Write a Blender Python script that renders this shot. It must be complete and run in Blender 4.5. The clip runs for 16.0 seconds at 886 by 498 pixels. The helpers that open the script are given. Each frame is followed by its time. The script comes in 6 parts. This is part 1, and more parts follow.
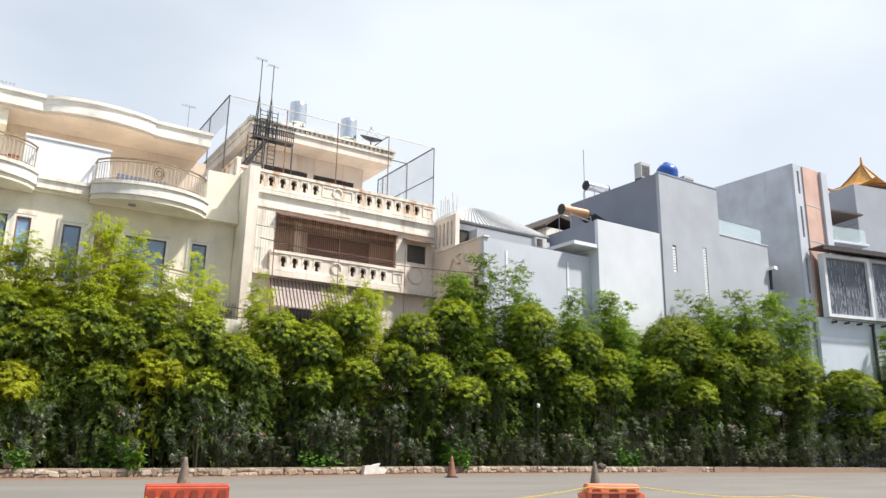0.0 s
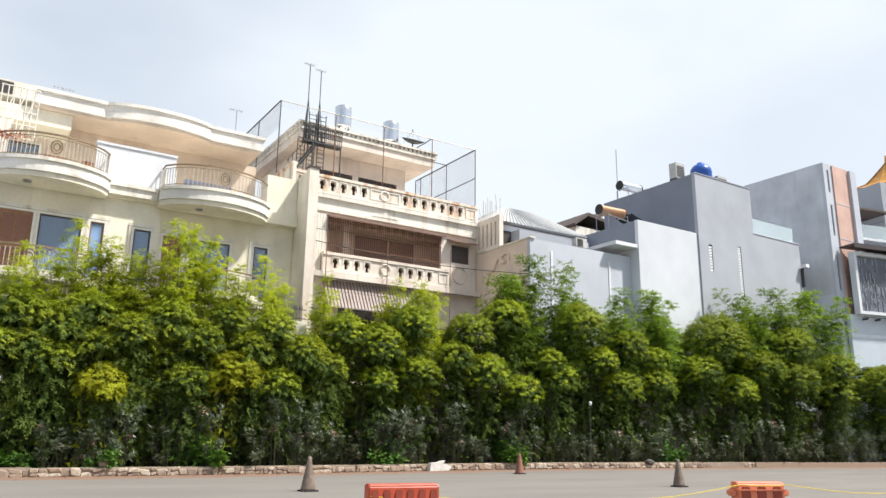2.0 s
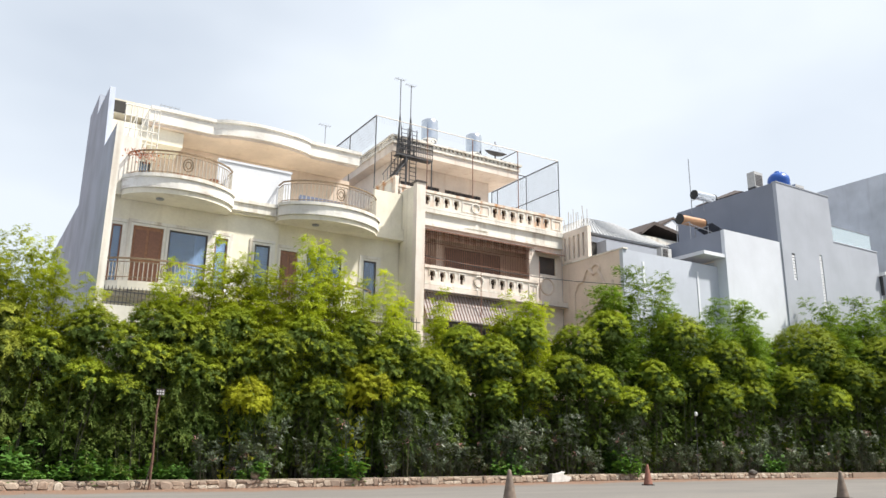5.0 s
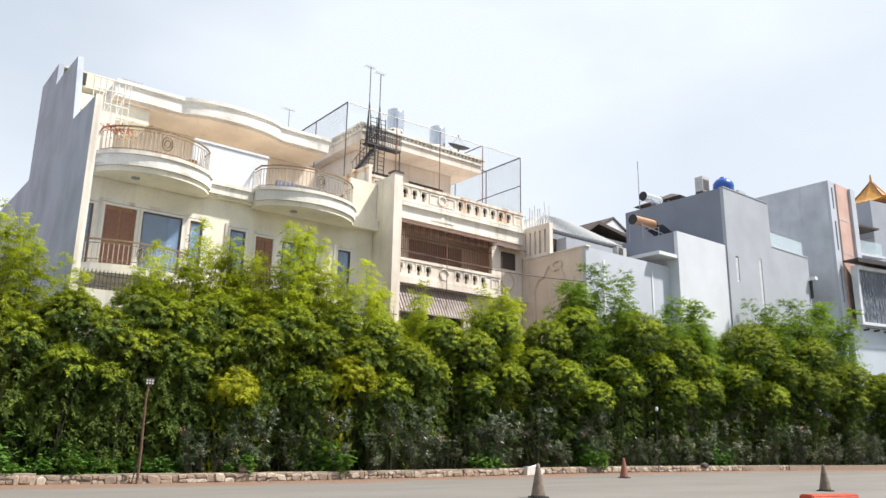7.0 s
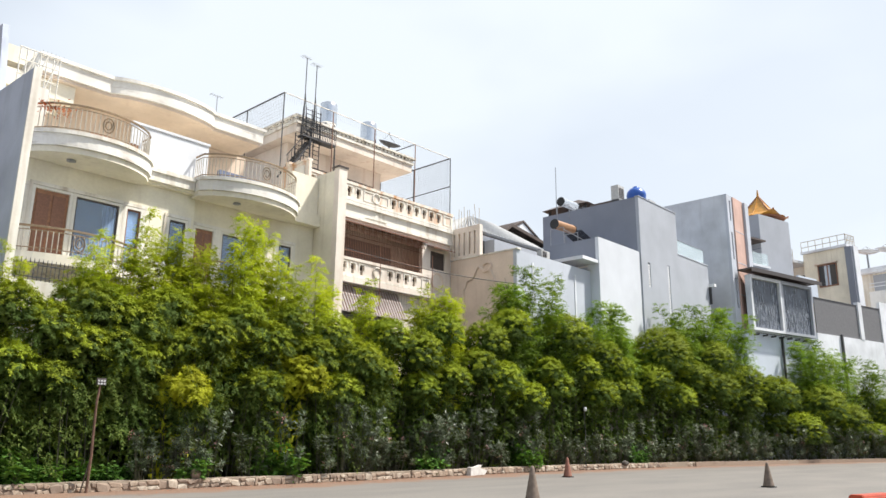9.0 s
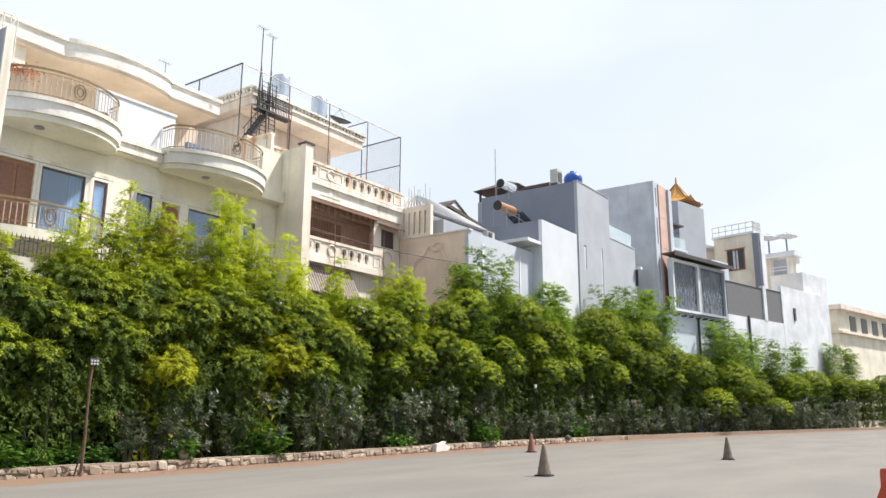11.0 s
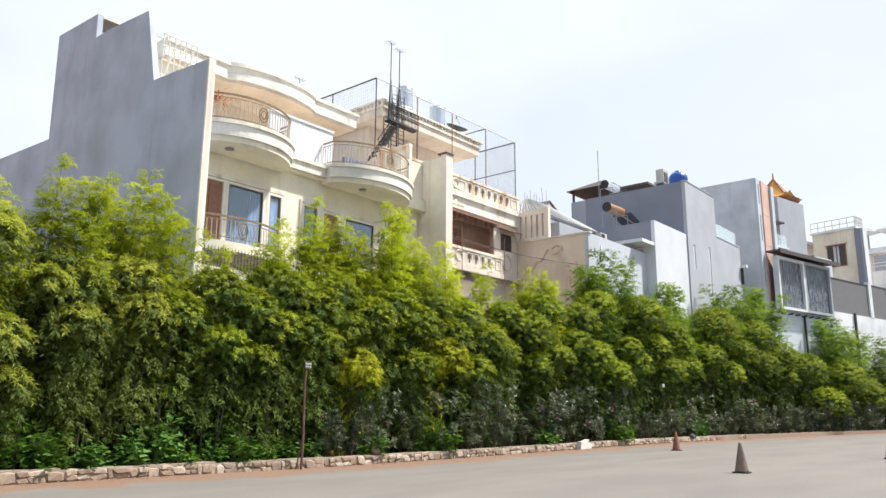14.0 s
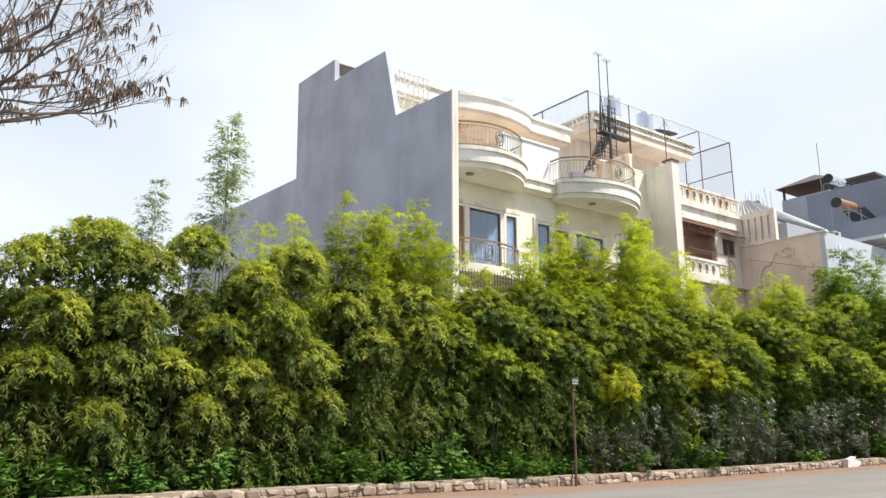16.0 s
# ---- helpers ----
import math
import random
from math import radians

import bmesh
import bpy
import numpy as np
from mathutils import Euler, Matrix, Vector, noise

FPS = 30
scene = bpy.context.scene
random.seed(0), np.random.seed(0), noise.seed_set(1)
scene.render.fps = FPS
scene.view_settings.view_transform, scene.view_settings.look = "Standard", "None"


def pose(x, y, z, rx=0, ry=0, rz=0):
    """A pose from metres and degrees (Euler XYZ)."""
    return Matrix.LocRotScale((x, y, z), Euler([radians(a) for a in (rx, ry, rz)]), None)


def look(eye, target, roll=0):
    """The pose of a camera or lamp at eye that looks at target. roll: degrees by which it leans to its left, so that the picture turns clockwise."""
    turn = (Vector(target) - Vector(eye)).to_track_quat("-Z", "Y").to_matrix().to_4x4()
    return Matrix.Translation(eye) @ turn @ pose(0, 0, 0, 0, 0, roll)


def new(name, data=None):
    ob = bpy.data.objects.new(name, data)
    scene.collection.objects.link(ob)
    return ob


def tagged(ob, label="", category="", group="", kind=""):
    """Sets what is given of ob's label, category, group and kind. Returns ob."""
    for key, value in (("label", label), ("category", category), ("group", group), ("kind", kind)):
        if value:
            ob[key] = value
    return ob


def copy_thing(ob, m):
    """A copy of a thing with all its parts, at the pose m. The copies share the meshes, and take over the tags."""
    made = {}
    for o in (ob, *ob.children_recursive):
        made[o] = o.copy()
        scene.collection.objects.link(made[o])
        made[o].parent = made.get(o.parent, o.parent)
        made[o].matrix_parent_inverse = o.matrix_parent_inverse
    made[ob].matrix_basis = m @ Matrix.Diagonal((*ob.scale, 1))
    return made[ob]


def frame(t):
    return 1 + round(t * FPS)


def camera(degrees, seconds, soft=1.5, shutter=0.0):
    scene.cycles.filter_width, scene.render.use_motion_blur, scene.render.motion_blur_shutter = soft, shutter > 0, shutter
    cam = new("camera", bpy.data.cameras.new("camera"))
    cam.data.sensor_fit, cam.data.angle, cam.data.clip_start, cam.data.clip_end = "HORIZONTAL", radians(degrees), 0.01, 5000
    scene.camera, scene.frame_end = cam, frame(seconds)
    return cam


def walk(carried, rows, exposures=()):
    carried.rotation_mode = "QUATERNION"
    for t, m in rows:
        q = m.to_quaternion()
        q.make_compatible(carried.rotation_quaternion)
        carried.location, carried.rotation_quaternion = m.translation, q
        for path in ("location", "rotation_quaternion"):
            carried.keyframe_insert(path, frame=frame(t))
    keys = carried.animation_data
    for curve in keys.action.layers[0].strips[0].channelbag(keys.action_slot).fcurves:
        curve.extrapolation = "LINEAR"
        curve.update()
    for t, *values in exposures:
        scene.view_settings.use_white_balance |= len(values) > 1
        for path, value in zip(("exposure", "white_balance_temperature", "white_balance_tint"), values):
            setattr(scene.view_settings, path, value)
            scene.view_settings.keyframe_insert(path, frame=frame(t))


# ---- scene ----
cam = camera(61.3, 16.0)
PATH = [
    (0, (8.115, -4.624, 1.217), (9.169, -2.997, 1.711), 1.0),
    (0.5, (7.453, -4.484, 1.269), (8.518, -2.861, 1.752), 1.0),
    (1, (6.8, -4.339, 1.269), (7.867, -2.715, 1.743), 1.0),
    (1.5, (6.13, -4.136, 1.259), (7.193, -2.511, 1.738), 0.9),
    (2, (5.514, -3.981, 1.283), (6.566, -2.349, 1.765), 0.8),
    (2.5, (4.931, -3.774, 1.32), (5.968, -2.133, 1.802), 0.8),
    (3, (4.252, -3.442, 1.363), (5.269, -1.79, 1.849), 0.7),
    (3.5, (3.613, -3.125, 1.404), (4.616, -1.464, 1.89), 0.8),
    (4, (2.958, -2.861, 1.365), (3.948, -1.193, 1.853), 0.7),
    (4.2, (2.732, -2.736, 1.358), (3.717, -1.065, 1.848), 0.7),
    (6.3, (0.106, -0.993, 1.303), (1.247, 0.57, 1.807), 0.8),
    (6.5, (-0.08, -0.832, 1.282), (1.09, 0.714, 1.774), 0.9),
    (7, (-0.526, -0.322, 1.353), (0.669, 1.207, 1.838), 1.0),
    (7.5, (-1.083, 0.239, 1.38), (0.188, 1.704, 1.867), 0.7),
    (8, (-1.475, 0.846, 1.37), (-0.136, 2.246, 1.868), 0.9),
    (8.5, (-2.0, 1.289, 1.38), (-0.629, 2.658, 1.877), 0.8),
    (9, (-2.398, 1.768, 1.428), (-0.976, 3.088, 1.913), 0.6),
    (9.5, (-2.982, 2.314, 1.405), (-1.506, 3.578, 1.879), 0.7),
    (9.7, (-3.173, 2.515, 1.415), (-1.674, 3.761, 1.861), 0.7),
    (11.8, (-5.417, 4.291, 1.593), (-3.806, 5.394, 2.027), 0.3),
    (12, (-5.632, 4.402, 1.589), (-4.024, 5.51, 2.02), 0.2),
    (12.5, (-6.134, 4.785, 1.593), (-4.565, 5.95, 2.019), 0.6),
    (13, (-6.671, 5.15, 1.538), (-5.116, 6.334, 1.961), 0.4),
    (13.5, (-7.238, 5.463, 1.565), (-5.696, 6.668, 1.975), 0.2),
    (14, (-7.838, 5.789, 1.571), (-6.34, 7.048, 1.988), 0.4),
    (14.5, (-8.391, 6.222, 1.549), (-7.052, 7.644, 1.977), 1.0),
    (15, (-8.87, 6.554, 1.604), (-7.606, 8.04, 2.046), 0.5),
    (15.5, (-9.382, 6.966, 1.61), (-8.151, 8.474, 2.068), 0.4),
    (16, (-9.788, 7.401, 1.619), (-8.631, 8.969, 2.071), 0.0),
]
walk(cam, [(t, look(eye, target, roll)) for t, eye, target, roll in PATH], [(0, 0.4), (8, 0.4), (12.5, 0.48), (16, 0.48)])

# ---- light ----
SUN_DIR = Vector((0.46, -0.40, 0.88)).normalized()
world = bpy.data.worlds.new("world")
scene.world = world
world.use_nodes = True
wn, wl = world.node_tree.nodes, world.node_tree.links
wn.clear()
w_out, w_bg = wn.new("ShaderNodeOutputWorld"), wn.new("ShaderNodeBackground")
w_sky = wn.new("ShaderNodeTexSky")
w_sky.sky_type, w_sky.sun_disc = 'NISHITA', False
w_sky.sun_elevation = math.asin(SUN_DIR.z)
w_sky.sun_rotation = math.atan2(SUN_DIR.x, SUN_DIR.y)
w_sky.air_density, w_sky.dust_density = 1.0, 2.0
w_tc, w_map, w_noise, w_ramp, w_mix = (wn.new(k) for k in ("ShaderNodeTexCoord", "ShaderNodeMapping", "ShaderNodeTexNoise", "ShaderNodeValToRGB", "ShaderNodeMixRGB"))
w_map.inputs["Scale"].default_value = (1.0, 1.0, 2.2)
w_noise.inputs["Scale"].default_value, w_noise.inputs["Detail"].default_value, w_noise.inputs["Roughness"].default_value = 1.5, 4.0, 0.45
w_ramp.color_ramp.elements[0].position, w_ramp.color_ramp.elements[1].position = 0.34, 0.66
w_ramp.color_ramp.elements[0].color, w_ramp.color_ramp.elements[1].color = (0.55, 0.55, 0.55, 1), (0.97, 0.97, 0.97, 1)
w_mix.inputs["Color2"].default_value = (6.85, 7.4, 8.05, 1)
wl.new(w_tc.outputs["Generated"], w_map.inputs["Vector"])
wl.new(w_map.outputs["Vector"], w_noise.inputs["Vector"])
wl.new(w_noise.outputs["Fac"], w_ramp.inputs["Fac"])
w_sep, w_side, w_add = wn.new("ShaderNodeSeparateXYZ"), wn.new("ShaderNodeMapRange"), wn.new("ShaderNodeMath")
wl.new(w_tc.outputs["Generated"], w_sep.inputs[0])
wl.new(w_sep.outputs["X"], w_side.inputs["Value"])
w_side.inputs["From Min"].default_value, w_side.inputs["From Max"].default_value = 0.25, 0.95
w_side.inputs["To Max"].default_value = 0.34
w_add.operation, w_add.use_clamp = 'ADD', True
wl.new(w_ramp.outputs["Color"], w_add.inputs[0])
wl.new(w_side.outputs["Result"], w_add.inputs[1])
w_back, w_sub = wn.new("ShaderNodeMapRange"), wn.new("ShaderNodeMath")
wl.new(w_sep.outputs["Y"], w_back.inputs["Value"])
w_back.inputs["From Min"].default_value, w_back.inputs["From Max"].default_value = 0.1, -0.8
w_back.inputs["To Max"].default_value = 0.3
w_sub.operation, w_sub.use_clamp = 'SUBTRACT', True
wl.new(w_add.outputs[0], w_sub.inputs[0])
wl.new(w_back.outputs["Result"], w_sub.inputs[1])
wl.new(w_sub.outputs[0], w_mix.inputs["Fac"])
wl.new(w_sky.outputs["Color"], w_mix.inputs["Color1"])
wl.new(w_mix.outputs["Color"], w_bg.inputs["Color"])
w_bg.inputs["Strength"].default_value = 0.1
wl.new(w_bg.outputs["Background"], w_out.inputs["Surface"])
sun_data = bpy.data.lights.new("sun", 'SUN')
sun_data.energy, sun_data.angle, sun_data.color = 5.4, radians(3.0), (1.0, 0.95, 0.87)
sun = new("sun", sun_data)
sun.matrix_world = look(SUN_DIR * 200, (0, 0, 0))


# ---- materials ----
def node_mat(name):
    m = bpy.data.materials.new(name)
    m.use_nodes = True
    return m, m.node_tree.nodes, m.node_tree.links, m.node_tree.nodes["Principled BSDF"]


def mixed(nodes, links, fac, a, b, mode='MIX'):
    n = nodes.new("ShaderNodeMixRGB")
    n.blend_type = mode
    for key, v in (("Fac", fac), ("Color1", a), ("Color2", b)):
        if isinstance(v, (int, float)):
            n.inputs[key].default_value = v
        elif isinstance(v, tuple):
            n.inputs[key].default_value = (*v[:3], 1)
        else:
            links.new(v, n.inputs[key])
    return n.outputs["Color"]


def noise_fac(nodes, links, scale, lo, hi, detail=4.0, stretch=(1, 1, 1)):
    g, mp, n, r = (nodes.new(k) for k in ("ShaderNodeNewGeometry", "ShaderNodeMapping", "ShaderNodeTexNoise", "ShaderNodeMapRange"))
    mp.inputs["Scale"].default_value = stretch
    n.inputs["Scale"].default_value, n.inputs["Detail"].default_value = scale, detail
    r.inputs["From Min"].default_value, r.inputs["From Max"].default_value = lo, hi
    links.new(g.outputs["Position"], mp.inputs["Vector"])
    links.new(mp.outputs["Vector"], n.inputs["Vector"])
    links.new(n.outputs["Fac"], r.inputs["Value"])
    return r.outputs["Result"], n.outputs["Fac"]


def plaster(name, color, stain=(0.25, 0.2, 0.15), amount=0.35, rough=0.85, streak=0.5, bump=0.25, patch=0.12, lo=0.56, grain=(2.6, 2.6, 0.22)):
    """Painted or bare render: broad patches, streaks that run down, fine grain."""
    m, n, l, b = node_mat(name)
    dark = tuple(c * (1 - patch * 2) for c in color)
    broad, _ = noise_fac(n, l, 0.55, 0.35, 0.7)
    fine, fine_raw = noise_fac(n, l, 9.0, 0.3, 0.75, 6.0)
    run, _ = noise_fac(n, l, 1.0, lo, lo + 0.24, 5.0, grain)
    c = mixed(n, l, broad, color, dark)
    f = n.new("ShaderNodeMath")
    f.operation = 'MULTIPLY'
    f.inputs[1].default_value = patch
    l.new(fine, f.inputs[0])
    c = mixed(n, l, f.outputs[0], c, stain)
    s = n.new("ShaderNodeMath")
    s.operation = 'MULTIPLY'
    s.inputs[1].default_value = amount * streak * 2
    l.new(run, s.inputs[0])
    c = mixed(n, l, s.outputs[0], c, stain)
    l.new(c, b.inputs["Base Color"])
    b.inputs["Roughness"].default_value = rough
    b.inputs["Specular IOR Level"].default_value = 0.25
    bp = n.new("ShaderNodeBump")
    bp.inputs["Strength"].default_value, bp.inputs["Distance"].default_value = bump, 0.02
    l.new(fine_raw, bp.inputs["Height"])
    l.new(bp.outputs["Normal"], b.inputs["Normal"])
    return m


def simple(name, color, rough=0.5, metal=0.0, vary=0.25, scale=6.0, spec=0.5):
    m, n, l, b = node_mat(name)
    fac, raw = noise_fac(n, l, scale, 0.3, 0.7)
    l.new(mixed(n, l, fac, color, tuple(c * (1 - vary) for c in color)), b.inputs["Base Color"])
    b.inputs["Roughness"].default_value, b.inputs["Metallic"].default_value = rough, metal
    b.inputs["Specular IOR Level"].default_value = spec
    return m


def leaf_mat(name, a, b_col, trans=0.35, rough=0.65, spec=0.12):
    """Leaves: two greens mixed leaf by leaf and patch by patch, letting some light through."""
    m, n, l, b = node_mat(name)
    g = n.new("ShaderNodeNewGeometry")
    ob = n.new("ShaderNodeObjectInfo")
    broad, _ = noise_fac(n, l, 0.9, 0.32, 0.68, 3.0)
    c1 = mixed(n, l, g.outputs["Random Per Island"], a, b_col)
    c2 = mixed(n, l, broad, c1, mixed(n, l, 0.5, a, tuple(x * 0.7 for x in a)))
    mul = n.new("ShaderNodeMapRange")
    mul.inputs["To Min"].default_value, mul.inputs["To Max"].default_value = 0.72, 1.12
    l.new(ob.outputs["Random"], mul.inputs["Value"])
    c3 = mixed(n, l, 1.0, c2, mul.outputs["Result"], 'MULTIPLY')
    l.new(c3, b.inputs["Base Color"])
    b.inputs["Roughness"].default_value, b.inputs["Specular IOR Level"].default_value = rough, spec
    t, mx = n.new("ShaderNodeBsdfTranslucent"), n.new("ShaderNodeMixShader")
    l.new(mixed(n, l, 1.0, c3, (1.25, 1.2, 0.6), 'MULTIPLY'), t.inputs["Color"])
    mx.inputs["Fac"].default_value = trans
    l.new(b.outputs["BSDF"], mx.inputs[1])
    l.new(t.outputs["BSDF"], mx.inputs[2])
    l.new(mx.outputs["Shader"], n["Material Output"].inputs["Surface"])
    return m


CREAM = plaster("cream_paint", (0.85, 0.80, 0.67), (0.34, 0.27, 0.19), 0.35)
CREAM_DEEP = plaster("yellow_cream_paint", (0.87, 0.82, 0.68), (0.36, 0.28, 0.18), 0.2)
OFFWHITE = plaster("stained_white_paint", (0.85, 0.82, 0.75), (0.34, 0.25, 0.16), 0.6, lo=0.5)
FLAKING = plaster("flaking_white_paint", (0.86, 0.84, 0.79), (0.30, 0.21, 0.14), 0.8, lo=0.56, patch=0.14, grain=(0.9, 0.9, 5.5))
ROSY = plaster("rosy_cream_paint", (0.84, 0.76, 0.68), (0.42, 0.24, 0.13), 0.45)
RUSTY = plaster("rust_streaked_paint", (0.84, 0.77, 0.68), (0.48, 0.21, 0.06), 0.9, lo=0.47)
# beige wall paint; on the cream house it paints shade under the eave
BEIGE_WALL = plaster("pinkish_beige_paint_and_shade", (0.77, 0.65, 0.55), (0.4, 0.28, 0.2), 0.35)
GREY_RENDER = plaster("bare_grey_render", (0.48, 0.525, 0.62), (0.27, 0.29, 0.34), 0.4, patch=0.13)
CONCRETE = plaster("raw_concrete", (0.61, 0.645, 0.70), (0.34, 0.35, 0.38), 0.4, patch=0.13)
GREY_DARK = plaster("dark_grey_paint_and_shade", (0.225, 0.245, 0.295), (0.15, 0.16, 0.19), 0.12, patch=0.06)
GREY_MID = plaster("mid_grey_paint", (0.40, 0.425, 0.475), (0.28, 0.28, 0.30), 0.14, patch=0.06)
GREY_LIGHT = plaster("light_grey_paint", (0.50, 0.535, 0.60), (0.35, 0.35, 0.37), 0.16, patch=0.06)
SHELL_GREY = plaster("pale_shell_grey_paint", (0.62, 0.65, 0.70), (0.42, 0.42, 0.43), 0.14, patch=0.05)
WHITE_WALL = plaster("weathered_white_paint", (0.76, 0.785, 0.83), (0.42, 0.42, 0.43), 0.4)
PALE_BLUE = plaster("pale_blue_grey_paint", (0.60, 0.66, 0.75), (0.4, 0.42, 0.46), 0.16, patch=0.06)
PINK = plaster("salmon_brick_cladding", (0.62, 0.43, 0.37), (0.36, 0.2, 0.15), 0.3)
HEDGE_BACKDROP = plaster("hedge_backdrop_dark", (0.20, 0.18, 0.15), (0.07, 0.06, 0.05), 0.8)
ROOF_TILE = simple("grey_roof_tile", (0.42, 0.43, 0.44), 0.7)
ROOF_BROWN = simple("dark_brown_roof", (0.10, 0.075, 0.065), 0.7)
WOOD = simple("reddish_door_wood", (0.36, 0.165, 0.08), 0.45, 0, 0.4, 14)
WOOD_TRIM = simple("brown_trim_wood", (0.26, 0.12, 0.07), 0.5, 0, 0.3, 14)
FRAME_WHITE = simple("white_frame_paint", (0.78, 0.75, 0.68), 0.5, 0, 0.12)
SLATE_BLUE = simple("slate_blue_panel", (0.13, 0.16, 0.25), 0.6)
FRAME_DARK = simple("dark_frame", (0.07, 0.055, 0.05), 0.4)
BLIND = simple("pale_blue_blind", (0.50, 0.57, 0.66), 0.6, 0, 0.1)
# near-black that stands for the shade inside rooms and openings
ROOM_SHADE = simple("interior_shade", (0.06, 0.055, 0.05), 0.9)
BRONZE = simple("bronze_rail_metal", (0.33, 0.24, 0.15), 0.45, 0.5, 0.4, 10)
RAIL_PALE = simple("pale_rail_metal", (0.55, 0.50, 0.42), 0.45, 0.3, 0.3, 10)
RUST_BAR = simple("rusty_bar_metal", (0.30, 0.15, 0.10), 0.75, 0.2, 0.5, 8)
STEEL_DARK = simple("dark_painted_steel", (0.075, 0.075, 0.08), 0.55, 0.3, 0.4, 9)
STEEL_GREY = simple("galvanised_steel", (0.35, 0.36, 0.38), 0.5, 0.6, 0.3, 9)
STAINLESS = simple("stainless_steel", (0.75, 0.77, 0.79), 0.22, 1.0, 0.12, 4)
BLUE_PLASTIC = simple("blue_tank_plastic", (0.02, 0.10, 0.42), 0.35, 0, 0.15)
COPPER_TANK = simple("brown_solar_drum", (0.42, 0.23, 0.12), 0.35, 0.3, 0.25)
BLACK_PANEL = simple("black_collector", (0.02, 0.022, 0.03), 0.2)
AWNING = simple("dusty_pinkish_awning", (0.40, 0.35, 0.33), 0.7, 0, 0.3, 2)
AC_WHITE = simple("outdoor_unit_paint", (0.5, 0.5, 0.49), 0.5)
GOLD_ROOF = simple("ochre_glazed_roof", (0.62, 0.30, 0.05), 0.35, 0, 0.3, 3)
SCREEN = simple("slate_screen_panel", (0.12, 0.14, 0.175), 0.45, 0.1, 0.5, 1.2)
SLAT = simple("pale_slate_slat", (0.36, 0.39, 0.45), 0.5, 0, 0.3, 2.0)
SCREEN_GREY = simple("grey_mesh_screen", (0.16, 0.16, 0.17), 0.7, 0, 0.2)
TERRACOTTA = simple("terracotta", (0.35, 0.15, 0.08), 0.8)
CABLE = simple("black_cable", (0.02, 0.02, 0.02), 0.6)
ORANGE = simple("orange_barrier_plastic", (0.52, 0.075, 0.03), 0.42, 0, 0.3, 5)
ORANGE_PALE = simple("sun_faded_orange_plastic", (0.78, 0.24, 0.12), 0.45, 0, 0.25, 5)
POCKET_SHADE = simple("shaded_orange_pocket", (0.30, 0.05, 0.025), 0.6, 0, 0.3, 5)
YELLOW = simple("yellow_rope", (0.75, 0.55, 0.03), 0.6)
CONE_GREY = simple("dusty_cone_rubber", (0.21, 0.16, 0.125), 0.8, 0, 0.45, 9)
CONE_RED = simple("faded_red_cone_rubber", (0.30, 0.13, 0.09), 0.8, 0, 0.4, 9)
BLACK_RUBBER = simple("black_rubber", (0.03, 0.03, 0.03), 0.8)
RUBBLE = simple("white_rubble", (0.72, 0.70, 0.66), 0.85, 0, 0.25, 8)
LAMP_LENS = simple("lamp_lens", (0.85, 0.86, 0.88), 0.15)
LENS_DULL = simple("dull_lamp_lens", (0.5, 0.5, 0.5), 0.3)
POST_WOOD = simple("reddish_rough_post", (0.17, 0.095, 0.065), 0.85, 0, 0.5, 10)
BARK = simple("grey_bark", (0.14, 0.11, 0.09), 0.9, 0, 0.5, 12)
CULM = simple("bamboo_culm", (0.06, 0.06, 0.03), 0.55, 0, 0.4, 8)
DRY = simple("dry_seed_pod", (0.13, 0.085, 0.06), 0.8)
PETAL = simple("pink_petal", (0.75, 0.34, 0.33), 0.6)
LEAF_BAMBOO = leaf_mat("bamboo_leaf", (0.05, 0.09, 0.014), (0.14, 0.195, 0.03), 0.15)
# lighter leaf for the head tops: sunlight put into the colour
LEAF_LIT_CROWN = leaf_mat("lit_crown_bamboo_leaf", (0.23, 0.31, 0.022), (0.45, 0.50, 0.04), 0.28)
LEAF_SHAGGY = leaf_mat("shaggy_bamboo_leaf", (0.085, 0.13, 0.03), (0.31, 0.36, 0.09), 0.42)
LEAF_OLIVE = leaf_mat("olive_bamboo_leaf", (0.27, 0.32, 0.045), (0.55, 0.57, 0.11), 0.48)
# top leaf of the leafy clumps, lightened in place of sun
LEAF_LIT_TOP = leaf_mat("lit_top_bamboo_leaf", (0.25, 0.33, 0.03), (0.50, 0.54, 0.055), 0.34)
LEAF_PLUME = leaf_mat("young_bamboo_leaf", (0.33, 0.42, 0.03), (0.62, 0.65, 0.08), 0.5)
LEAF_PLUME_DEEP = leaf_mat("deep_bamboo_leaf", (0.14, 0.25, 0.03), (0.36, 0.47, 0.08), 0.42)
RED_LEAF = leaf_mat("red_flowering_leaf", (0.42, 0.12, 0.06), (0.6, 0.26, 0.14), 0.3)
LEAF_YELLOW = leaf_mat("yellowing_bamboo_leaf", (0.38, 0.42, 0.03), (0.57, 0.56, 0.05), 0.42)
LEAF_OLEANDER = leaf_mat("oleander_leaf", (0.06, 0.09, 0.045), (0.38, 0.43, 0.32), 0.12, 0.4, 0.35)
LEAF_MID = leaf_mat("mid_green_bamboo_leaf", (0.085, 0.145, 0.03), (0.26, 0.32, 0.075), 0.38)
LEAF_WEED = leaf_mat("broad_leaf", (0.08, 0.19, 0.03), (0.19, 0.35, 0.08), 0.25)
LEAF_GREY = leaf_mat("grey_green_needle", (0.25, 0.32, 0.22), (0.42, 0.47, 0.35), 0.4)


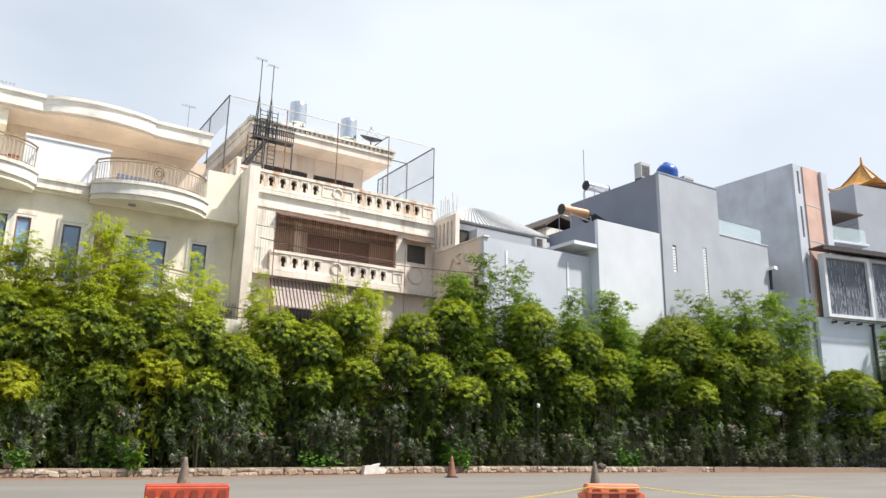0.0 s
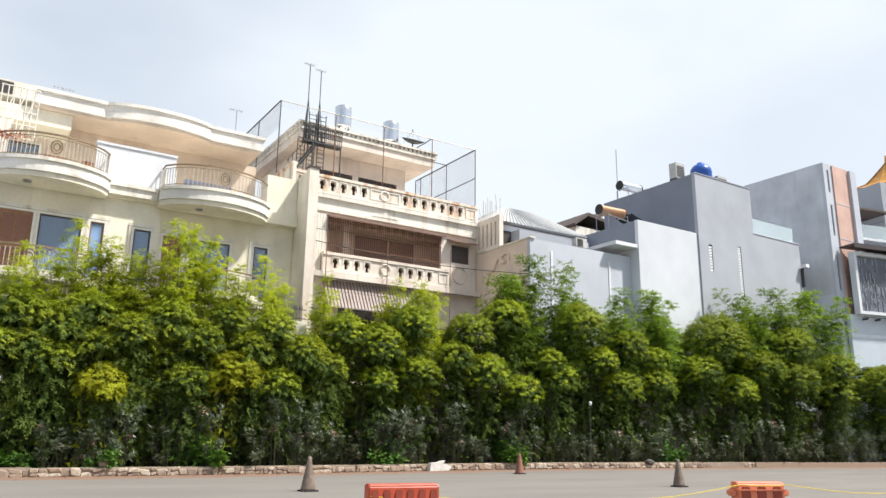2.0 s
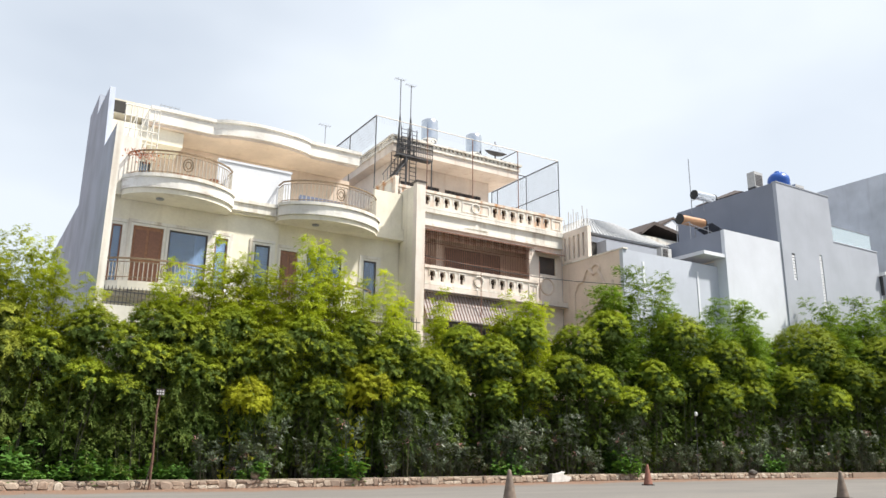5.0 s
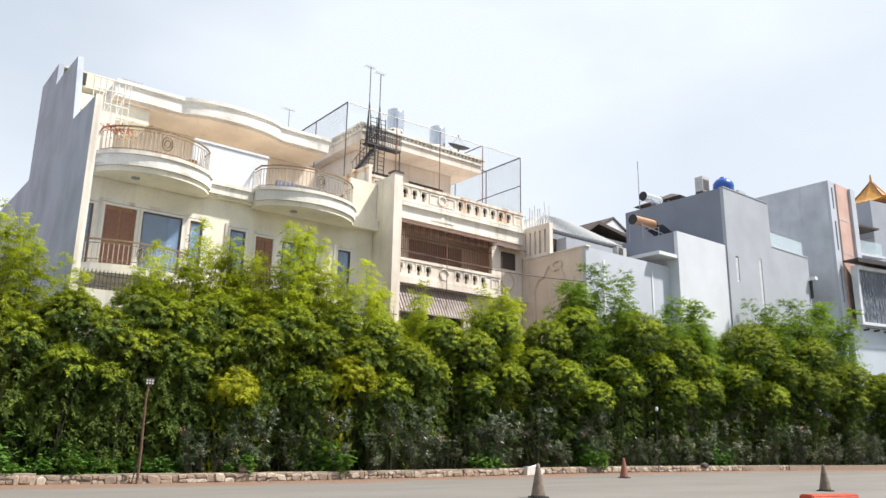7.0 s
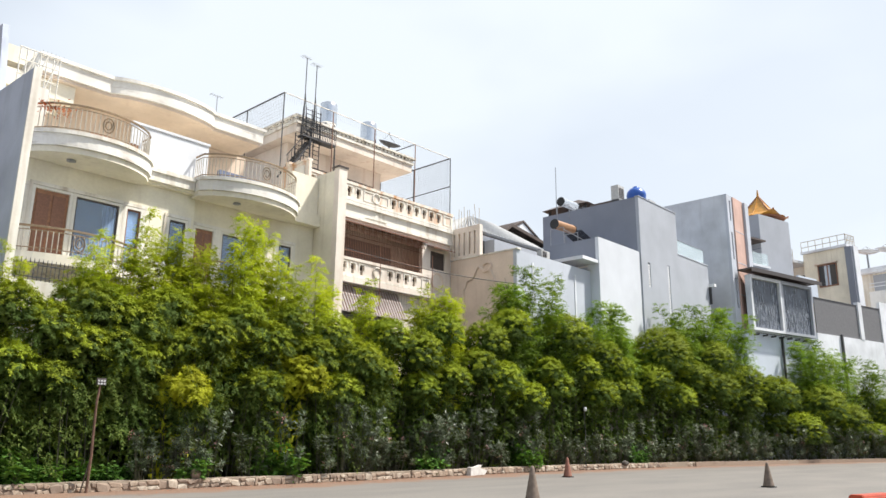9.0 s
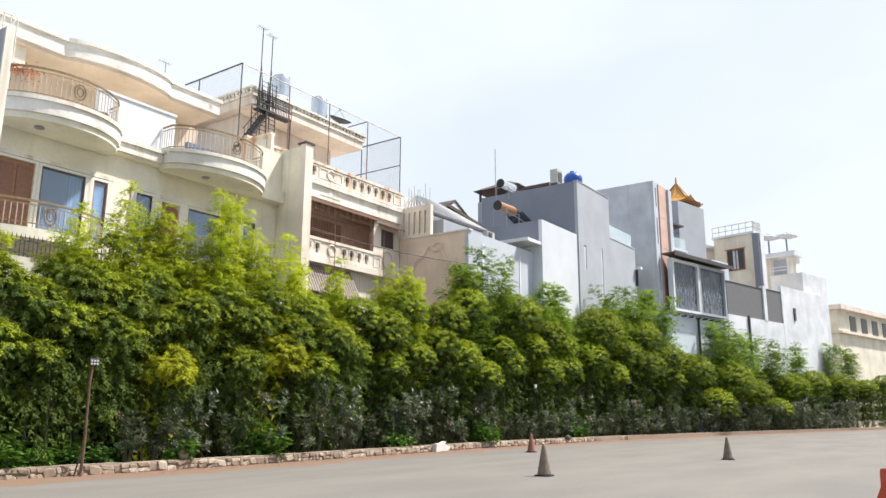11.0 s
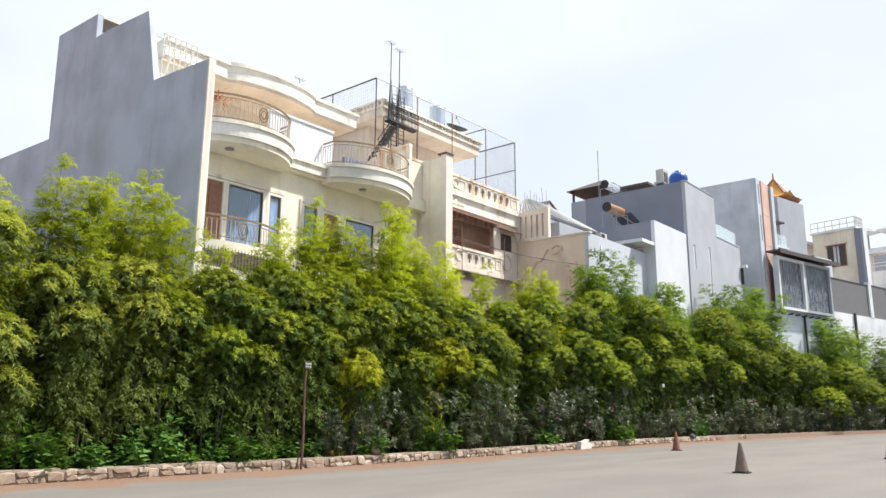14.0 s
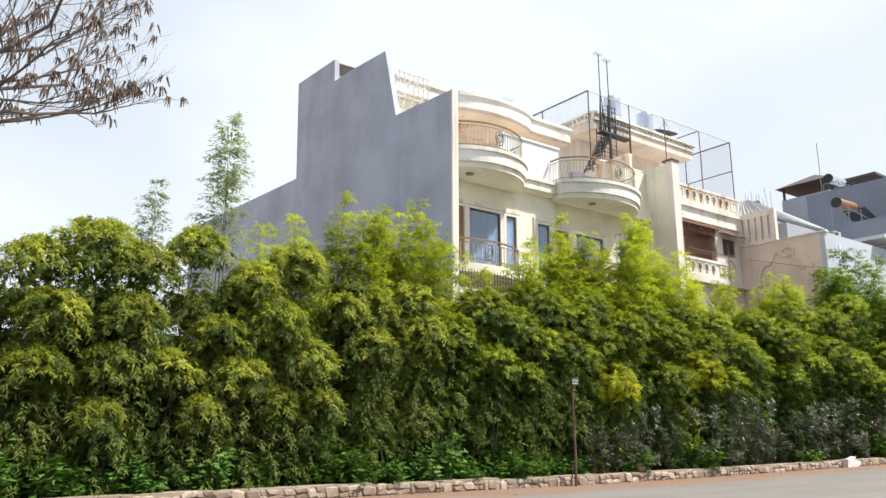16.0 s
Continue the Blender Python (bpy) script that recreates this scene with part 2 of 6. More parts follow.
def glass_mat():
    m, n, l, b = node_mat("window_glass")
    b.inputs["Base Color"].default_value = (0.42, 0.58, 0.80, 1)
    b.inputs["Roughness"].default_value, b.inputs["Transmission Weight"].default_value = 0.02, 0.75
    b.inputs["IOR"].default_value = 1.75
    return m


GLASS = glass_mat()


def frosted_mat():
    m, n, l, b = node_mat("frosted_glass")
    b.inputs["Base Color"].default_value = (0.80, 0.90, 0.93, 1)
    b.inputs["Roughness"].default_value, b.inputs["Transmission Weight"].default_value = 0.12, 0.8
    return m


FROSTED = frosted_mat()


def ground_mat():
    m, n, l, b = node_mat("worn_asphalt")
    fine, raw = noise_fac(n, l, 38.0, 0.3, 0.7, 6.0)
    broad, _ = noise_fac(n, l, 0.35, 0.35, 0.68, 5.0, (0.5, 1.6, 1))
    c = mixed(n, l, fine, (0.178, 0.164, 0.149), (0.130, 0.122, 0.113))
    f = n.new("ShaderNodeMath")
    f.operation, f.inputs[1].default_value = 'MULTIPLY', 0.55
    l.new(broad, f.inputs[0])
    c = mixed(n, l, f.outputs[0], c, (0.225, 0.205, 0.182))
    # reddish soil washed off the verge lies along the foot of the low wall
    g, sp = n.new("ShaderNodeNewGeometry"), n.new("ShaderNodeSeparateXYZ")
    l.new(g.outputs["Position"], sp.inputs[0])
    by = None
    for start, slope in ((42.0, 0.095), (58.0, 0.13)):
        past, over, add = (n.new("ShaderNodeMath") for _ in range(3))
        past.operation, past.inputs[1].default_value = 'SUBTRACT', start
        over.operation, over.inputs[1].default_value = 'MAXIMUM', 0.0
        add.operation, add.inputs[1].default_value = 'MULTIPLY_ADD', slope
        l.new(sp.outputs["X"], past.inputs[0])
        l.new(past.outputs[0], over.inputs[0])
        l.new(over.outputs[0], add.inputs[0])
        l.new(by.outputs[0] if by else sp.outputs["Y"], add.inputs[2])
        by = add
    wob, _ = noise_fac(n, l, 0.8, 0.2, 0.8, 6.0)
    wz = n.new("ShaderNodeMath")
    wz.operation, wz.inputs[1].default_value = 'MULTIPLY_ADD', 2.3
    l.new(wob, wz.inputs[0])
    l.new(by.outputs[0], wz.inputs[2])
    e = n.new("ShaderNodeMapRange")
    e.inputs["From Min"].default_value, e.inputs["From Max"].default_value = 22.55, 23.3
    l.new(wz.outputs[0], e.inputs["Value"])
    soil = mixed(n, l, fine, (0.25, 0.155, 0.105), (0.16, 0.10, 0.068))
    c = mixed(n, l, e.outputs["Result"], c, soil)
    l.new(c, b.inputs["Base Color"])
    b.inputs["Roughness"].default_value = 0.9
    bp = n.new("ShaderNodeBump")
    bp.inputs["Strength"].default_value, bp.inputs["Distance"].default_value = 0.35, 0.01
    l.new(raw, bp.inputs["Height"])
    l.new(bp.outputs["Normal"], b.inputs["Normal"])
    return m


def stone_mat():
    m, n, l, b = node_mat("rubble_stone")
    o = n.new("ShaderNodeObjectInfo")
    r = n.new("ShaderNodeValToRGB")
    els = r.color_ramp.elements
    els[0].color, els[1].color = (0.22, 0.17, 0.135, 1), (0.50, 0.44, 0.36, 1)
    k = els.new(0.5)
    k.color = (0.36, 0.27, 0.2, 1)
    l.new(o.outputs["Random"], r.inputs["Fac"])
    fine, raw = noise_fac(n, l, 14, 0.3, 0.75, 6)
    l.new(mixed(n, l, fine, r.outputs["Color"], mixed(n, l, 0.55, r.outputs["Color"], (0.18, 0.13, 0.1))), b.inputs["Base Color"])
    b.inputs["Roughness"].default_value = 0.9
    bp = n.new("ShaderNodeBump")
    bp.inputs["Strength"].default_value, bp.inputs["Distance"].default_value = 0.5, 0.02
    l.new(raw, bp.inputs["Height"])
    l.new(bp.outputs["Normal"], b.inputs["Normal"])
    return m


STONE = stone_mat()
DARK_STONE = simple("dark_weathered_stone", (0.10, 0.09, 0.08), 0.9, 0, 0.4, 9)
MORTAR = plaster("cement_mortar", (0.34, 0.28, 0.22), (0.2, 0.14, 0.1), 0.5)


# ---- building blocks ----
def box(bm, x0, x1, y0, y1, z0, z1):
    v = [bm.verts.new((x, y, z)) for z in (z0, z1) for x, y in ((x0, y0), (x1, y0), (x1, y1), (x0, y1))]
    for f in ((3, 2, 1, 0), (4, 5, 6, 7), (0, 1, 5, 4), (1, 2, 6, 5), (2, 3, 7, 6), (3, 0, 4, 7)):
        bm.faces.new([v[i] for i in f])


def prism(bm, points, axis, a, b):
    """A polygon in the two other axes, drawn out along an axis from a to b."""
    def at(p, h):
        q = list(p)
        q.insert("xyz".index(axis), h)
        return bm.verts.new(q)
    lo, hi = [at(p, a) for p in points], [at(p, b) for p in points]
    k = len(points)
    bm.faces.new(lo)
    bm.faces.new(hi[::-1])
    for i in range(k):
        bm.faces.new([lo[i], hi[i], hi[(i + 1) % k], lo[(i + 1) % k]])
    bmesh.ops.recalc_face_normals(bm, faces=bm.faces[:])


def tube(bm, p, q, r, sides=6, r2=None):
    p, q = Vector(p), Vector(q)
    turn = (q - p).to_track_quat('Z', 'Y').to_matrix()
    rings = []
    for c, rad in ((p, r), (q, r if r2 is None else r2)):
        rings.append([bm.verts.new(c + turn @ Vector((rad * math.cos(2 * math.pi * i / sides), rad * math.sin(2 * math.pi * i / sides), 0))) for i in range(sides)])
    for i in range(sides):
        j = (i + 1) % sides
        bm.faces.new([rings[0][i], rings[0][j], rings[1][j], rings[1][i]])
    bm.faces.new(rings[0][::-1])
    bm.faces.new(rings[1])


def lathe(bm, centre, profile, sides=20):
    """Rings of (radius, height) round a vertical axis."""
    c = Vector(centre)
    rings = [[bm.verts.new(c + Vector((r * math.cos(2 * math.pi * i / sides), r * math.sin(2 * math.pi * i / sides), h))) for i in range(sides)] for r, h in profile]
    for a, b in zip(rings, rings[1:]):
        for i in range(sides):
            j = (i + 1) % sides
            bm.faces.new([a[i], a[j], b[j], b[i]])
    bm.faces.new(rings[0][::-1])
    bm.faces.new(rings[-1])


def pierced(bm, x0, x1, z0, z1, y0, y1, holes):
    """A wall from y0 to y1 with rectangular openings (x0, x1, z0, z1) right through it, as one closed shell."""
    xs = sorted({x0, x1, *(h[0] for h in holes), *(h[1] for h in holes)})
    zs = sorted({z0, z1, *(h[2] for h in holes), *(h[3] for h in holes)})

    def solid(i, j):
        if not (0 <= i < len(xs) - 1 and 0 <= j < len(zs) - 1):
            return False
        x, z = (xs[i] + xs[i + 1]) / 2, (zs[j] + zs[j + 1]) / 2
        return not any(h[0] < x < h[1] and h[2] < z < h[3] for h in holes)

    made = {}

    def vert(i, y, j):
        if (i, y, j) not in made:
            made[i, y, j] = bm.verts.new((xs[i], y, zs[j]))
        return made[i, y, j]

    for i in range(len(xs) - 1):
        for j in range(len(zs) - 1):
            if not solid(i, j):
                continue
            bm.faces.new([vert(i, y0, j), vert(i + 1, y0, j), vert(i + 1, y0, j + 1), vert(i, y0, j + 1)])
            bm.faces.new([vert(i, y1, j + 1), vert(i + 1, y1, j + 1), vert(i + 1, y1, j), vert(i, y1, j)])
            if not solid(i - 1, j):
                bm.faces.new([vert(i, y1, j), vert(i, y0, j), vert(i, y0, j + 1), vert(i, y1, j + 1)])
            if not solid(i + 1, j):
                bm.faces.new([vert(i + 1, y0, j), vert(i + 1, y1, j), vert(i + 1, y1, j + 1), vert(i + 1, y0, j + 1)])
            if not solid(i, j - 1):
                bm.faces.new([vert(i, y1, j), vert(i + 1, y1, j), vert(i + 1, y0, j), vert(i, y0, j)])
            if not solid(i, j + 1):
                bm.faces.new([vert(i, y0, j + 1), vert(i + 1, y0, j + 1), vert(i + 1, y1, j + 1), vert(i, y1, j + 1)])


def upright(name, r, height, material):
    """The mesh of one thin bar, to be shared."""
    bm = bmesh.new()
    tube(bm, (0, 0, 0), (0, 0, height), r, 5)
    me = bpy.data.meshes.new(name)
    bm.to_mesh(me)
    bm.free()
    me.materials.append(material)
    return me


def place(name, me, parent, points):
    """One object for each point, all on one mesh."""
    base = parent.location if parent.parent is None else Vector((0, 0, 0))
    for p in points:
        ob = new(name, me)
        ob.parent = parent
        ob.location = Vector(p) - base


def thing(name, base, label, category, group="", kind=""):
    e = new(name)
    e.location = base
    e.empty_display_size = 0.2
    return tagged(e, label, category, group, kind)


def part(name, bm, material, parent=None, label="", smooth=False, world_coords=True):
    me = bpy.data.meshes.new(name)
    bm.to_mesh(me)
    bm.free()
    me.materials.append(material)
    if smooth:
        me.polygons.foreach_set("use_smooth", [True] * len(me.polygons))
    ob = new(name, me)
    if parent is not None:
        ob.parent = parent
        if world_coords and parent.parent is None:
            ob.matrix_parent_inverse = Matrix.Translation(-parent.location)
    if label:
        ob["label"] = label
    return ob


def boxes(name, material, parent, *dims, label=""):
    bm = bmesh.new()
    for d in dims:
        box(bm, *d)
    return part(name, bm, material, parent, label)


def gz(x):
    """The road falls gently."""
    return -0.006 * min(max(x - 8.0, 0.0), 45.0)


def gk(x):
    """Level of the verge: the gutter side of the road lies a little lower."""
    return gz(x) + float(np.interp(x, [-8, 0, 6, 14, 28], [-0.04, -0.08, -0.19, -0.17, -0.06]))


def gl(x, y):
    return gz(x) + (gk(x) - gz(x)) * min(max((y - bend(x) - 16.0) / 6.0, 0.0), 1.0)


def bend(x):
    """The street's line turns a little beyond the tall concrete house."""
    return -0.095 * max(0.0, x - 42.0) - 0.13 * max(0.0, x - 58.0)


# ---- ground ----
bm = bmesh.new()
gx = [-1500, -60, -8, -3, 2, 8] + [8 + 4.5 * i for i in range(1, 11)] + [120, 1500]
cols = [[bm.verts.new((x, y, gl(x, y))) for y in (-1500, -40, 8, 16, 19, 22, 80, 1500)] for x in gx]
for a, b in zip(cols, cols[1:]):
    for i in range(7):
        bm.faces.new([a[i], b[i], b[i + 1], a[i + 1]])
tagged(part("ground", bm, ground_mat()), "worn grey asphalt road with reddish soil at the verge", "road", kind="structure")

# plain wall added unseen behind the planting; dark colour stands for shade in gaps
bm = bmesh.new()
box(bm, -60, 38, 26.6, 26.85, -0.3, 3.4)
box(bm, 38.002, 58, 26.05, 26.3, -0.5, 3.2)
tagged(part("wall_hedge_backdrop", bm, HEDGE_BACKDROP), "added dark wall behind the planting, standing for shade", "wall", kind="structure")


def opening_fill(house, x0, x1, z0, z1, y, kind):
    """A framed window or door set in an opening whose wall face lies at y."""
    w = 0.09
    surround = boxes("door" if kind == "door" else "window", FRAME_WHITE, house, (x0, x0 + w, y - 0.05, y + 0.12, z0, z1), (x1 - w, x1, y - 0.05, y + 0.12, z0, z1), (x0 + w, x1 - w, y - 0.05, y + 0.12, z1 - w, z1))
    a, b, t = x0 + w, x1 - w, z1 - w
    if kind == "door":
        boxes("door_leaf", WOOD, surround, (a, b, y + 0.05, y + 0.1, z0, t), label="reddish brown panelled wooden leaf")
        m = (a + b) / 2
        for p, q in ((a + 0.1, m - 0.05), (m + 0.05, b - 0.1)):
            for r, s in ((z0 + 0.2, z0 + 0.95), (z0 + 1.1, t - 0.15)):
                boxes("door_panel", WOOD_TRIM, surround, (p, q, y + 0.025, y + 0.048, r, s))
    else:
        boxes("sash", WOOD_TRIM if kind == "brown" else FRAME_DARK, surround, (a, a + 0.06, y, y + 0.08, z0, t), (b - 0.06, b, y, y + 0.08, z0, t), (a + 0.06, b - 0.06, y, y + 0.08, t - 0.06, t), (a + 0.06, b - 0.06, y, y + 0.08, z0, z0 + 0.06))
        pane = boxes("pane", GLASS, surround, (a + 0.06, b - 0.06, y + 0.035, y + 0.047, z0 + 0.06, t - 0.06))
        pane.visible_shadow = False
        if kind in ("blind", "brown"):
            boxes("blind", BLIND, surround, *[(a + 0.05, b - 0.05, y + 0.11, y + 0.13, z, z + 0.085) for z in np.arange(z0 + 0.06, t - 0.08, 0.11)], label="pale blue slatted blind")
        else:
            boxes("curtain", BLIND, surround, *[(b - 0.07 * i - 0.1, b - 0.07 * i - 0.05, y + 0.2 + 0.03 * (i % 2), y + 0.24 + 0.03 * (i % 2), z0 + 0.1, t) for i in range(max(2, int((b - a) * 4)))], label="pale drawn curtain")


def arc(x0, x1, y_end, y_mid, k=14):
    """Plan points of a bowed front between two ends."""
    return [(x0 + (x1 - x0) * i / k, y_end + (y_mid - y_end) * (1 - (2 * i / k - 1) ** 2) ** 0.75) for i in range(k + 1)]


def bowed_rail(parent, pts, z0, z1, name="railing"):
    bm = bmesh.new()
    for (xa, ya), (xb, yb) in zip(pts, pts[1:]):
        tube(bm, (xa, ya, z1), (xb, yb, z1), 0.042, 5)
    bmesh.ops.remove_doubles(bm, verts=bm.verts[:], dist=0.03)
    rail = part(name, bm, BRONZE, parent, "bronze-coloured curved metal railing")
    for z, r in ((z1 - 0.14, 0.018), (z0 + 0.12, 0.02)):
        bm = bmesh.new()
        for (xa, ya), (xb, yb) in zip(pts, pts[1:]):
            tube(bm, (xa, ya, z), (xb, yb, z), r, 5)
        part("rail", bm, BRONZE, rail)
    spots = []
    for (xa, ya), (xb, yb) in zip(pts, pts[1:]):
        k = max(1, round(math.hypot(xb - xa, yb - ya) / 0.15))
        spots += [(xa + (xb - xa) * i / k, ya + (yb - ya) * i / k, z0) for i in range(k)]
    place("baluster", upright("baluster", 0.018, z1 - 0.14 - z0, RAIL_PALE), rail, spots)
    bm = bmesh.new()
    mx, my = pts[len(pts) // 2]
    for k in range(10):
        a, b = 2 * math.pi * k / 10, 2 * math.pi * (k + 1) / 10
        for r in (0.2, 0.11):
            tube(bm, (mx + r * math.cos(a), my - 0.02, (z0 + z1) / 2 + r * 1.4 * math.sin(a)), (mx + r * math.cos(b), my - 0.02, (z0 + z1) / 2 + r * 1.4 * math.sin(b)), 0.022, 4)
    part("scroll_ornament", bm, BRONZE, parent)


# ---- cream house with bowed balconies ----
h1 = thing("cream_house", (11.5, 34, 0), "cream painted three-storey house with bowed balconies and wavy eave", "house")
bm = bmesh.new()
prism(bm, [(26.66, -0.2), (26.66, 12.93), (30.22, 13.2), (31.08, 16.29), (34.06, 16.57), (35.38, 16.62), (35.44, 17.72), (39.18, 17.95), (38.96, 12.97), (54.4, 13.72), (54.4, -0.2)], 'x', 4.78, 5.01)
part("side_wall", bm, GREY_RENDER, h1, "bare grey rendered party wall with stepped top")
boxes("wall_edge", OFFWHITE, h1, (4.77, 5.02, 26.58, 26.656, -0.2, 12.95))
WIN1 = [(5.25, 5.82, 7.2, 9.75, "brown"), (6.05, 7.4, 7.25, 9.82, "door"), (7.45, 9.2, 7.25, 9.82, "clear"), (9.33, 10.05, 7.25, 9.8, "brown")]
WIN2 = [(11.05, 11.92, 7.25, 9.75, "blind"), (12.3, 13.3, 7.25, 9.72, "door"), (13.55, 15.45, 7.25, 9.72, "blind"), (16.4, 17.25, 7.25, 9.8, "clear")]
bm = bmesh.new()
pierced(bm, 4.8, 12.17, -0.2, 10.85, 29.2, 29.45, [w[:4] for w in WIN1] + [WIN2[0][:4]])
part("facade_wall", bm, CREAM_DEEP, h1)
bm = bmesh.new()
pierced(bm, 12.172, 18.38, -0.2, 10.85, 29.42, 29.66, [w[:4] for w in WIN2[1:]])
part("facade_wall", bm, CREAM_DEEP, h1)
for w in WIN1 + WIN2[:1]:
    opening_fill(h1, *w[:4], 29.2, w[4])
for w in WIN2[1:]:
    opening_fill(h1, *w[:4], 29.42, w[4])
# added sheet behind the windows; room shade put into its colour
boxes("room_lining", ROOM_SHADE, h1, (4.8, 18.38, 31.4, 31.5, 3, 10.8))
boxes("terrace_slab", CREAM_DEEP, h1, (4.8, 18.38, 28.95, 38.1, 10.852, 11.4))
boxes("floor_slab", CREAM, h1, (4.8, 18.38, 28.6, 29.19, 6.7, 7.0))
# level-two balconies
for bx0, bx1 in ((5.0, 9.6), (12.0, 16.6)):
    pts = arc(bx0, bx1, 28.7, 27.75)
    bm = bmesh.new()
    prism(bm, pts + [(bx1, 29.0), (bx0, 29.0)], 'z', 6.86, 7.2)
    part("balcony_slab", bm, CREAM, h1)
    bowed_rail(h1, [(bx0, 29.1)] + pts + [(bx1, 29.1)], 7.22, 8.08)
for group, y in ((WIN1, 29.2), (WIN2[:1], 29.2), (WIN2[1:], 29.42)):
    for i, w in enumerate(group):
        lw = min(0.13, (w[0] - group[i - 1][1]) / 2 - 0.003) if i else 0.13
        rw = min(0.13, (group[i + 1][0] - w[1]) / 2 - 0.003) if i + 1 < len(group) else 0.13
        boxes("window_casing", OFFWHITE, h1, (w[0] - lw, w[0] - 0.004, y - 0.05, y - 0.003, w[2] - 0.1, w[3] + 0.02), (w[1] + 0.004, w[1] + rw, y - 0.05, y - 0.003, w[2] - 0.1, w[3] + 0.02), (w[0] - lw, w[1] + rw, y - 0.06, y - 0.003, w[3] + 0.021, w[3] + 0.15))
# level-three balconies: bowed slab with stepped edge, railing
for bx0, bx1 in ((5.5, 9.85), (11.95, 16.75)):
    for grow, za, zb, mat_ in ((0.0, 10.74, 10.95, CREAM), (0.09, 10.952, 11.38, FLAKING), (0.16, 11.382, 11.52, OFFWHITE)):
        pts = arc(bx0 - grow * 0.5, bx1 + grow * 0.5, 28.6 - grow, 27.4 - grow)
        bm = bmesh.new()
        prism(bm, pts + [(bx1 + grow * 0.5, 29.15), (bx0 - grow * 0.5, 29.15)], 'z', za, zb)
        part("balcony_slab" if grow == 0 else "slab_moulding", bm, mat_, h1)
    pts = arc(bx0 + 0.1, bx1 - 0.1, 28.6, 27.48)
    bowed_rail(h1, [(bx0 + 0.1, 29.2)] + pts + [(bx1 - 0.1, 29.2)], 11.54, 12.55)
    bm = bmesh.new()
    lathe(bm, ((bx0 + bx1) / 2 - 0.8, 28.3, 10.66), [(0.06, 0.0), (0.16, 0.02), (0.16, 0.06)], 12)
    part("soffit_lamp", bm, STEEL_GREY, h1)
boxes("ledge", OFFWHITE, h1, (9.93, 11.87, 28.78, 29.1, 10.95, 11.3))
boxes("ledge", OFFWHITE, h1, (9.93, 11.87, 28.7, 29.1, 11.302, 11.46))
boxes("ledge", OFFWHITE, h1, (16.85, 18.38, 29.0, 29.4, 10.95, 11.3))
boxes("parapet", WHITE_WALL, h1, (9.3, 12.6, 29.25, 29.42, 11.402, 13.2), (9.27, 12.63, 29.2, 29.46, 13.202, 13.3))
boxes("parapet", CREAM, h1, (16.86, 18.38, 29.2, 29.42, 11.402, 13.3))
boxes("privacy_screen", WHITE_WALL, h1, (12.6, 12.7, 29.47, 34.4, 11.402, 12.7))
boxes("balcony_pier", OFFWHITE, h1, (5.03, 6.05, 29.0, 29.4, 11.402, 13.35))
# set-back top storey
TOPW = [(5.9, 7.6, 11.9, 14.9, "clear"), (9.2, 11.0, 11.6, 13.9, "clear"), (13.0, 14.9, 11.6, 13.9, "door"), (15.5, 17.2, 11.6, 13.6, "clear")]
# beige instead of cream: the eave's shade is put into this wall
bm = bmesh.new()
pierced(bm, 4.8, 18.38, 11.402, 15.96, 35.8, 36.05, [w[:4] for w in TOPW])
part("upper_wall", bm, BEIGE_WALL, h1)
for w in TOPW:
    opening_fill(h1, *w[:4], 35.8, w[4])
# dark sheet again paints the shade of the top rooms
boxes("room_lining", ROOM_SHADE, h1, (4.8, 18.38, 37.4, 37.5, 11.41, 15.9))
boxes("beam", CREAM, h1, (4.8, 8.6, 33.9, 35.79, 15.2, 15.95))
EAVE = [(6.9, 33.65), (10.0, 33.65)] + [(x, y) for x, y in arc(10.02, 15.1, 33.65, 33.0, 18)] + [(15.12, 33.65), (17.85, 33.65)]
# lowest layer is beige to paint the shaded soffit
for grow, za, zb, mat_ in ((0.0, 15.97, 16.12, BEIGE_WALL), (0.10, 16.122, 16.74, FLAKING), (0.2, 16.742, 16.9, FLAKING)):
    bm = bmesh.new()
    prism(bm, [(x + (grow if x > 17 else 0), y - grow) for x, y in EAVE] + [(17.85 + grow, 38.6), (6.9, 38.6)], 'z', za, zb)
    part("eave" if grow == 0 else "eave_moulding", bm, mat_, h1, "curved eave band with flaking white paint" if grow == 0.1 else "")
boxes("roof_box", CREAM, h1, (5.05, 7.9, 35.46, 38.5, 16.93, 17.7))
# flat dark panel that paints the shade of an opening
boxes("roof_opening_shade", ROOM_SHADE, h1, (5.06, 6.0, 35.42, 35.458, 17.0, 17.6))
boxes("back_wall", CREAM, h1, (5.02, 18.38, 38.2, 38.4, -0.2, 16.9))
# pale lattice on the roof edge
bm = bmesh.new()
for i in range(7):
    x = 5.55 + 0.24 * i
    tube(bm, (x, 31.2, 13.2 + 0.05 * i), (x, 31.2, 15.7), 0.026, 4)
for z in (13.4, 14.0, 14.6, 15.2, 15.7):
    tube(bm, (5.5, 31.2, z), (7.0, 31.2, z), 0.028, 4)
for i in range(3):
    tube(bm, (5.55 + 0.4 * i, 31.2, 13.5), (6.1 + 0.4 * i, 31.2, 15.6), 0.026, 4)
part("lattice", bm, FRAME_WHITE, h1, "pale metal lattice stair beside the party wall")
bm = bmesh.new()
lathe(bm, (8.9, 28.2, 11.54), [(0.16, 0), (0.22, 0.3), (0.24, 0.32)], 12)
tagged(part("flower_pot", bm, TERRACOTTA), "terracotta flower pot on the bowed balcony", "pot")
bm = bmesh.new()
box(bm, 7.3, 8.1, 28.0, 28.3, 11.54, 11.85)
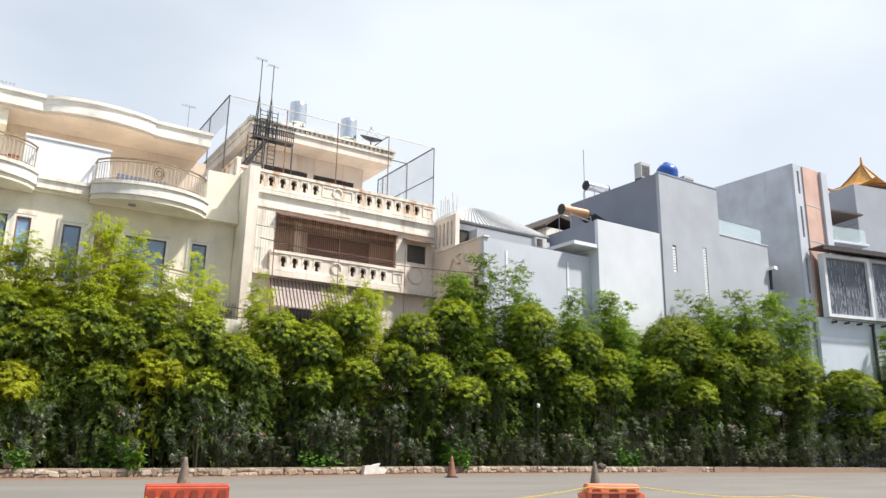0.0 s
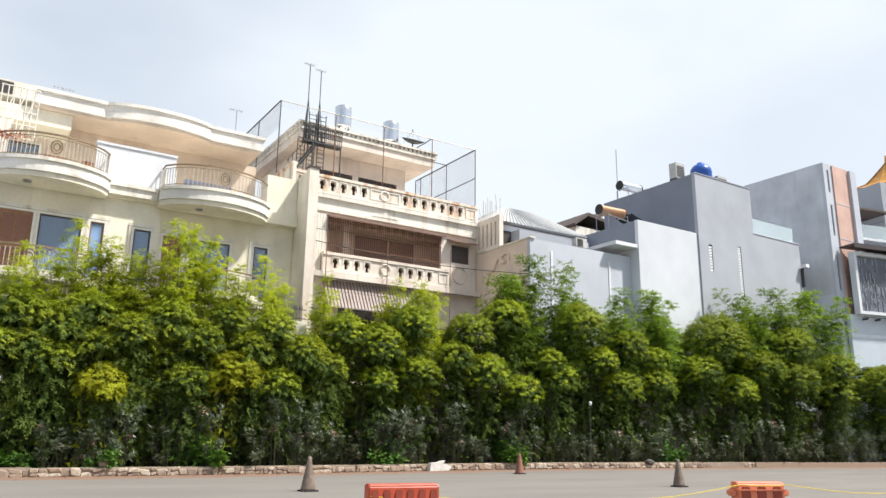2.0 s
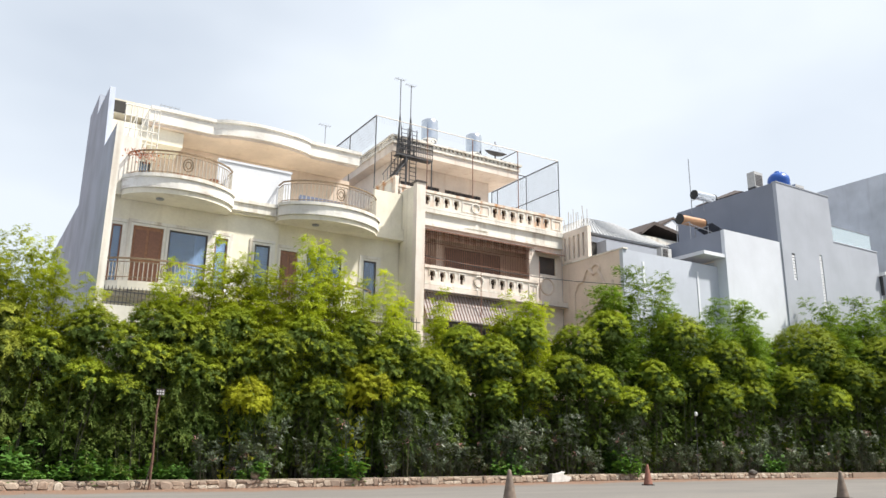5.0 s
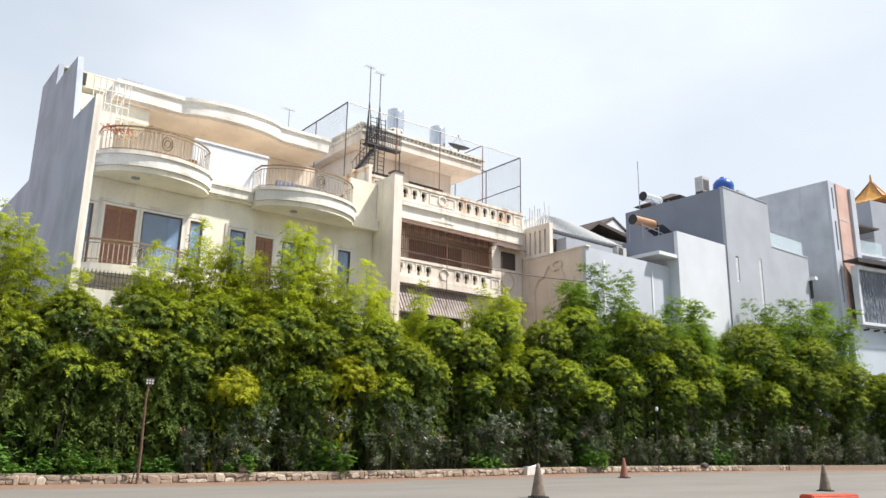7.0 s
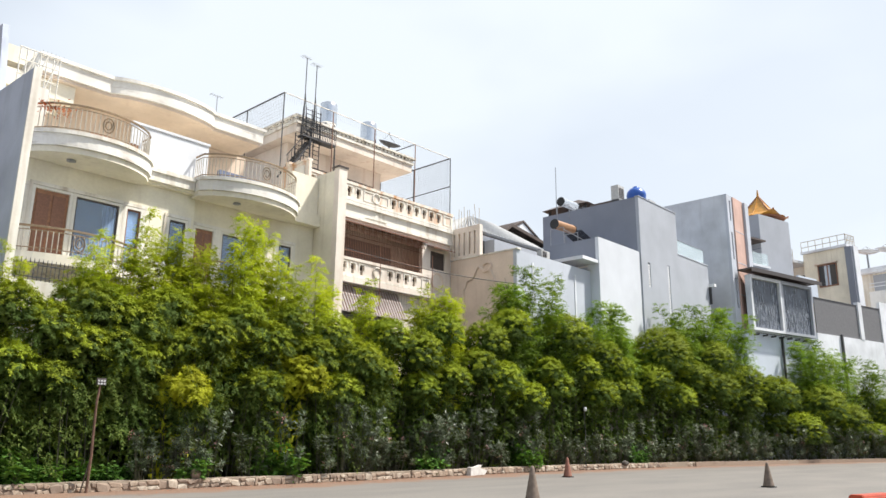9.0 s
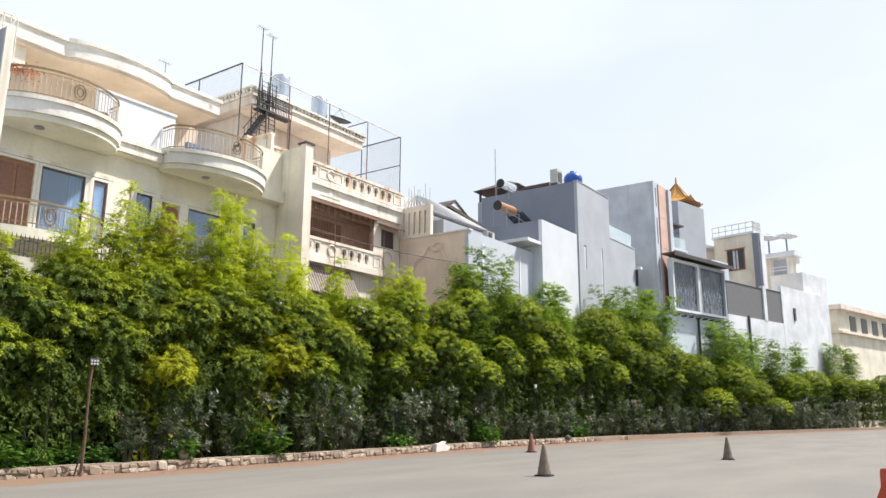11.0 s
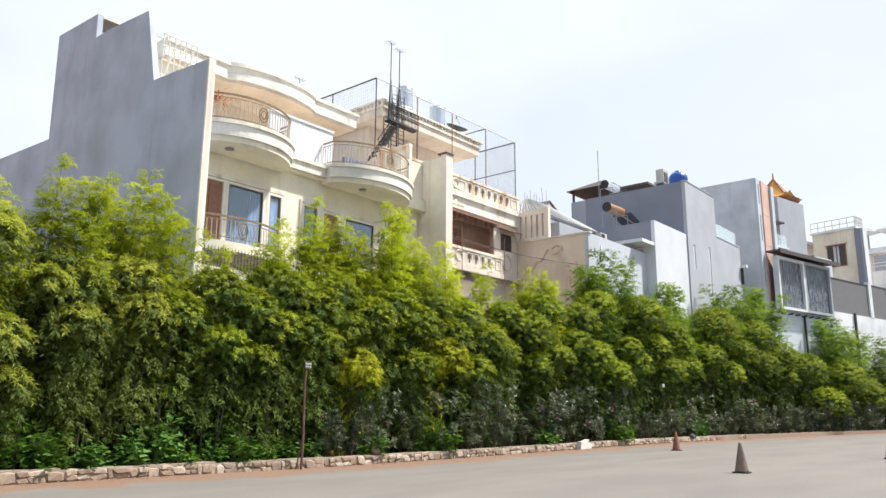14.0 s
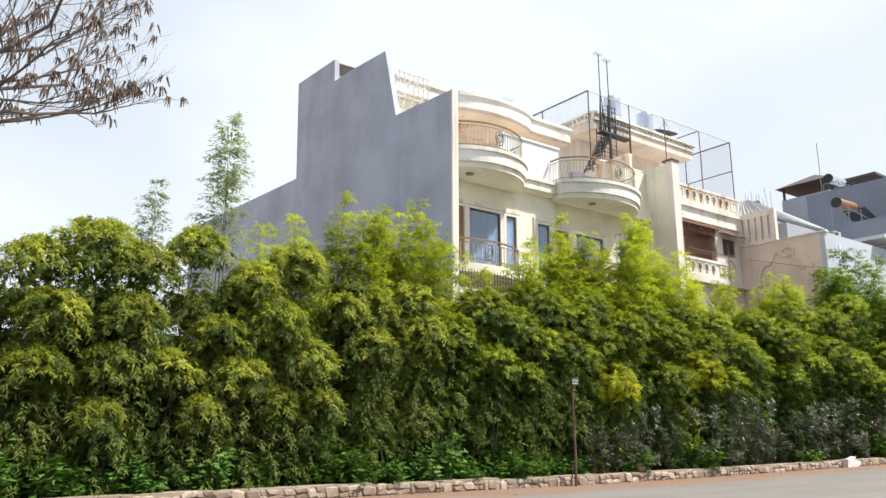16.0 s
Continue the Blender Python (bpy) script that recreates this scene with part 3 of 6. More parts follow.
tagged(part("planter_box", bm, TERRACOTTA), "reddish rectangular planter on the bowed balcony", "planter")
bm = bmesh.new()
box(bm, 12.9, 15.0, 28.75, 28.95, 11.54, 12.15)
tagged(part("bench", bm, SLATE_BLUE), "slate blue low bench on the bowed balcony", "bench")
for ax in (11.6, 8.2):
    an = thing("roof_aerial", (ax, 36.2, 16.92), "thin grey aerial on the roof", "aerial")
    bm = bmesh.new()
    tube(bm, (ax, 36.2, 16.92), (ax, 36.2, 18.2 if ax > 6 else 17.9), 0.02, 5)
    part("mast", bm, STEEL_GREY, an)
    bm = bmesh.new()
    top = 18.2 if ax > 6 else 17.9
    tube(bm, (ax - 0.5, 36.2, top), (ax + 0.5, 36.2, top), 0.015, 4)
    for k in range(6):
        tube(bm, (ax - 0.45 + 0.18 * k, 36.0, top), (ax - 0.45 + 0.18 * k, 36.4, top), 0.01, 4)
    part("antenna_head", bm, STEEL_GREY, an)

# spear fence on the front wall below the balconies
fence = thing("spear_fence", (11.5, 27.0, -0.2), "dark iron spear fence on a white front wall", "fence")
boxes("wall", OFFWHITE, fence, (5.02, 18.3, 26.92, 27.08, -0.2, 6.05))
boxes("rail", STEEL_DARK, fence, (5.02, 18.28, 26.985, 27.015, 6.15, 6.19))
boxes("rail", STEEL_DARK, fence, (5.02, 18.28, 26.985, 27.015, 6.55, 6.59))
bm = bmesh.new()
box(bm, -0.011, 0.011, -0.011, 0.011, 0.0, 0.6)
tube(bm, (0, 0, 0.6), (0, 0, 0.74), 0.024, 4, 0.002)
picket = bpy.data.meshes.new("picket")
bm.to_mesh(picket)
bm.free()
picket.materials.append(STEEL_DARK)
place("picket", picket, fence, [(5.1 + 0.13 * i, 27.0, 6.04) for i in range(101)])


# ---- house with keyhole balustrades and a wire cage on the roof ----
SLOT_SHADE = simple("slot_shade_sheet", (0.10, 0.055, 0.04), 0.8, 0, 0.4, 3)
h2 = thing("balustrade_house", (25, 36, 0), "rust-streaked pinkish cream house with keyhole balustrades", "house")
boxes("side_wall", CREAM, h2, (18.4, 18.66, 27.95, 44, -0.3, 13.45))
boxes("front_pier", ROSY, h2, (18.32, 18.8, 27.6, 27.946, -0.3, 13.5))
boxes("pier_cap", FRAME_DARK, h2, (18.26, 18.84, 27.55, 28.1, 13.502, 13.58))
OPEN = (21.54, 28.95, 10.72, 12.82)
SMALL = (29.7, 31.0, 11.35, 12.45)
bm = bmesh.new()
pierced(bm, 18.66, 31.5, -0.3, 14.0, 32.6, 32.85, [OPEN, SMALL, (22.4, 26.8, 4.0, 8.0)])
part("facade_wall", bm, ROSY, h2)
boxes("room_lining", BEIGE_WALL, h2, (18.7, 31.4, 34.6, 34.7, 8.2, 13.8))
# added dark sheet for shade in the lower rooms
boxes("room_lining", ROOM_SHADE, h2, (18.7, 31.4, 34.2, 34.3, 3, 8.1))
boxes("ceiling_slab", ROSY, h2, (18.7, 31.4, 32.852, 44, 13.802, 14.0))
boxes("inner_wall", ROSY, h2, (23.0, 23.4, 33.6, 34.59, 9.4, 13.8))
boxes("inner_window", FRAME_DARK, h2, (24.2, 28.2, 34.54, 34.59, 10.2, 12.6))
bm = bmesh.new()
for z in (11.2, 12.1, 12.6):
    tube(bm, (21.55, 32.5, z), (28.95, 32.5, z), 0.02, 4)
grille = part("window_grille", bm, RUST_BAR, h2, "rusty vertical security bars")
place("bar", upright("bar", 0.017, 2.12, RUST_BAR), grille, [(21.6 + 0.125 * i, 32.49, 10.72) for i in range(59)])
place("spike", upright("spike", 0.02, 0.5, RUST_BAR), grille, [(21.58 + 0.1 * i, 32.3, 12.3) for i in range(74)])
bm = bmesh.new()
prism(bm, [(32.15, 12.70), (32.15, 12.76), (32.59, 12.9), (32.59, 12.84)], 'x', 21.5, 29.0)
part("awning_strip", bm, RUST_BAR, h2)
boxes("fascia", OFFWHITE, h2, (18.82, 31.5, 32.42, 32.598, 13.05, 13.2), (18.82, 31.5, 32.5, 32.598, 13.202, 13.8), (18.82, 31.5, 32.35, 32.598, 13.802, 14.0))
bm = bmesh.new()
prism(bm, [(24.2, 13.3), (25.9, 13.3), (25.5, 13.45), (25.2, 13.5), (25.05, 13.65), (24.9, 13.5), (24.6, 13.45)], 'y', 32.44, 32.498)
part("relief_ornament", bm, OFFWHITE, h2, "small plaster crest")


def keyhole_balustrade(parent, x0, x1, z0, holes, y, material, panels):
    """A parapet pierced by keyhole slots, with a plinth, a top rail and framed panels."""
    cuts = []
    for hx in holes:
        cuts += [(hx - 0.1, hx + 0.1, z0 + 0.24, z0 + 0.5), (hx - 0.17, hx + 0.17, z0 + 0.502, z0 + 0.68), (hx - 0.12, hx + 0.12, z0 + 0.682, z0 + 0.77)]
    bm = bmesh.new()
    xs = sorted({x0, x1, *(c[0] for c in cuts), *(c[1] for c in cuts)})
    for xa, xb in zip(xs, xs[1:]):
        z = z0 + 0.12
        for a, b in sorted((c[2], c[3]) for c in cuts if c[0] < (xa + xb) / 2 < c[1]):
            if a > z + 0.01:
                box(bm, xa, xb, y, y + 0.16, z, a)
            z = b
        box(bm, xa, xb, y, y + 0.16, z, z0 + 0.92)
    body = part("balustrade_panel", bm, material, parent, "parapet pierced by keyhole slots")
    boxes("balustrade_plinth", OFFWHITE, parent, (x0, x1, y - 0.06, y + 0.22, z0, z0 + 0.118))
    boxes("balustrade_rail", material, parent, (x0, x1, y - 0.07, y + 0.23, z0 + 0.922, z0 + 1.08))
    for pa, pb in panels:
        boxes("panel_frame", OFFWHITE, parent, (pa, pb, y - 0.04, y - 0.002, z0 + 0.76, z0 + 0.82), (pa, pb, y - 0.04, y - 0.002, z0 + 0.2, z0 + 0.26), (pa, pa + 0.06, y - 0.04, y - 0.002, z0 + 0.262, z0 + 0.758), (pb - 0.06, pb, y - 0.04, y - 0.002, z0 + 0.262, z0 + 0.758))
    # added sheet; its dark reddish colour stands for shade behind the slots
    boxes("slot_shade_backing", SLOT_SHADE, parent, (x0, x1, y + 0.24, y + 0.26, z0 + 0.1, z0 + 0.95))
    for hx in holes:
        boxes("slot_trim", OFFWHITE, parent, (hx - 0.23, hx - 0.172, y - 0.035, y - 0.002, z0 + 0.48, z0 + 0.8), (hx + 0.172, hx + 0.23, y - 0.035, y - 0.002, z0 + 0.48, z0 + 0.8), (hx - 0.23, hx + 0.23, y - 0.035, y - 0.002, z0 + 0.802, z0 + 0.85))


def ring(parent, cx, y, cz, r, material):
    bm = bmesh.new()
    k = 18
    for i in range(k):
        a, b = 2 * math.pi * i / k, 2 * math.pi * (i + 1) / k
        tube(bm, (cx + r * math.cos(a), y, cz + r * math.sin(a)), (cx + r * math.cos(b), y, cz + r * math.sin(b)), 0.06, 5)
    part("ring_moulding", bm, material, parent)


keyhole_balustrade(h2, 18.82, 31.5, 14.02, [19.15, 19.78, 20.41] + [21.04 + 0.64 * i for i in range(5)] + [26.3 + 0.647 * i for i in range(7)], 32.42, RUSTY, [(24.0, 25.9), (30.6, 31.35)])
ring(h2, 24.94, 32.4, 14.55, 0.27, OFFWHITE)
keyhole_balustrade(h2, 21.2, 29.3, 9.66, [21.95 + 0.64 * i for i in range(4)] + [26.0 + 0.64 * i for i in range(4)], 32.2, ROSY, [(28.55, 29.2)])
ring(h2, 25.0, 32.18, 10.18, 0.3, OFFWHITE)
boxes("ledge", ROSY, h2, (18.82, 31.5, 32.1, 32.598, 9.35, 9.64))
ring(h2, 30.3, 32.58, 10.6, 0.5, BEIGE_WALL)
bm = bmesh.new()
prism(bm, [(32.0, 12.5), (32.0, 12.55), (32.59, 12.75), (32.59, 12.7)], 'x', 29.4, 31.3)
part("small_awning", bm, RUST_BAR, h2)
boxes("sash", FRAME_DARK, h2, (29.7, 31.0, 32.7, 32.75, 11.35, 12.45))
bm = bmesh.new()
prism(bm, [(31.75, 7.7), (31.75, 7.76), (32.59, 9.3), (32.59, 9.24)], 'x', 21.4, 27.0)
shade = part("lower_awning", bm, AWNING, h2, "steep ribbed pinkish-grey awning")
for i in range(28):
    x = 21.42 + 0.2 * i
    bm = bmesh.new()
    tube(bm, (x, 31.73, 7.76), (x, 32.57, 9.32), 0.025, 4)
    part("rib", bm, RUST_BAR, shade)
boxes("pilaster", OFFWHITE, h2, (20.2, 21.4, 32.45, 32.598, 9.65, 12.9))
# side balustrade of the roof terrace
boxes("side_parapet", RUSTY, h2, (18.42, 18.6, 30.1, 32.41, 13.47, 14.5), (18.36, 18.66, 30.1, 32.41, 14.502, 14.62))
boxes("panel_frame", OFFWHITE, h2, (18.36, 18.418, 30.4, 31.2, 13.75, 14.3))
# roof storey
bm = bmesh.new()
pierced(bm, 20.8, 28.0, 14.0, 17.6, 35.5, 35.75, [(21.6, 24.3, 15.95, 16.6), (24.7, 27.4, 15.95, 16.6)])
part("roof_storey_wall", bm, ROSY, h2)
boxes("roof_storey_wall", ROSY, h2, (20.8, 21.05, 35.752, 42, 14.0, 17.6), (27.75, 28.0, 35.752, 42, 14.0, 17.6), (21.05, 27.75, 41.7, 41.95, 14.0, 17.6))
for va in (21.6, 24.7):
    boxes("vent_grille", FRAME_DARK, h2, *[(va, va + 2.7, 35.55, 35.6, 15.97 + 0.08 * i, 16.02 + 0.08 * i) for i in range(8)], *[(va + 0.3 * i, va + 0.3 * i + 0.04, 35.52, 35.549, 15.95, 16.6) for i in range(1, 9)])
boxes("roof_slab", ROSY, h2, (20.15, 29.1, 33.8, 42.6, 17.62, 18.1))
boxes("roof_fascia", OFFWHITE, h2, (20.05, 29.2, 33.7, 42.7, 18.102, 18.28), (19.95, 29.3, 33.6, 42.8, 18.44, 18.56))
core = boxes("cornice_core", RUSTY, h2, (20.2, 29.1, 33.86, 42.6, 18.282, 18.438))
bm = bmesh.new()
box(bm, -0.09, 0.09, -0.09, 0.09, 0, 0.15)
dm = bpy.data.meshes.new("dentil")
bm.to_mesh(dm)
bm.free()
dm.materials.append(OFFWHITE)
place("dentil", dm, core, [(20.1 + 0.3 * i, 33.76, 18.284) for i in range(30)] + [(20.1, 34.06 + 0.3 * i, 18.284) for i in range(28)])
boxes("back_wall", ROSY, h2, (18.66, 31.5, 43.7, 44, -0.3, 14.0))
boxes("side_wall", ROSY, h2, (31.25, 31.5, 32.86, 43.7, -0.3, 13.8))

cage = thing("roof_cage", (25, 32.6, 14.0), "dark steel bird cage frame with wire mesh over the roof terrace", "cage")
for x in (21.74, 24.86, 28.22):
    bm = bmesh.new()
    tube(bm, (x, 32.62, 15.12), (x, 32.62, 18.92), 0.03, 6)
    part("post", bm, RUST_BAR, cage)
for p, q in (((31.45, 32.62, 15.12), (31.45, 32.62, 18.95)), ((31.45, 35.95, 14.0), (31.45, 35.95, 18.95)), ((31.45, 39.3, 14.0), (31.45, 39.3, 18.95)), ((18.45, 32.62, 14.65), (18.45, 32.62, 18.9)), ((18.45, 36.1, 14.0), (18.45, 36.1, 18.95)), ((31.45, 32.62, 17.03), (31.45, 39.9, 17.03)), ((28.2, 32.62, 18.95), (28.2, 39.9, 18.95)), ((28.3, 36.0, 18.95), (31.45, 36.0, 18.95)), ((18.45, 36.8, 18.95), (18.45, 40.5, 18.95))):
    bm = bmesh.new()
    tube(bm, p, q, 0.032, 6)
    part("frame_bar", bm, STEEL_DARK, cage)
for p, q in (((31.45, 32.62, 18.95), (31.45, 40, 18.95)), ((18.45, 32.62, 18.92), (18.45, 40.5, 18.95)), ((18.45, 40.4, 14.0), (18.45, 40.4, 18.95)), ((31.45, 40, 14.0), (31.45, 40, 18.95))):
    bm = bmesh.new()
    tube(bm, p, q, 0.04, 6)
    part("frame_bar", bm, STEEL_DARK, cage)
bm = bmesh.new()
tube(bm, (18.45, 32.62, 18.92), (31.45, 32.62, 18.95), 0.022, 6)
part("front_rail", bm, RAIL_PALE, cage)
bm = bmesh.new()
for i in range(60):
    y = 32.62 + i * 0.122
    tube(bm, (31.45, y, 15.1), (31.45, y, 18.95), 0.006, 3)
for i in range(26):
    z = 15.1 + i * 0.15
    tube(bm, (31.45, 32.62, z), (31.45, 39.9, z), 0.006, 3)
for i in range(86):
    x = 18.5 + i * 0.15
    tube(bm, (x, 32.62, 18.5 if x < 28 else 15.1), (x, 32.62, 18.95), 0.004, 3)
for i in range(50):
    y = 32.7 + i * 0.15
    tube(bm, (18.45, y, 17.4), (18.45, y, 18.95), 0.006, 3)
for i in range(8):
    tube(bm, (18.45, 32.62, 17.4 + 0.2 * i), (18.45, 40.3, 17.4 + 0.2 * i), 0.005, 3)
part("wire_mesh", bm, STEEL_GREY, cage, "fine galvanised wire mesh")
for x in (18.95, 21.3, 25.0, 29.2):
    bm = bmesh.new()
    tube(bm, (x, 31.95, 6.5), (x, 31.95, 13.0 if x < 20 else 11.9), 0.022, 5)
    part("lower_post", bm, RUST_BAR, cage)
for z in (9.3, 11.85):
    bm = bmesh.new()
    tube(bm, (18.9, 31.95, z), (31.4 if z < 10 else 21.4, 31.95, z), 0.018, 5)
    part("lower_rail", bm, STEEL_DARK, cage)
bm = bmesh.new()
for i in range(17):
    x = 18.95 + 0.145 * i
    tube(bm, (x, 31.95, 6.6), (x, 31.95, 12.9), 0.006, 3)
for i in range(40):
    tube(bm, (21.3 + 0.2 * i, 31.95, 6.6), (21.3 + 0.2 * i, 31.95, 9.3), 0.005, 3)
part("lower_mesh", bm, STEEL_GREY, cage, "fine wire mesh in front of the facade")

# steel stair and platform up to the roof
st = thing("steel_stair", (21.2, 34.0, 14.0), "dark steel stair and platform up to the roof", "stair")
bm = bmesh.new()
for y in (33.2, 33.9):
    tube(bm, (19.2, y, 14.7), (20.9, y, 17.2), 0.05, 5)
part("stringer", bm, STEEL_DARK, st)
for i in range(9):
    boxes("tread", STEEL_DARK, st, (19.25 + 0.19 * i, 19.5 + 0.19 * i, 33.2, 33.9, 14.95 + 0.27 * i, 14.99 + 0.27 * i))
boxes("platform", STEEL_DARK, st, (20.1, 22.4, 33.1, 33.58, 17.15, 17.24))
bm = bmesh.new()
for i in range(20):
    x = 20.1 + 0.12 * i
    tube(bm, (x, 33.1, 17.24), (x, 33.1, 18.1), 0.022, 4)
for z in (17.55, 17.85, 18.1):
    tube(bm, (20.1, 33.1, z), (22.4, 33.1, z), 0.03, 5)
for i in range(7):
    x, z = 19.3 + 0.22 * i, 15.0 + 0.32 * i
    tube(bm, (x, 33.2, z), (x, 33.2, z + 0.9), 0.018, 4)
tube(bm, (19.2, 33.2, 15.75), (20.9, 33.2, 18.1), 0.025, 5)
part("handrail", bm, STEEL_DARK, st)
for x in (20.65, 22.35):
    bm = bmesh.new()
    tube(bm, (x, 33.15, 14.02), (x, 33.15, 17.15), 0.045, 6)
    part("leg", bm, STEEL_DARK, st)
# caged ladders that carry on up past the platform to the masts
for x in (19.75, 20.35, 20.95):
    bm = bmesh.new()
    for dx in (0, 0.42):
        tube(bm, (x + dx, 33.3, 14.3), (x + dx + 0.1, 33.4, 19.0 if x > 20 else 17.3), 0.028, 5)
    for i in range(18 if x > 20 else 12):
        z = 14.6 + 0.25 * i
        tube(bm, (x + 0.005 * i, 33.3, z), (x + 0.42 + 0.005 * i, 33.3, z), 0.02, 4)
    part("ladder", bm, STEEL_DARK, st)

for ax, az in ((20.32, 21.95), (21.02, 21.75)):
    an = thing("aerial_mast", (ax, 33.4, 17.24), "tall thin aerial mast with a braced foot on the stair platform", "aerial", "roof aerials")
    bm = bmesh.new()
    tube(bm, (ax, 33.4, 17.24), (ax, 33.4, az), 0.028, 6)
    part("mast", bm, STEEL_DARK, an)
    for dx, dy in ((-0.22, -0.1), (0.22, -0.1), (0, 0.15)):
        bm = bmesh.new()
        tube(bm, (ax + dx, 33.4 + dy, 17.24), (ax, 33.4, 19.9), 0.035, 5, 0.02)
        part("brace", bm, STEEL_DARK, an)
    bm = bmesh.new()
    tube(bm, (ax - 0.4, 33.3, az - 0.05), (ax + 0.3, 33.5, az + 0.05), 0.015, 4)
    for j in range(6):
        c = ax - 0.36 + 0.12 * j
        tube(bm, (c - 0.05, 33.15, az - 0.04), (c + 0.05, 33.65, az + 0.03), 0.01, 4)
    part("antenna_head", bm, STEEL_GREY, an)


an = thing("roof_aerial", (17.7, 38.2, 16.9), "small aerial on a thin mast at the back of the roof", "aerial", "roof aerials")
bm = bmesh.new()
tube(bm, (17.7, 38.2, 16.9), (17.7, 38.2, 20.2), 0.025, 5)
part("mast", bm, STEEL_GREY, an)
bm = bmesh.new()
tube(bm, (17.2, 38.1, 20.15), (18.1, 38.3, 20.25), 0.014, 4)
for j in range(5):
    tube(bm, (17.28 + 0.17 * j, 37.95, 20.18), (17.34 + 0.17 * j, 38.45, 20.22), 0.01, 4)
part("antenna_head", bm, STEEL_GREY, an)


def steel_tank(x, y, z):
    t = thing("water_tank", (x, y, z), "shiny ribbed stainless steel water tank on the roof", "water tank", "roof tanks")
    bm = bmesh.new()
    prof = [(0.1, 0.35), (0.48, 0.38)]
    for i in range(6):
        h = 0.45 + 0.2 * i
        prof += [(0.52, h), (0.49, h + 0.1)]
    prof += [(0.5, 1.7), (0.3, 1.82), (0.12, 1.86)]
    lathe(bm, (x, y, z), prof, 28)
    part("body", bm, STAINLESS, t, smooth=True)
    for a in range(4):
        bm = bmesh.new()
        c, s = 0.4 * math.cos(a * math.pi / 2 + 0.6), 0.4 * math.sin(a * math.pi / 2 + 0.6)
        tube(bm, (x + c, y + s, z - 0.39), (x + c, y + s, z + 0.42), 0.03, 5)
        part("leg", bm, STEEL_DARK, t)


steel_tank(23.3, 35.1, 18.95)
steel_tank(26.85, 35.5, 18.95)
dish = thing("satellite_dish", (28.3, 35.0, 18.56), "dark mesh satellite dish tipped to the sky", "satellite dish")
bm = bmesh.new()
lathe(bm, (28.2, 35.0, 19.3), [(0.05, 0.1), (0.35, 0.15), (0.58, 0.25), (0.74, 0.36), (0.73, 0.38), (0.57, 0.28), (0.34, 0.18), (0.05, 0.13)], 24)
bm.transform(Matrix.Translation((28.2, 35, 19.5)) @ Matrix.Rotation(radians(22), 4, 'X') @ Matrix.Translation((-28.2, -35, -19.5)))
part("reflector", bm, STEEL_DARK, dish, smooth=True)
bm = bmesh.new()
tube(bm, (28.2, 35.0, 18.56), (28.2, 35.0, 19.5), 0.05, 6)
part("pole", bm, STEEL_DARK, dish)
bm = bmesh.new()
for a in range(3):
    tube(bm, (28.2 + 0.68 * math.cos(a * 2.1), 35.0 + 0.68 * math.sin(a * 2.1), 19.62), (28.2, 35.0, 20.3), 0.012, 4)
tube(bm, (28.2, 35.0, 20.24), (28.2, 35.0, 20.4), 0.05, 6)
part("feed_horn", bm, STEEL_GREY, dish)

# ---- beige court wall and grey house ----
h3 = thing("grey_court_house", (36, 33, 0), "low grey house behind beige and grey court walls, pale hipped roof", "house")
boxes("court_wall", BEIGE_WALL, h3, (31.52, 31.78, 27.66, 32.58, -0.3, 12.05))
boxes("wall_coping", OFFWHITE, h3, (31.46, 31.84, 27.3, 32.34, 12.052, 12.13))
boxes("court_wall", GREY_LIGHT, h3, (31.52, 39.5, 27.4, 27.656, -0.3, 12.04))
boxes("wall_rib", WHITE_WALL, h3, (33.0, 33.15, 27.36, 27.398, 5, 11.5))
boxes("wall_rib", WHITE_WALL, h3, (37.55, 37.7, 27.36, 27.398, 5, 11.5))
bm = bmesh.new()
k = 22
for i in range(k):
    a, b = i / k, (i + 1) / k
    def scroll(s):
        return (31.47, 31.4 - 2.7 * s, 10.15 + 1.1 * math.sin(s * math.pi) + 0.18 * math.sin(s * 19))
    tube(bm, scroll(a), scroll(b), 0.09, 5)
for i in range(k):
    a, b = 2 * math.pi * i / k, 2 * math.pi * (i + 1) / k
    tube(bm, (31.47, 29.6 + 0.35 * math.cos(a), 11.3 + 0.25 * math.sin(a)), (31.47, 29.6 + 0.35 * math.cos(b), 11.3 + 0.25 * math.sin(b)), 0.07, 5)
for y in (28.3, 31.5):
    tube(bm, (31.47, y, 6.0), (31.47, y, 10.4), 0.09, 6)
part("relief_arch", bm, BEIGE_WALL, h3, "plaster arch relief with scrolls")
bm = bmesh.new()
tube(bm, (31.5, 27.95, 9.6), (31.38, 27.95, 9.6), 0.09, 8)
tube(bm, (31.38, 27.95, 9.3), (31.38, 27.95, 9.9), 0.07, 8)
part("wall_lamp", bm, FRAME_DARK, h3)
slots = [(30.52 + 0.42 * i, 30.68 + 0.42 * i, 12.3, 13.75) for i in range(5)]
bm = bmesh.new()
pierced(bm, 30.2, 32.56, 12.14, 14.1, -0.14, 0.0, slots)
bm.transform(Matrix(((0, -1, 0, 31.52), (1, 0, 0, 0), (0, 0, 1, 0), (0, 0, 0, 1))))
part("slotted_screen", bm, ROSY, h3, "cream screen wall with tall narrow slots")
boxes("screen_backing", ROSY, h3, (31.664, 31.8, 30.2, 32.56, 12.14, 14.1))
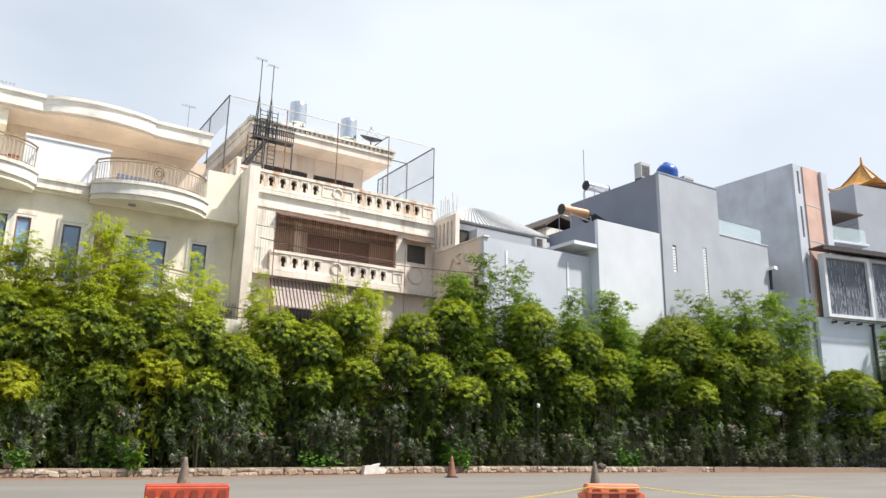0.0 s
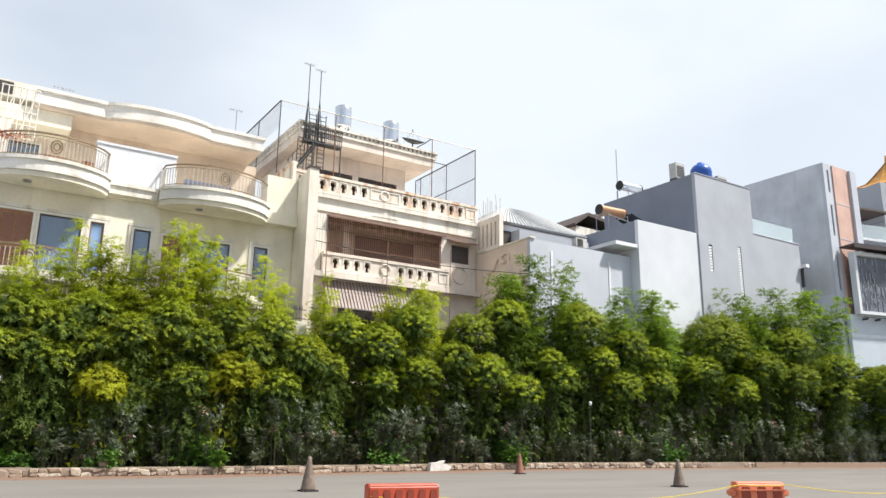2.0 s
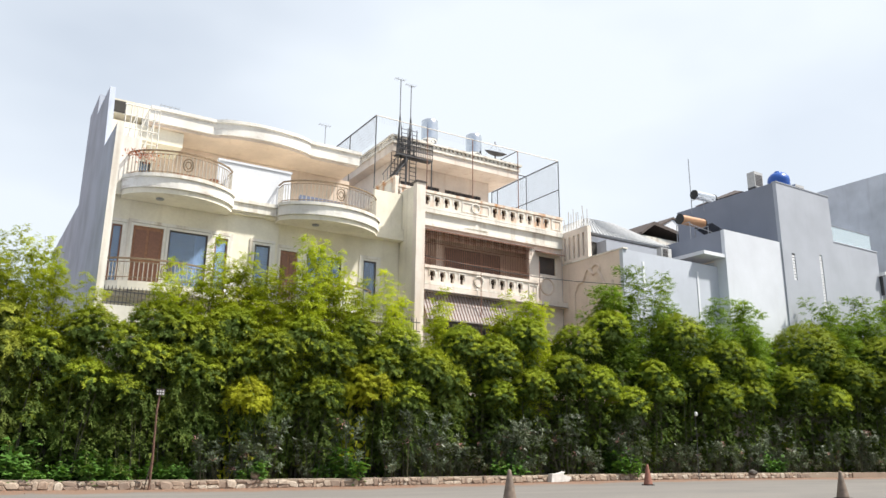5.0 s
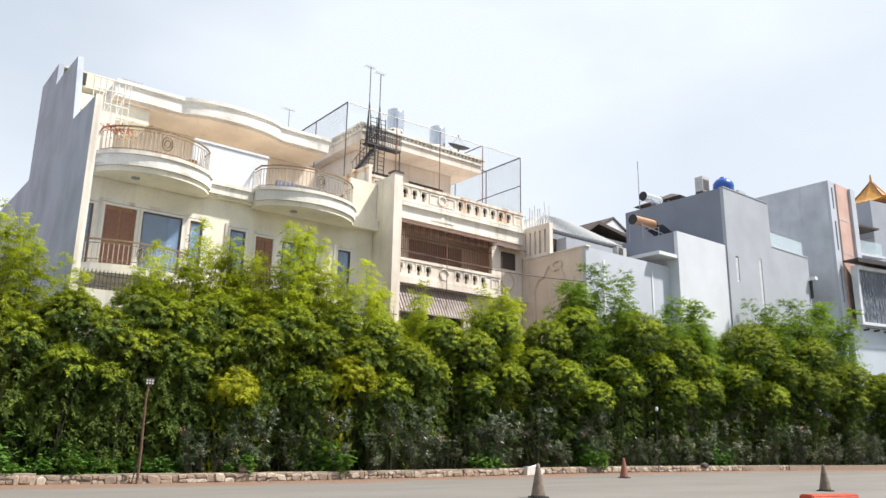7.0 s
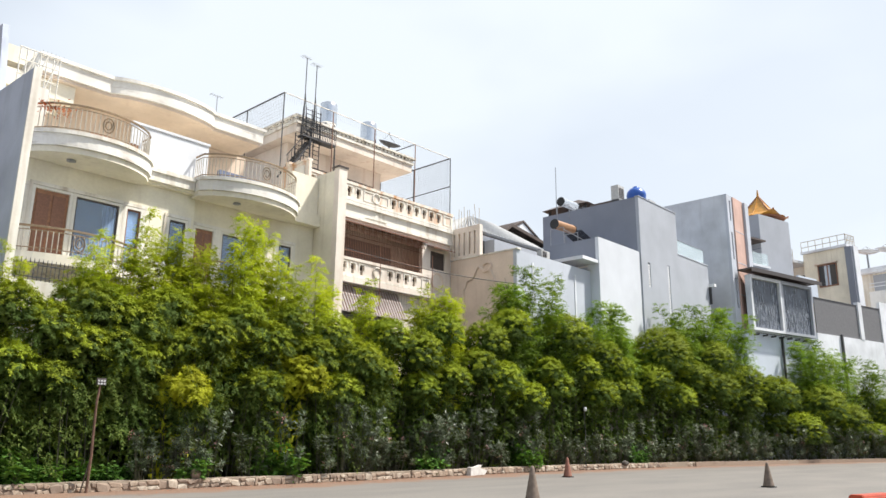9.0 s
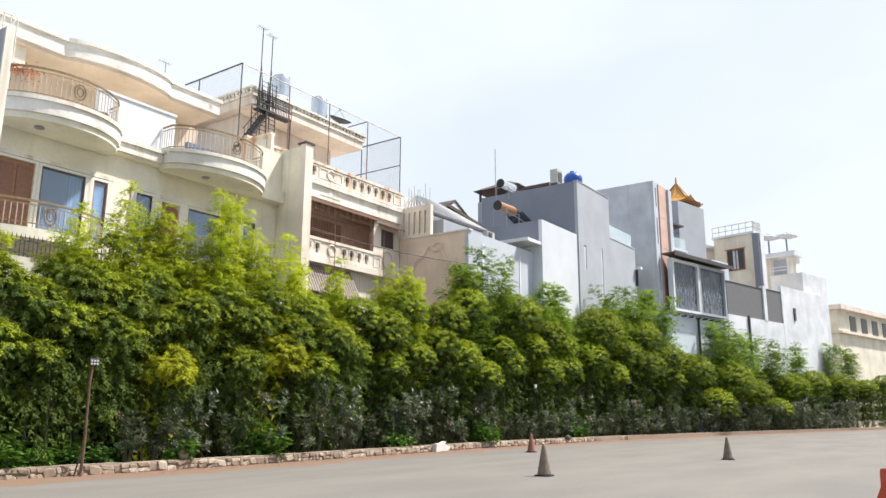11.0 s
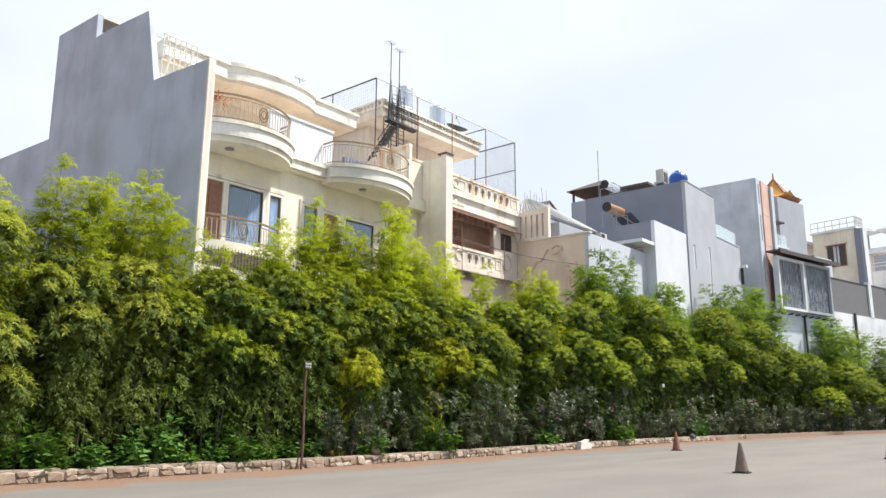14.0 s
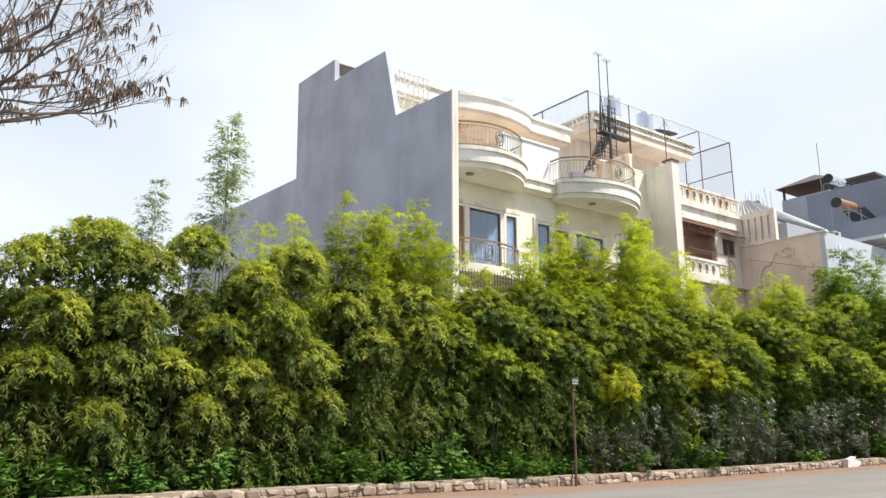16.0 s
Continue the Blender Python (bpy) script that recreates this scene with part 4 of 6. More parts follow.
for i in range(9):
    rod = random.Random(i)
    bm = bmesh.new()
    y = 30.4 + 0.24 * i
    tube(bm, (31.7, y, 14.1), (31.7 + rod.uniform(-0.12, 0.12), y + rod.uniform(-0.1, 0.1), 15.2 + rod.uniform(-0.3, 0.5)), 0.02, 4)
    part("rebar", bm, RAIL_PALE, h3, "bare reinforcing rod")
boxes("house_wall", WHITE_WALL, h3, (32.4, 39.4, 31.3, 31.5, -0.3, 13.9), (32.4, 32.6, 31.5, 40, -0.3, 13.9))
boxes("house_wall", GREY_MID, h3, (33.2, 38.9, 30.4, 31.29, 10, 13.5))
# dark panel on the wall, an opening's shade put into colour
boxes("opening_shade", ROOM_SHADE, h3, (32.5, 33.15, 31.2, 31.296, 12.6, 13.5))
bm = bmesh.new()
v = [bm.verts.new(p) for p in ((31.9, 30.9, 14.0), (39.4, 30.9, 14.0), (39.4, 39, 14.0), (31.9, 39, 14.0), (34.6, 33.6, 15.9), (37.0, 33.6, 15.9), (37.0, 36, 15.9), (34.6, 36, 15.9))]
for f in ((0, 1, 5, 4), (1, 2, 6, 5), (2, 3, 7, 6), (3, 0, 4, 7), (4, 5, 6, 7), (3, 2, 1, 0)):
    bm.faces.new([v[i] for i in f])
part("hipped_roof", bm, ROOF_TILE, h3)
bm = bmesh.new()
for i in range(26):
    f = (i + 0.5) / 26
    a = Vector((31.9, 30.9, 14.02)).lerp(Vector((39.4, 30.9, 14.02)), f)
    b = Vector((34.6, 33.6, 15.92)).lerp(Vector((37.0, 33.6, 15.92)), f)
    tube(bm, a, b, 0.05, 4)
for i in range(26):
    f = (i + 0.5) / 26
    a = Vector((31.9, 39, 14.02)).lerp(Vector((31.9, 30.9, 14.02)), f)
    b = Vector((34.6, 36, 15.92)).lerp(Vector((34.6, 33.6, 15.92)), f)
    tube(bm, a, b, 0.05, 4)
part("roof_rib", bm, ROOF_TILE, h3)
ac = thing("air_conditioner", (37.6, 29.4, 12.0), "white boxy outdoor air conditioner unit", "air conditioner")
boxes("casing", AC_WHITE, ac, (36.9, 37.8, 29.4, 29.8, 12.75, 13.35))
boxes("fan_grille", FRAME_DARK, ac, *[(37.0, 37.45, 29.37, 29.398, 12.82 + 0.07 * i, 12.85 + 0.07 * i) for i in range(7)])
boxes("bracket", STEEL_DARK, ac, (36.95, 37.0, 29.4, 30.39, 12.6, 12.748), (37.7, 37.75, 29.4, 30.39, 12.6, 12.748))

# ---- white-fronted house with canopy ----
h4 = thing("white_front_house", (42, 31, 0), "white-fronted house with dark grey side and flat canopy", "house")
boxes("front_wall", SHELL_GREY, h4, (39.5, 45.08, 26.7, 26.95, -0.3, 14.3))
# upper side wall is darker than the front wall
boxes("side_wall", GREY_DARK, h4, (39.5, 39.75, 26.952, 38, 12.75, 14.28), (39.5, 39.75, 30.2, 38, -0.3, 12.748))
boxes("side_wall", SHELL_GREY, h4, (39.5, 39.75, 26.952, 27.6, -0.3, 12.748))
boxes("canopy", WHITE_WALL, h4, (37.6, 39.498, 26.75, 31.3, 12.5, 12.72))
boxes("window_frame", FRAME_WHITE, h4, (39.52, 39.6, 27.62, 30.18, 12.38, 12.48), (39.52, 39.6, 28.4, 28.48, 11.0, 12.378), (39.52, 39.6, 29.3, 29.38, 11.0, 12.378))
boxes("blind", BLIND, h4, (39.62, 39.66, 27.6, 30.2, 10.8, 12.74))
boxes("roof", GREY_MID, h4, (39.752, 45.08, 26.952, 38, 13.7, 13.9))


def solar_heater(x, y, z0, z, length, drum):
    """A lying drum above a sloping collector on a steel frame."""
    t = thing("solar_water_heater", (x, y, z0), "roof solar water heater with a lying drum and dark collector", "water heater", "solar heaters")
    bm = bmesh.new()
    tube(bm, (x, y, z), (x + length, y - 0.1, z), 0.33, 18)
    part("drum", bm, drum, t, smooth=False)
    for a, b in ((x - 0.06, x - 0.004), (x + length + 0.004, x + length + 0.06)):
        bm = bmesh.new()
        tube(bm, (a, y if a < x else y - 0.1, z), (b, y if a < x else y - 0.1, z), 0.36, 18)
        part("drum_cap", bm, BLACK_RUBBER, t)
    for i in range(9):
        bm = bmesh.new()
        yy = y - 0.75 + 0.17 * i
        tube(bm, (x + length + 0.1, yy, z - 0.12), (x + length + 2.1, yy, z - 0.75), 0.06, 6)
        part("collector_tube", bm, BLACK_PANEL, t)
    bm = bmesh.new()
    for px, zz in ((x + 0.2, z - 0.3), (x + length - 0.1, z - 0.3), (x + length + 1.9, z - 0.8)):
        tube(bm, (px, y - 0.6, z0), (px, y - 0.6, zz), 0.03, 5)
        tube(bm, (px, y + 0.5, z0), (px, y + 0.5, zz), 0.03, 5)
        tube(bm, (px, y - 0.6, zz), (px, y + 0.5, zz), 0.03, 5)
    tube(bm, (x + 0.2, y - 0.6, z - 0.45), (x + length + 1.9, y - 0.6, z - 0.85), 0.03, 5)
    part("frame", bm, STEEL_GREY, t)


solar_heater(40.1, 30.5, 13.9, 16.0, 2.1, COPPER_TANK)
solar_heater(44.9, 33.1, 17.92, 19.35, 1.9, STAINLESS)

# ---- tall grey block ----
h5 = thing("grey_block_house", (50, 32, 0), "tall plain grey block house with glass-block slits", "house")
# darker than the front: shade on this side put into its colour
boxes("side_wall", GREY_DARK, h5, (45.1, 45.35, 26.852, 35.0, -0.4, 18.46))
SLITS = [(46.05, 46.4, 11.9, 13.7), (49.1, 49.45, 10.2, 14.0), (46.05, 46.4, 7.4, 8.8)]
bm = bmesh.new()
pierced(bm, 45.1, 51.0, -0.4, 18.46, 26.6, 26.85, SLITS)
part("front_wall", bm, GREY_MID, h5)
boxes("front_wall", GREY_MID, h5, (51.002, 56.4, 26.62, 26.87, -0.4, 15.2))
for s in SLITS:
    boxes("glass_block", LAMP_LENS, h5, *[(s[0] + 0.02 + 0.165 * i, s[0] + 0.16 + 0.165 * i, 26.64, 26.72, z, z + 0.15) for i in range(2) for z in np.arange(s[2] + 0.02, s[3] - 0.14, 0.19)])
    boxes("slit_lining", GREY_MID, h5, (s[0] - 0.05, s[1] + 0.05, 26.852, 26.9, s[2], s[3]))
boxes("parapet", GREY_MID, h5, (45.06, 51.04, 26.56, 26.9, 18.462, 18.52))
boxes("roof", GREY_MID, h5, (45.352, 56.4, 26.9, 35.0, 14.4, 14.6), (45.352, 51.0, 26.9, 35.0, 17.72, 17.92))
boxes("side_wall", GREY_MID, h5, (50.8, 51.0, 26.9, 35.0, 14.602, 18.44))
boxes("terrace_coping", GREY_LIGHT, h5, (51.05, 56.45, 26.58, 26.92, 15.202, 15.27))
g_ = boxes("glass_balustrade", FROSTED, h5, (51.1, 55.9, 26.72, 26.74, 15.29, 16.4))
g_.visible_shadow = False
boxes("balustrade_rail", STEEL_GREY, h5, (51.05, 55.95, 26.7, 26.76, 16.402, 16.44))
lamp5 = thing("flood_lamp", (56.3, 26.4, 12.8), "small floodlight bracket on the grey wall", "lamp")
boxes("lamp_head", LAMP_LENS, lamp5, (56.2, 56.6, 26.1, 26.5, 13.4, 13.65))
boxes("bracket", STEEL_DARK, lamp5, (56.3, 56.38, 26.4, 26.61, 12.0, 13.398))
pav = thing("roof_pavilion", (63, 43, 0), "small dark-roofed pavilion on a grey stair tower", "pavilion")
boxes("tower", GREY_MID, pav, (60.8, 65.4, 40.6, 45.4, -0.4, 23.4))
bm = bmesh.new()
v = [bm.verts.new(p) for p in ((60.4, 40.2, 24.6), (65.8, 40.2, 24.6), (65.8, 45.8, 24.6), (60.4, 45.8, 24.6), (63.1, 43.0, 26.0))]
for f in ((0, 1, 4), (1, 2, 4), (2, 3, 4), (3, 0, 4), (3, 2, 1, 0)):
    bm.faces.new([v[i] for i in f])
part("roof", bm, ROOF_BROWN, pav)
for x, y in ((61.0, 40.8), (65.2, 40.8), (65.2, 45.2), (61.0, 45.2)):
    boxes("post", STEEL_DARK, pav, (x - 0.1, x + 0.1, y - 0.1, y + 0.1, 23.402, 24.7))
for i, (x, y, w, h) in enumerate(((45.5, 28.4, 0.9, 1.1), (46.9, 29.2, 1.0, 0.6), (49.2, 27.8, 1.0, 0.7))):
    u = thing("outdoor_unit", (x, y, 17.92), "grey rooftop air conditioning unit with louvred face", "air conditioner", "rooftop units")
    z = 17.92 if x < 51 else 18.0
    boxes("casing", AC_WHITE, u, (x, x + w, y, y + 0.6, z + 0.85, z + 0.85 + h))
    boxes("louvre_row", FRAME_DARK, u, *[(x + 0.08, x + w - 0.08, y - 0.02, y - 0.002, z + 0.95 + 0.12 * j, z + 1.01 + 0.12 * j) for j in range(int((h - 0.15) / 0.12))])
    boxes("leg", STEEL_DARK, u, (x, x + 0.06, y, y + 0.6, z, z + 0.848))
    boxes("leg", STEEL_DARK, u, (x + w - 0.06, x + w, y, y + 0.6, z, z + 0.848))
gh = thing("gabled_house", (57.3, 49, 0), "white house with a dark brown tiled gable roof", "house")
boxes("wall", WHITE_WALL, gh, (54.6, 60.3, 46.2, 52, -0.5, 21.1))
bm = bmesh.new()
prism(bm, [(54.0, 21.1), (57.3, 23.0), (60.8, 21.2), (60.8, 21.0), (57.3, 22.8), (54.0, 20.9)], 'y', 45.9, 52.4)
part("roof", bm, ROOF_BROWN, gh, "dark brown tiled gable roof")
bm = bmesh.new()
prism(bm, [(54.6, 20.0), (60.3, 20.0), (60.3, 21.2), (57.3, 22.75), (54.6, 21.2)], 'y', 46.0, 46.19)
part("gable_wall", bm, WHITE_WALL, gh)
bt = thing("blue_water_tank", (47.9, 28.2, 17.92), "round blue plastic water tank on the roof", "water tank")
bm = bmesh.new()
lathe(bm, (47.9, 28.2, 18.62), [(0.68, 0), (0.74, 0.08), (0.72, 0.4), (0.75, 0.46), (0.72, 0.8), (0.75, 0.86), (0.7, 1.15), (0.5, 1.4), (0.25, 1.5), (0.24, 1.6)], 28)
part("body", bm, BLUE_PLASTIC, bt, smooth=True)
boxes("stand", GREY_MID, bt, (47.2, 48.6, 27.5, 28.9, 17.92, 18.618))
bm = bmesh.new()
tube(bm, (45.6, 34, 17.9), (45.6, 34, 22.6), 0.03, 5)
tagged(part("lightning_rod", bm, STEEL_GREY), "thin grey lightning rod on the roof", "rod")
# brown tiled roof glimpsed behind the low houses
rb = thing("distant_roof", (50, 46, 0), "brown tiled gable roof on a pale house", "house")
bm = bmesh.new()
prism(bm, [(48.7, 19.2), (50.3, 20.4), (56.5, 19.5), (56.5, 19.2), (50.3, 20.1), (48.7, 19.0)], 'y', 42, 50)
part("roof", bm, ROOF_BROWN, rb)
boxes("wall", OFFWHITE, rb, (49.1, 56.3, 42.4, 50, -0.3, 19.1))

# ---- concrete tower house ----
h6 = thing("concrete_house", (62, 30, 0), "tall raw concrete house with a salmon brick strip", "house")
boxes("side_wall", CONCRETE, h6, (59.0, 59.25, 25.85, 40, 11.7, 21.9))
boxes("side_wall", PALE_BLUE, h6, (58.98, 59.25, 25.85, 40, -0.4, 11.698))
SL6 = [(59.45, 59.7, 8.6, 10.2), (59.45, 59.7, 12.0, 14.6), (59.45, 59.7, 16.2, 18.6), (59.45, 59.7, 19.6, 21.4)]
bm = bmesh.new()
pierced(bm, 59.0, 60.1, -0.4, 21.9, 25.6, 25.848, SL6)
part("front_wall", bm, GREY_LIGHT, h6)
for s in SL6:
    boxes("slit_window", FRAME_DARK, h6, (s[0], s[1], 25.72, 25.76, s[2], s[3]))
boxes("brick_strip", PINK, h6, (60.102, 62.2, 25.5, 25.85, 10.4, 21.85))
for z in (13.2, 16.0, 18.8):
    boxes("strip_band", GREY_LIGHT, h6, (60.1, 62.22, 25.48, 25.499, z, z + 0.06))
boxes("edge_wall", GREY_LIGHT, h6, (62.204, 63.0, 25.3, 26.2, 14.9, 21.8))
boxes("back_wall", CONCRETE, h6, (59.26, 63.0, 39.7, 40, -0.4, 21.9), (62.7, 63.0, 26.3, 39.69, -0.4, 21.7))
boxes("roof_awning", ROOF_BROWN, h6, (55.6, 59.2, 34.2, 37, 22.2, 22.4))

# ---- the row beyond, on its own line ----
ROW = Matrix.Translation((59.2, 25.3, 0)) @ Matrix.Rotation(radians(-12.7), 4, 'Z')


def row_boxes(name, material, parent, *dims, label=""):
    bm = bmesh.new()
    for d in dims:
        box(bm, *d)
    bm.transform(ROW)
    return part(name, bm, material, parent, label)


h7 = thing("screen_front_house", ROW @ Vector((6, 5, 0)), "pale blue house with large framed slate screens", "house")
row_boxes("front_wall", PALE_BLUE, h7, (0.4, 11.3, 0.0, 0.3, -0.4, 10.2), (3.0, 11.3, 0.302, 0.6, 10.2, 15.3))
row_boxes("side_wall", PALE_BLUE, h7, (11.0, 11.28, 0.62, 12, -0.4, 15.3))
for fa, fb in ((0.95, 5.45), (5.46, 10.3)):
    fr_ = row_boxes("screen_frame", WHITE_WALL if fa < 2 else GREY_MID, h7, (fa, fb, -0.5, 0.0, 14.6, 14.85), (fa, fb, -0.5, 0.0, 10.2, 10.42), (fa, fa + 0.24, -0.5, 0.0, 10.422, 14.598), (fb - 0.24, fb, -0.5, 0.0, 10.422, 14.598))
    row_boxes("screen_panel", SCREEN, h7, (fa + 0.24, fb - 0.24, -0.25, -0.18, 10.422, 14.598))
    rng = random.Random(int(fa * 10))
    slats = []
    for i in range(int((fb - fa - 0.6) / 0.13)):
        x = fa + 0.3 + 0.13 * i
        z = 10.45
        while z < 14.2:
            top_ = min(14.5, z + rng.uniform(0.2, 0.9))
            if rng.random() < (0.75 if z < 12.2 else 0.3):
                slats.append((x, x + 0.055, -0.3 + rng.uniform(0, 0.03), -0.252, z, top_))
            z = top_ + rng.uniform(0.05, 0.5)
    tagged(row_boxes("screen_slat", SLAT, h7, *slats, label="pale vertical slats of uneven length"), kind="stuff")
row_boxes("awning", ROOF_BROWN, h7, (0.5, 11.2, -1.0, 0.3, 15.2, 15.32))
row_boxes("awning_fascia", FRAME_DARK, h7, (0.5, 11.2, -1.04, -1.004, 15.0, 15.34))
row_boxes("ledge_rack", STEEL_DARK, h7, (1.2, 10.4, -0.55, -0.45, 9.95, 10.0))
for i in range(8):
    row_boxes("rack_bracket", STEEL_DARK, h7, (1.6 + 1.2 * i, 1.63 + 1.2 * i, -0.5, -0.02, 9.8, 9.948))
row_boxes("drain_pipe", STEEL_DARK, h7, (5.4, 5.55, -0.2, -0.05, 2.0, 9.9))
row_boxes("upper_wall", GREY_MID, h7, (10.3, 15.5, 4.0, 12.0, 8.0, 22.9))
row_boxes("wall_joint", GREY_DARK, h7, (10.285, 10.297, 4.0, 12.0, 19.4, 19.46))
row_boxes("upper_wall", WHITE_WALL, h7, (3.2, 10.2, 4.2, 4.5, 15.3, 17.4))
g_ = row_boxes("glass_balustrade", FROSTED, h7, (3.4, 10.2, 3.4, 3.43, 17.4, 18.6))
g_.visible_shadow = False
row_boxes("terrace_slab", WHITE_WALL, h7, (3.2, 10.25, 3.2, 6.0, 17.2, 17.398))
row_boxes("shade_roof", ROOF_BROWN, h7, (4.0, 10.2, 3.4, 7.0, 19.9, 20.05))
row_boxes("side_parapet", PALE_BLUE, h7, (11.3, 14.5, 1.2, 1.4, 14.0, 16.4))
h8 = thing("walled_white_house", ROW @ Vector((20, 6, 0)), "cream house with roof railing and brown window behind screened garden walls", "house")
row_boxes("garden_wall", WHITE_WALL, h8, (11.4, 23.5, 0.0, 0.3, -0.4, 10.86), (19.15, 19.8, -0.05, 0.35, 10.862, 14.5))
row_boxes("screen", SCREEN_GREY, h8, (11.6, 19.148, 0.1, 0.18, 10.862, 14.2))
row_boxes("screen", SCREEN_GREY, h8, (19.802, 23.5, 0.1, 0.18, 10.862, 14.3))
row_boxes("screen_rail", STEEL_DARK, h8, (11.6, 19.148, 0.06, 0.098, 14.1, 14.2), (19.802, 23.5, 0.06, 0.098, 14.2, 14.3))
row_boxes("drain_pipe", STEEL_DARK, h8, (15.3, 15.5, -0.2, -0.02, 2.0, 11.0))
row_boxes("house_wall", CREAM, h8, (22.37, 24.0, 2.0, 6.7, 8, 21.0))
row_boxes("house_wall", OFFWHITE, h8, (23.6, 24.6, 6.702, 12.0, 8, 20.6))
row_boxes("roof_slab", WHITE_WALL, h8, (22.1, 24.1, 1.8, 6.8, 21.002, 21.25))
row_boxes("balcony_slab", WHITE_WALL, h8, (20.6, 23.59, 6.81, 11.0, 20.0, 20.3))
row_boxes("window_frame", WOOD_TRIM, h8, (22.3, 22.368, 3.15, 5.2, 17.1, 17.22), (22.3, 22.368, 3.15, 5.2, 19.4, 19.52), (22.3, 22.368, 3.15, 3.25, 17.22, 19.4), (22.3, 22.368, 4.12, 4.22, 17.22, 19.4), (22.3, 22.368, 5.1, 5.2, 17.22, 19.4))
row_boxes("pane", BLACK_PANEL, h8, (22.33, 22.36, 3.25, 4.12, 17.22, 19.4))
row_boxes("pane", BLACK_PANEL, h8, (22.33, 22.36, 4.22, 5.1, 17.22, 19.4))
row_boxes("curtain", BLIND, h8, (22.31, 22.325, 3.9, 4.1, 17.25, 19.38), (22.31, 22.325, 4.24, 4.5, 17.25, 19.38))
row_boxes("window_hood", ROSY, h8, (21.9, 22.36, 3.0, 5.35, 19.53, 19.65))
row_boxes("window_pane", BLACK_PANEL, h8, (23.55, 23.598, 7.2, 8.6, 17.2, 19.0))
for ra, rb, z in (((22.2, 1.9), (22.2, 6.7), 21.25), ((22.2, 1.9), (24.0, 1.9), 21.25), ((20.7, 6.9), (20.7, 10.9), 20.3)):
    run_ = [(min(ra[0], rb[0]) - 0.03, max(ra[0], rb[0]) + 0.03, min(ra[1], rb[1]) - 0.03, max(ra[1], rb[1]) + 0.03, z + dz, z + dz + 0.06) for dz in (0.45, 1.05)]
    n_ = 6
    run_ += [(ra[0] + (rb[0] - ra[0]) * i / n_ - 0.025, ra[0] + (rb[0] - ra[0]) * i / n_ + 0.025, ra[1] + (rb[1] - ra[1]) * i / n_ - 0.025, ra[1] + (rb[1] - ra[1]) * i / n_ + 0.025, z, z + 1.05) for i in range(n_ + 1)]
    row_boxes("railing", RAIL_PALE, h8, *run_, label="pale thin roof railing")
# fin in two colours: shaded face dark grey, sunlit street face white
row_boxes("fin_wall", GREY_DARK, h8, (22.0, 22.3, 1.3, 1.99, 8, 20.9))
row_boxes("fin_wall", WHITE_WALL, h8, (22.302, 23.2, 1.2, 1.6, 8, 20.95))
h9 = thing("stepped_white_house", ROW @ Vector((35, 6, 0)), "stepped white house with a balcony and roof dishes", "house")
row_boxes("front_wall", WHITE_WALL, h9, (23.55, 35.2, 0.0, 0.3, -0.4, 15.0))
row_boxes("front_wall", WHITE_WALL, h9, (30.3, 37.0, 0.32, 4.0, 8, 17.4))
row_boxes("wall_lamp", FRAME_DARK, h9, (26.2, 26.6, -0.12, -0.002, 11.4, 12.8))
row_boxes("house_wall", OFFWHITE, h9, (35.3, 36.6, 3.0, 7.0, 8, 20.4))
row_boxes("roof_slab", WHITE_WALL, h9, (34.5, 36.9, 2.7, 7.3, 20.402, 20.75), (34.9, 36.7, 2.8, 7.1, 20.752, 21.1))
row_boxes("window_recess", GREY_MID, h9, (35.22, 35.298, 4.1, 5.7, 18.2, 20.2))
row_boxes("balcony", WHITE_WALL, h9, (34.6, 35.298, 3.9, 6.0, 18.0, 18.18), (34.6, 34.66, 3.9, 6.0, 18.7, 18.8), (34.6, 34.66, 3.9, 6.0, 19.1, 19.2))
row_boxes("window_recess", FRAME_DARK, h9, (35.22, 35.298, 4.0, 5.6, 16.4, 17.5))
h10 = thing("far_cream_house", ROW @ Vector((55, 6, 0)), "cream house with deep eaves far along the street", "house")
row_boxes("wall", CREAM, h10, (44.0, 70.0, 2.0, 10, -0.4, 14.5))
row_boxes("eave", ROSY, h10, (43.4, 70.0, 1.2, 10.2, 14.502, 15.1), (43.8, 70.0, 1.5, 10.2, 11.5, 11.8))
row_boxes("window", FRAME_DARK, h10, *[(48.0 + 4 * i, 50.0 + 4 * i, 1.93, 1.998, 12.0, 14.0) for i in range(6)])
for dx, dy in ((36.0, 6.4), (36.6, 4.4)):
    d = thing("satellite_dish", ROW @ Vector((dx, dy, 21.1)), "pale mesh satellite dish on a flat roof", "satellite dish", "pale dishes")
    bm = bmesh.new()
    lathe(bm, (0, 0, 0), [(0.05, 0.0), (0.7, 0.1), (1.35, 0.36), (1.32, 0.39), (0.68, 0.14), (0.05, 0.05)], 22)
    bm.transform(Matrix.Translation(ROW @ Vector((dx, dy, 23.0))) @ Matrix.Rotation(radians(6), 4, 'X'))
    part("reflector", bm, WHITE_WALL, d, smooth=True)
    bm = bmesh.new()
    tube(bm, ROW @ Vector((dx, dy, 21.1)), ROW @ Vector((dx, dy, 23.1)), 0.11, 6)
    part("pole", bm, STEEL_GREY, d)
    bm = bmesh.new()
    for q in range(3):
        tube(bm, ROW @ Vector((dx + 1.1 * math.cos(2.1 * q), dy + 1.1 * math.sin(2.1 * q), 23.25)), ROW @ Vector((dx, dy, 23.95)), 0.02, 4)
    part("feed_strut", bm, STEEL_GREY, d)
# ochre curved temple roof
pg = thing("temple_roof", (74.6, 28.4, 0), "ochre temple roof with upswept corners above a grey block", "temple")
bm = bmesh.new()
prev = None
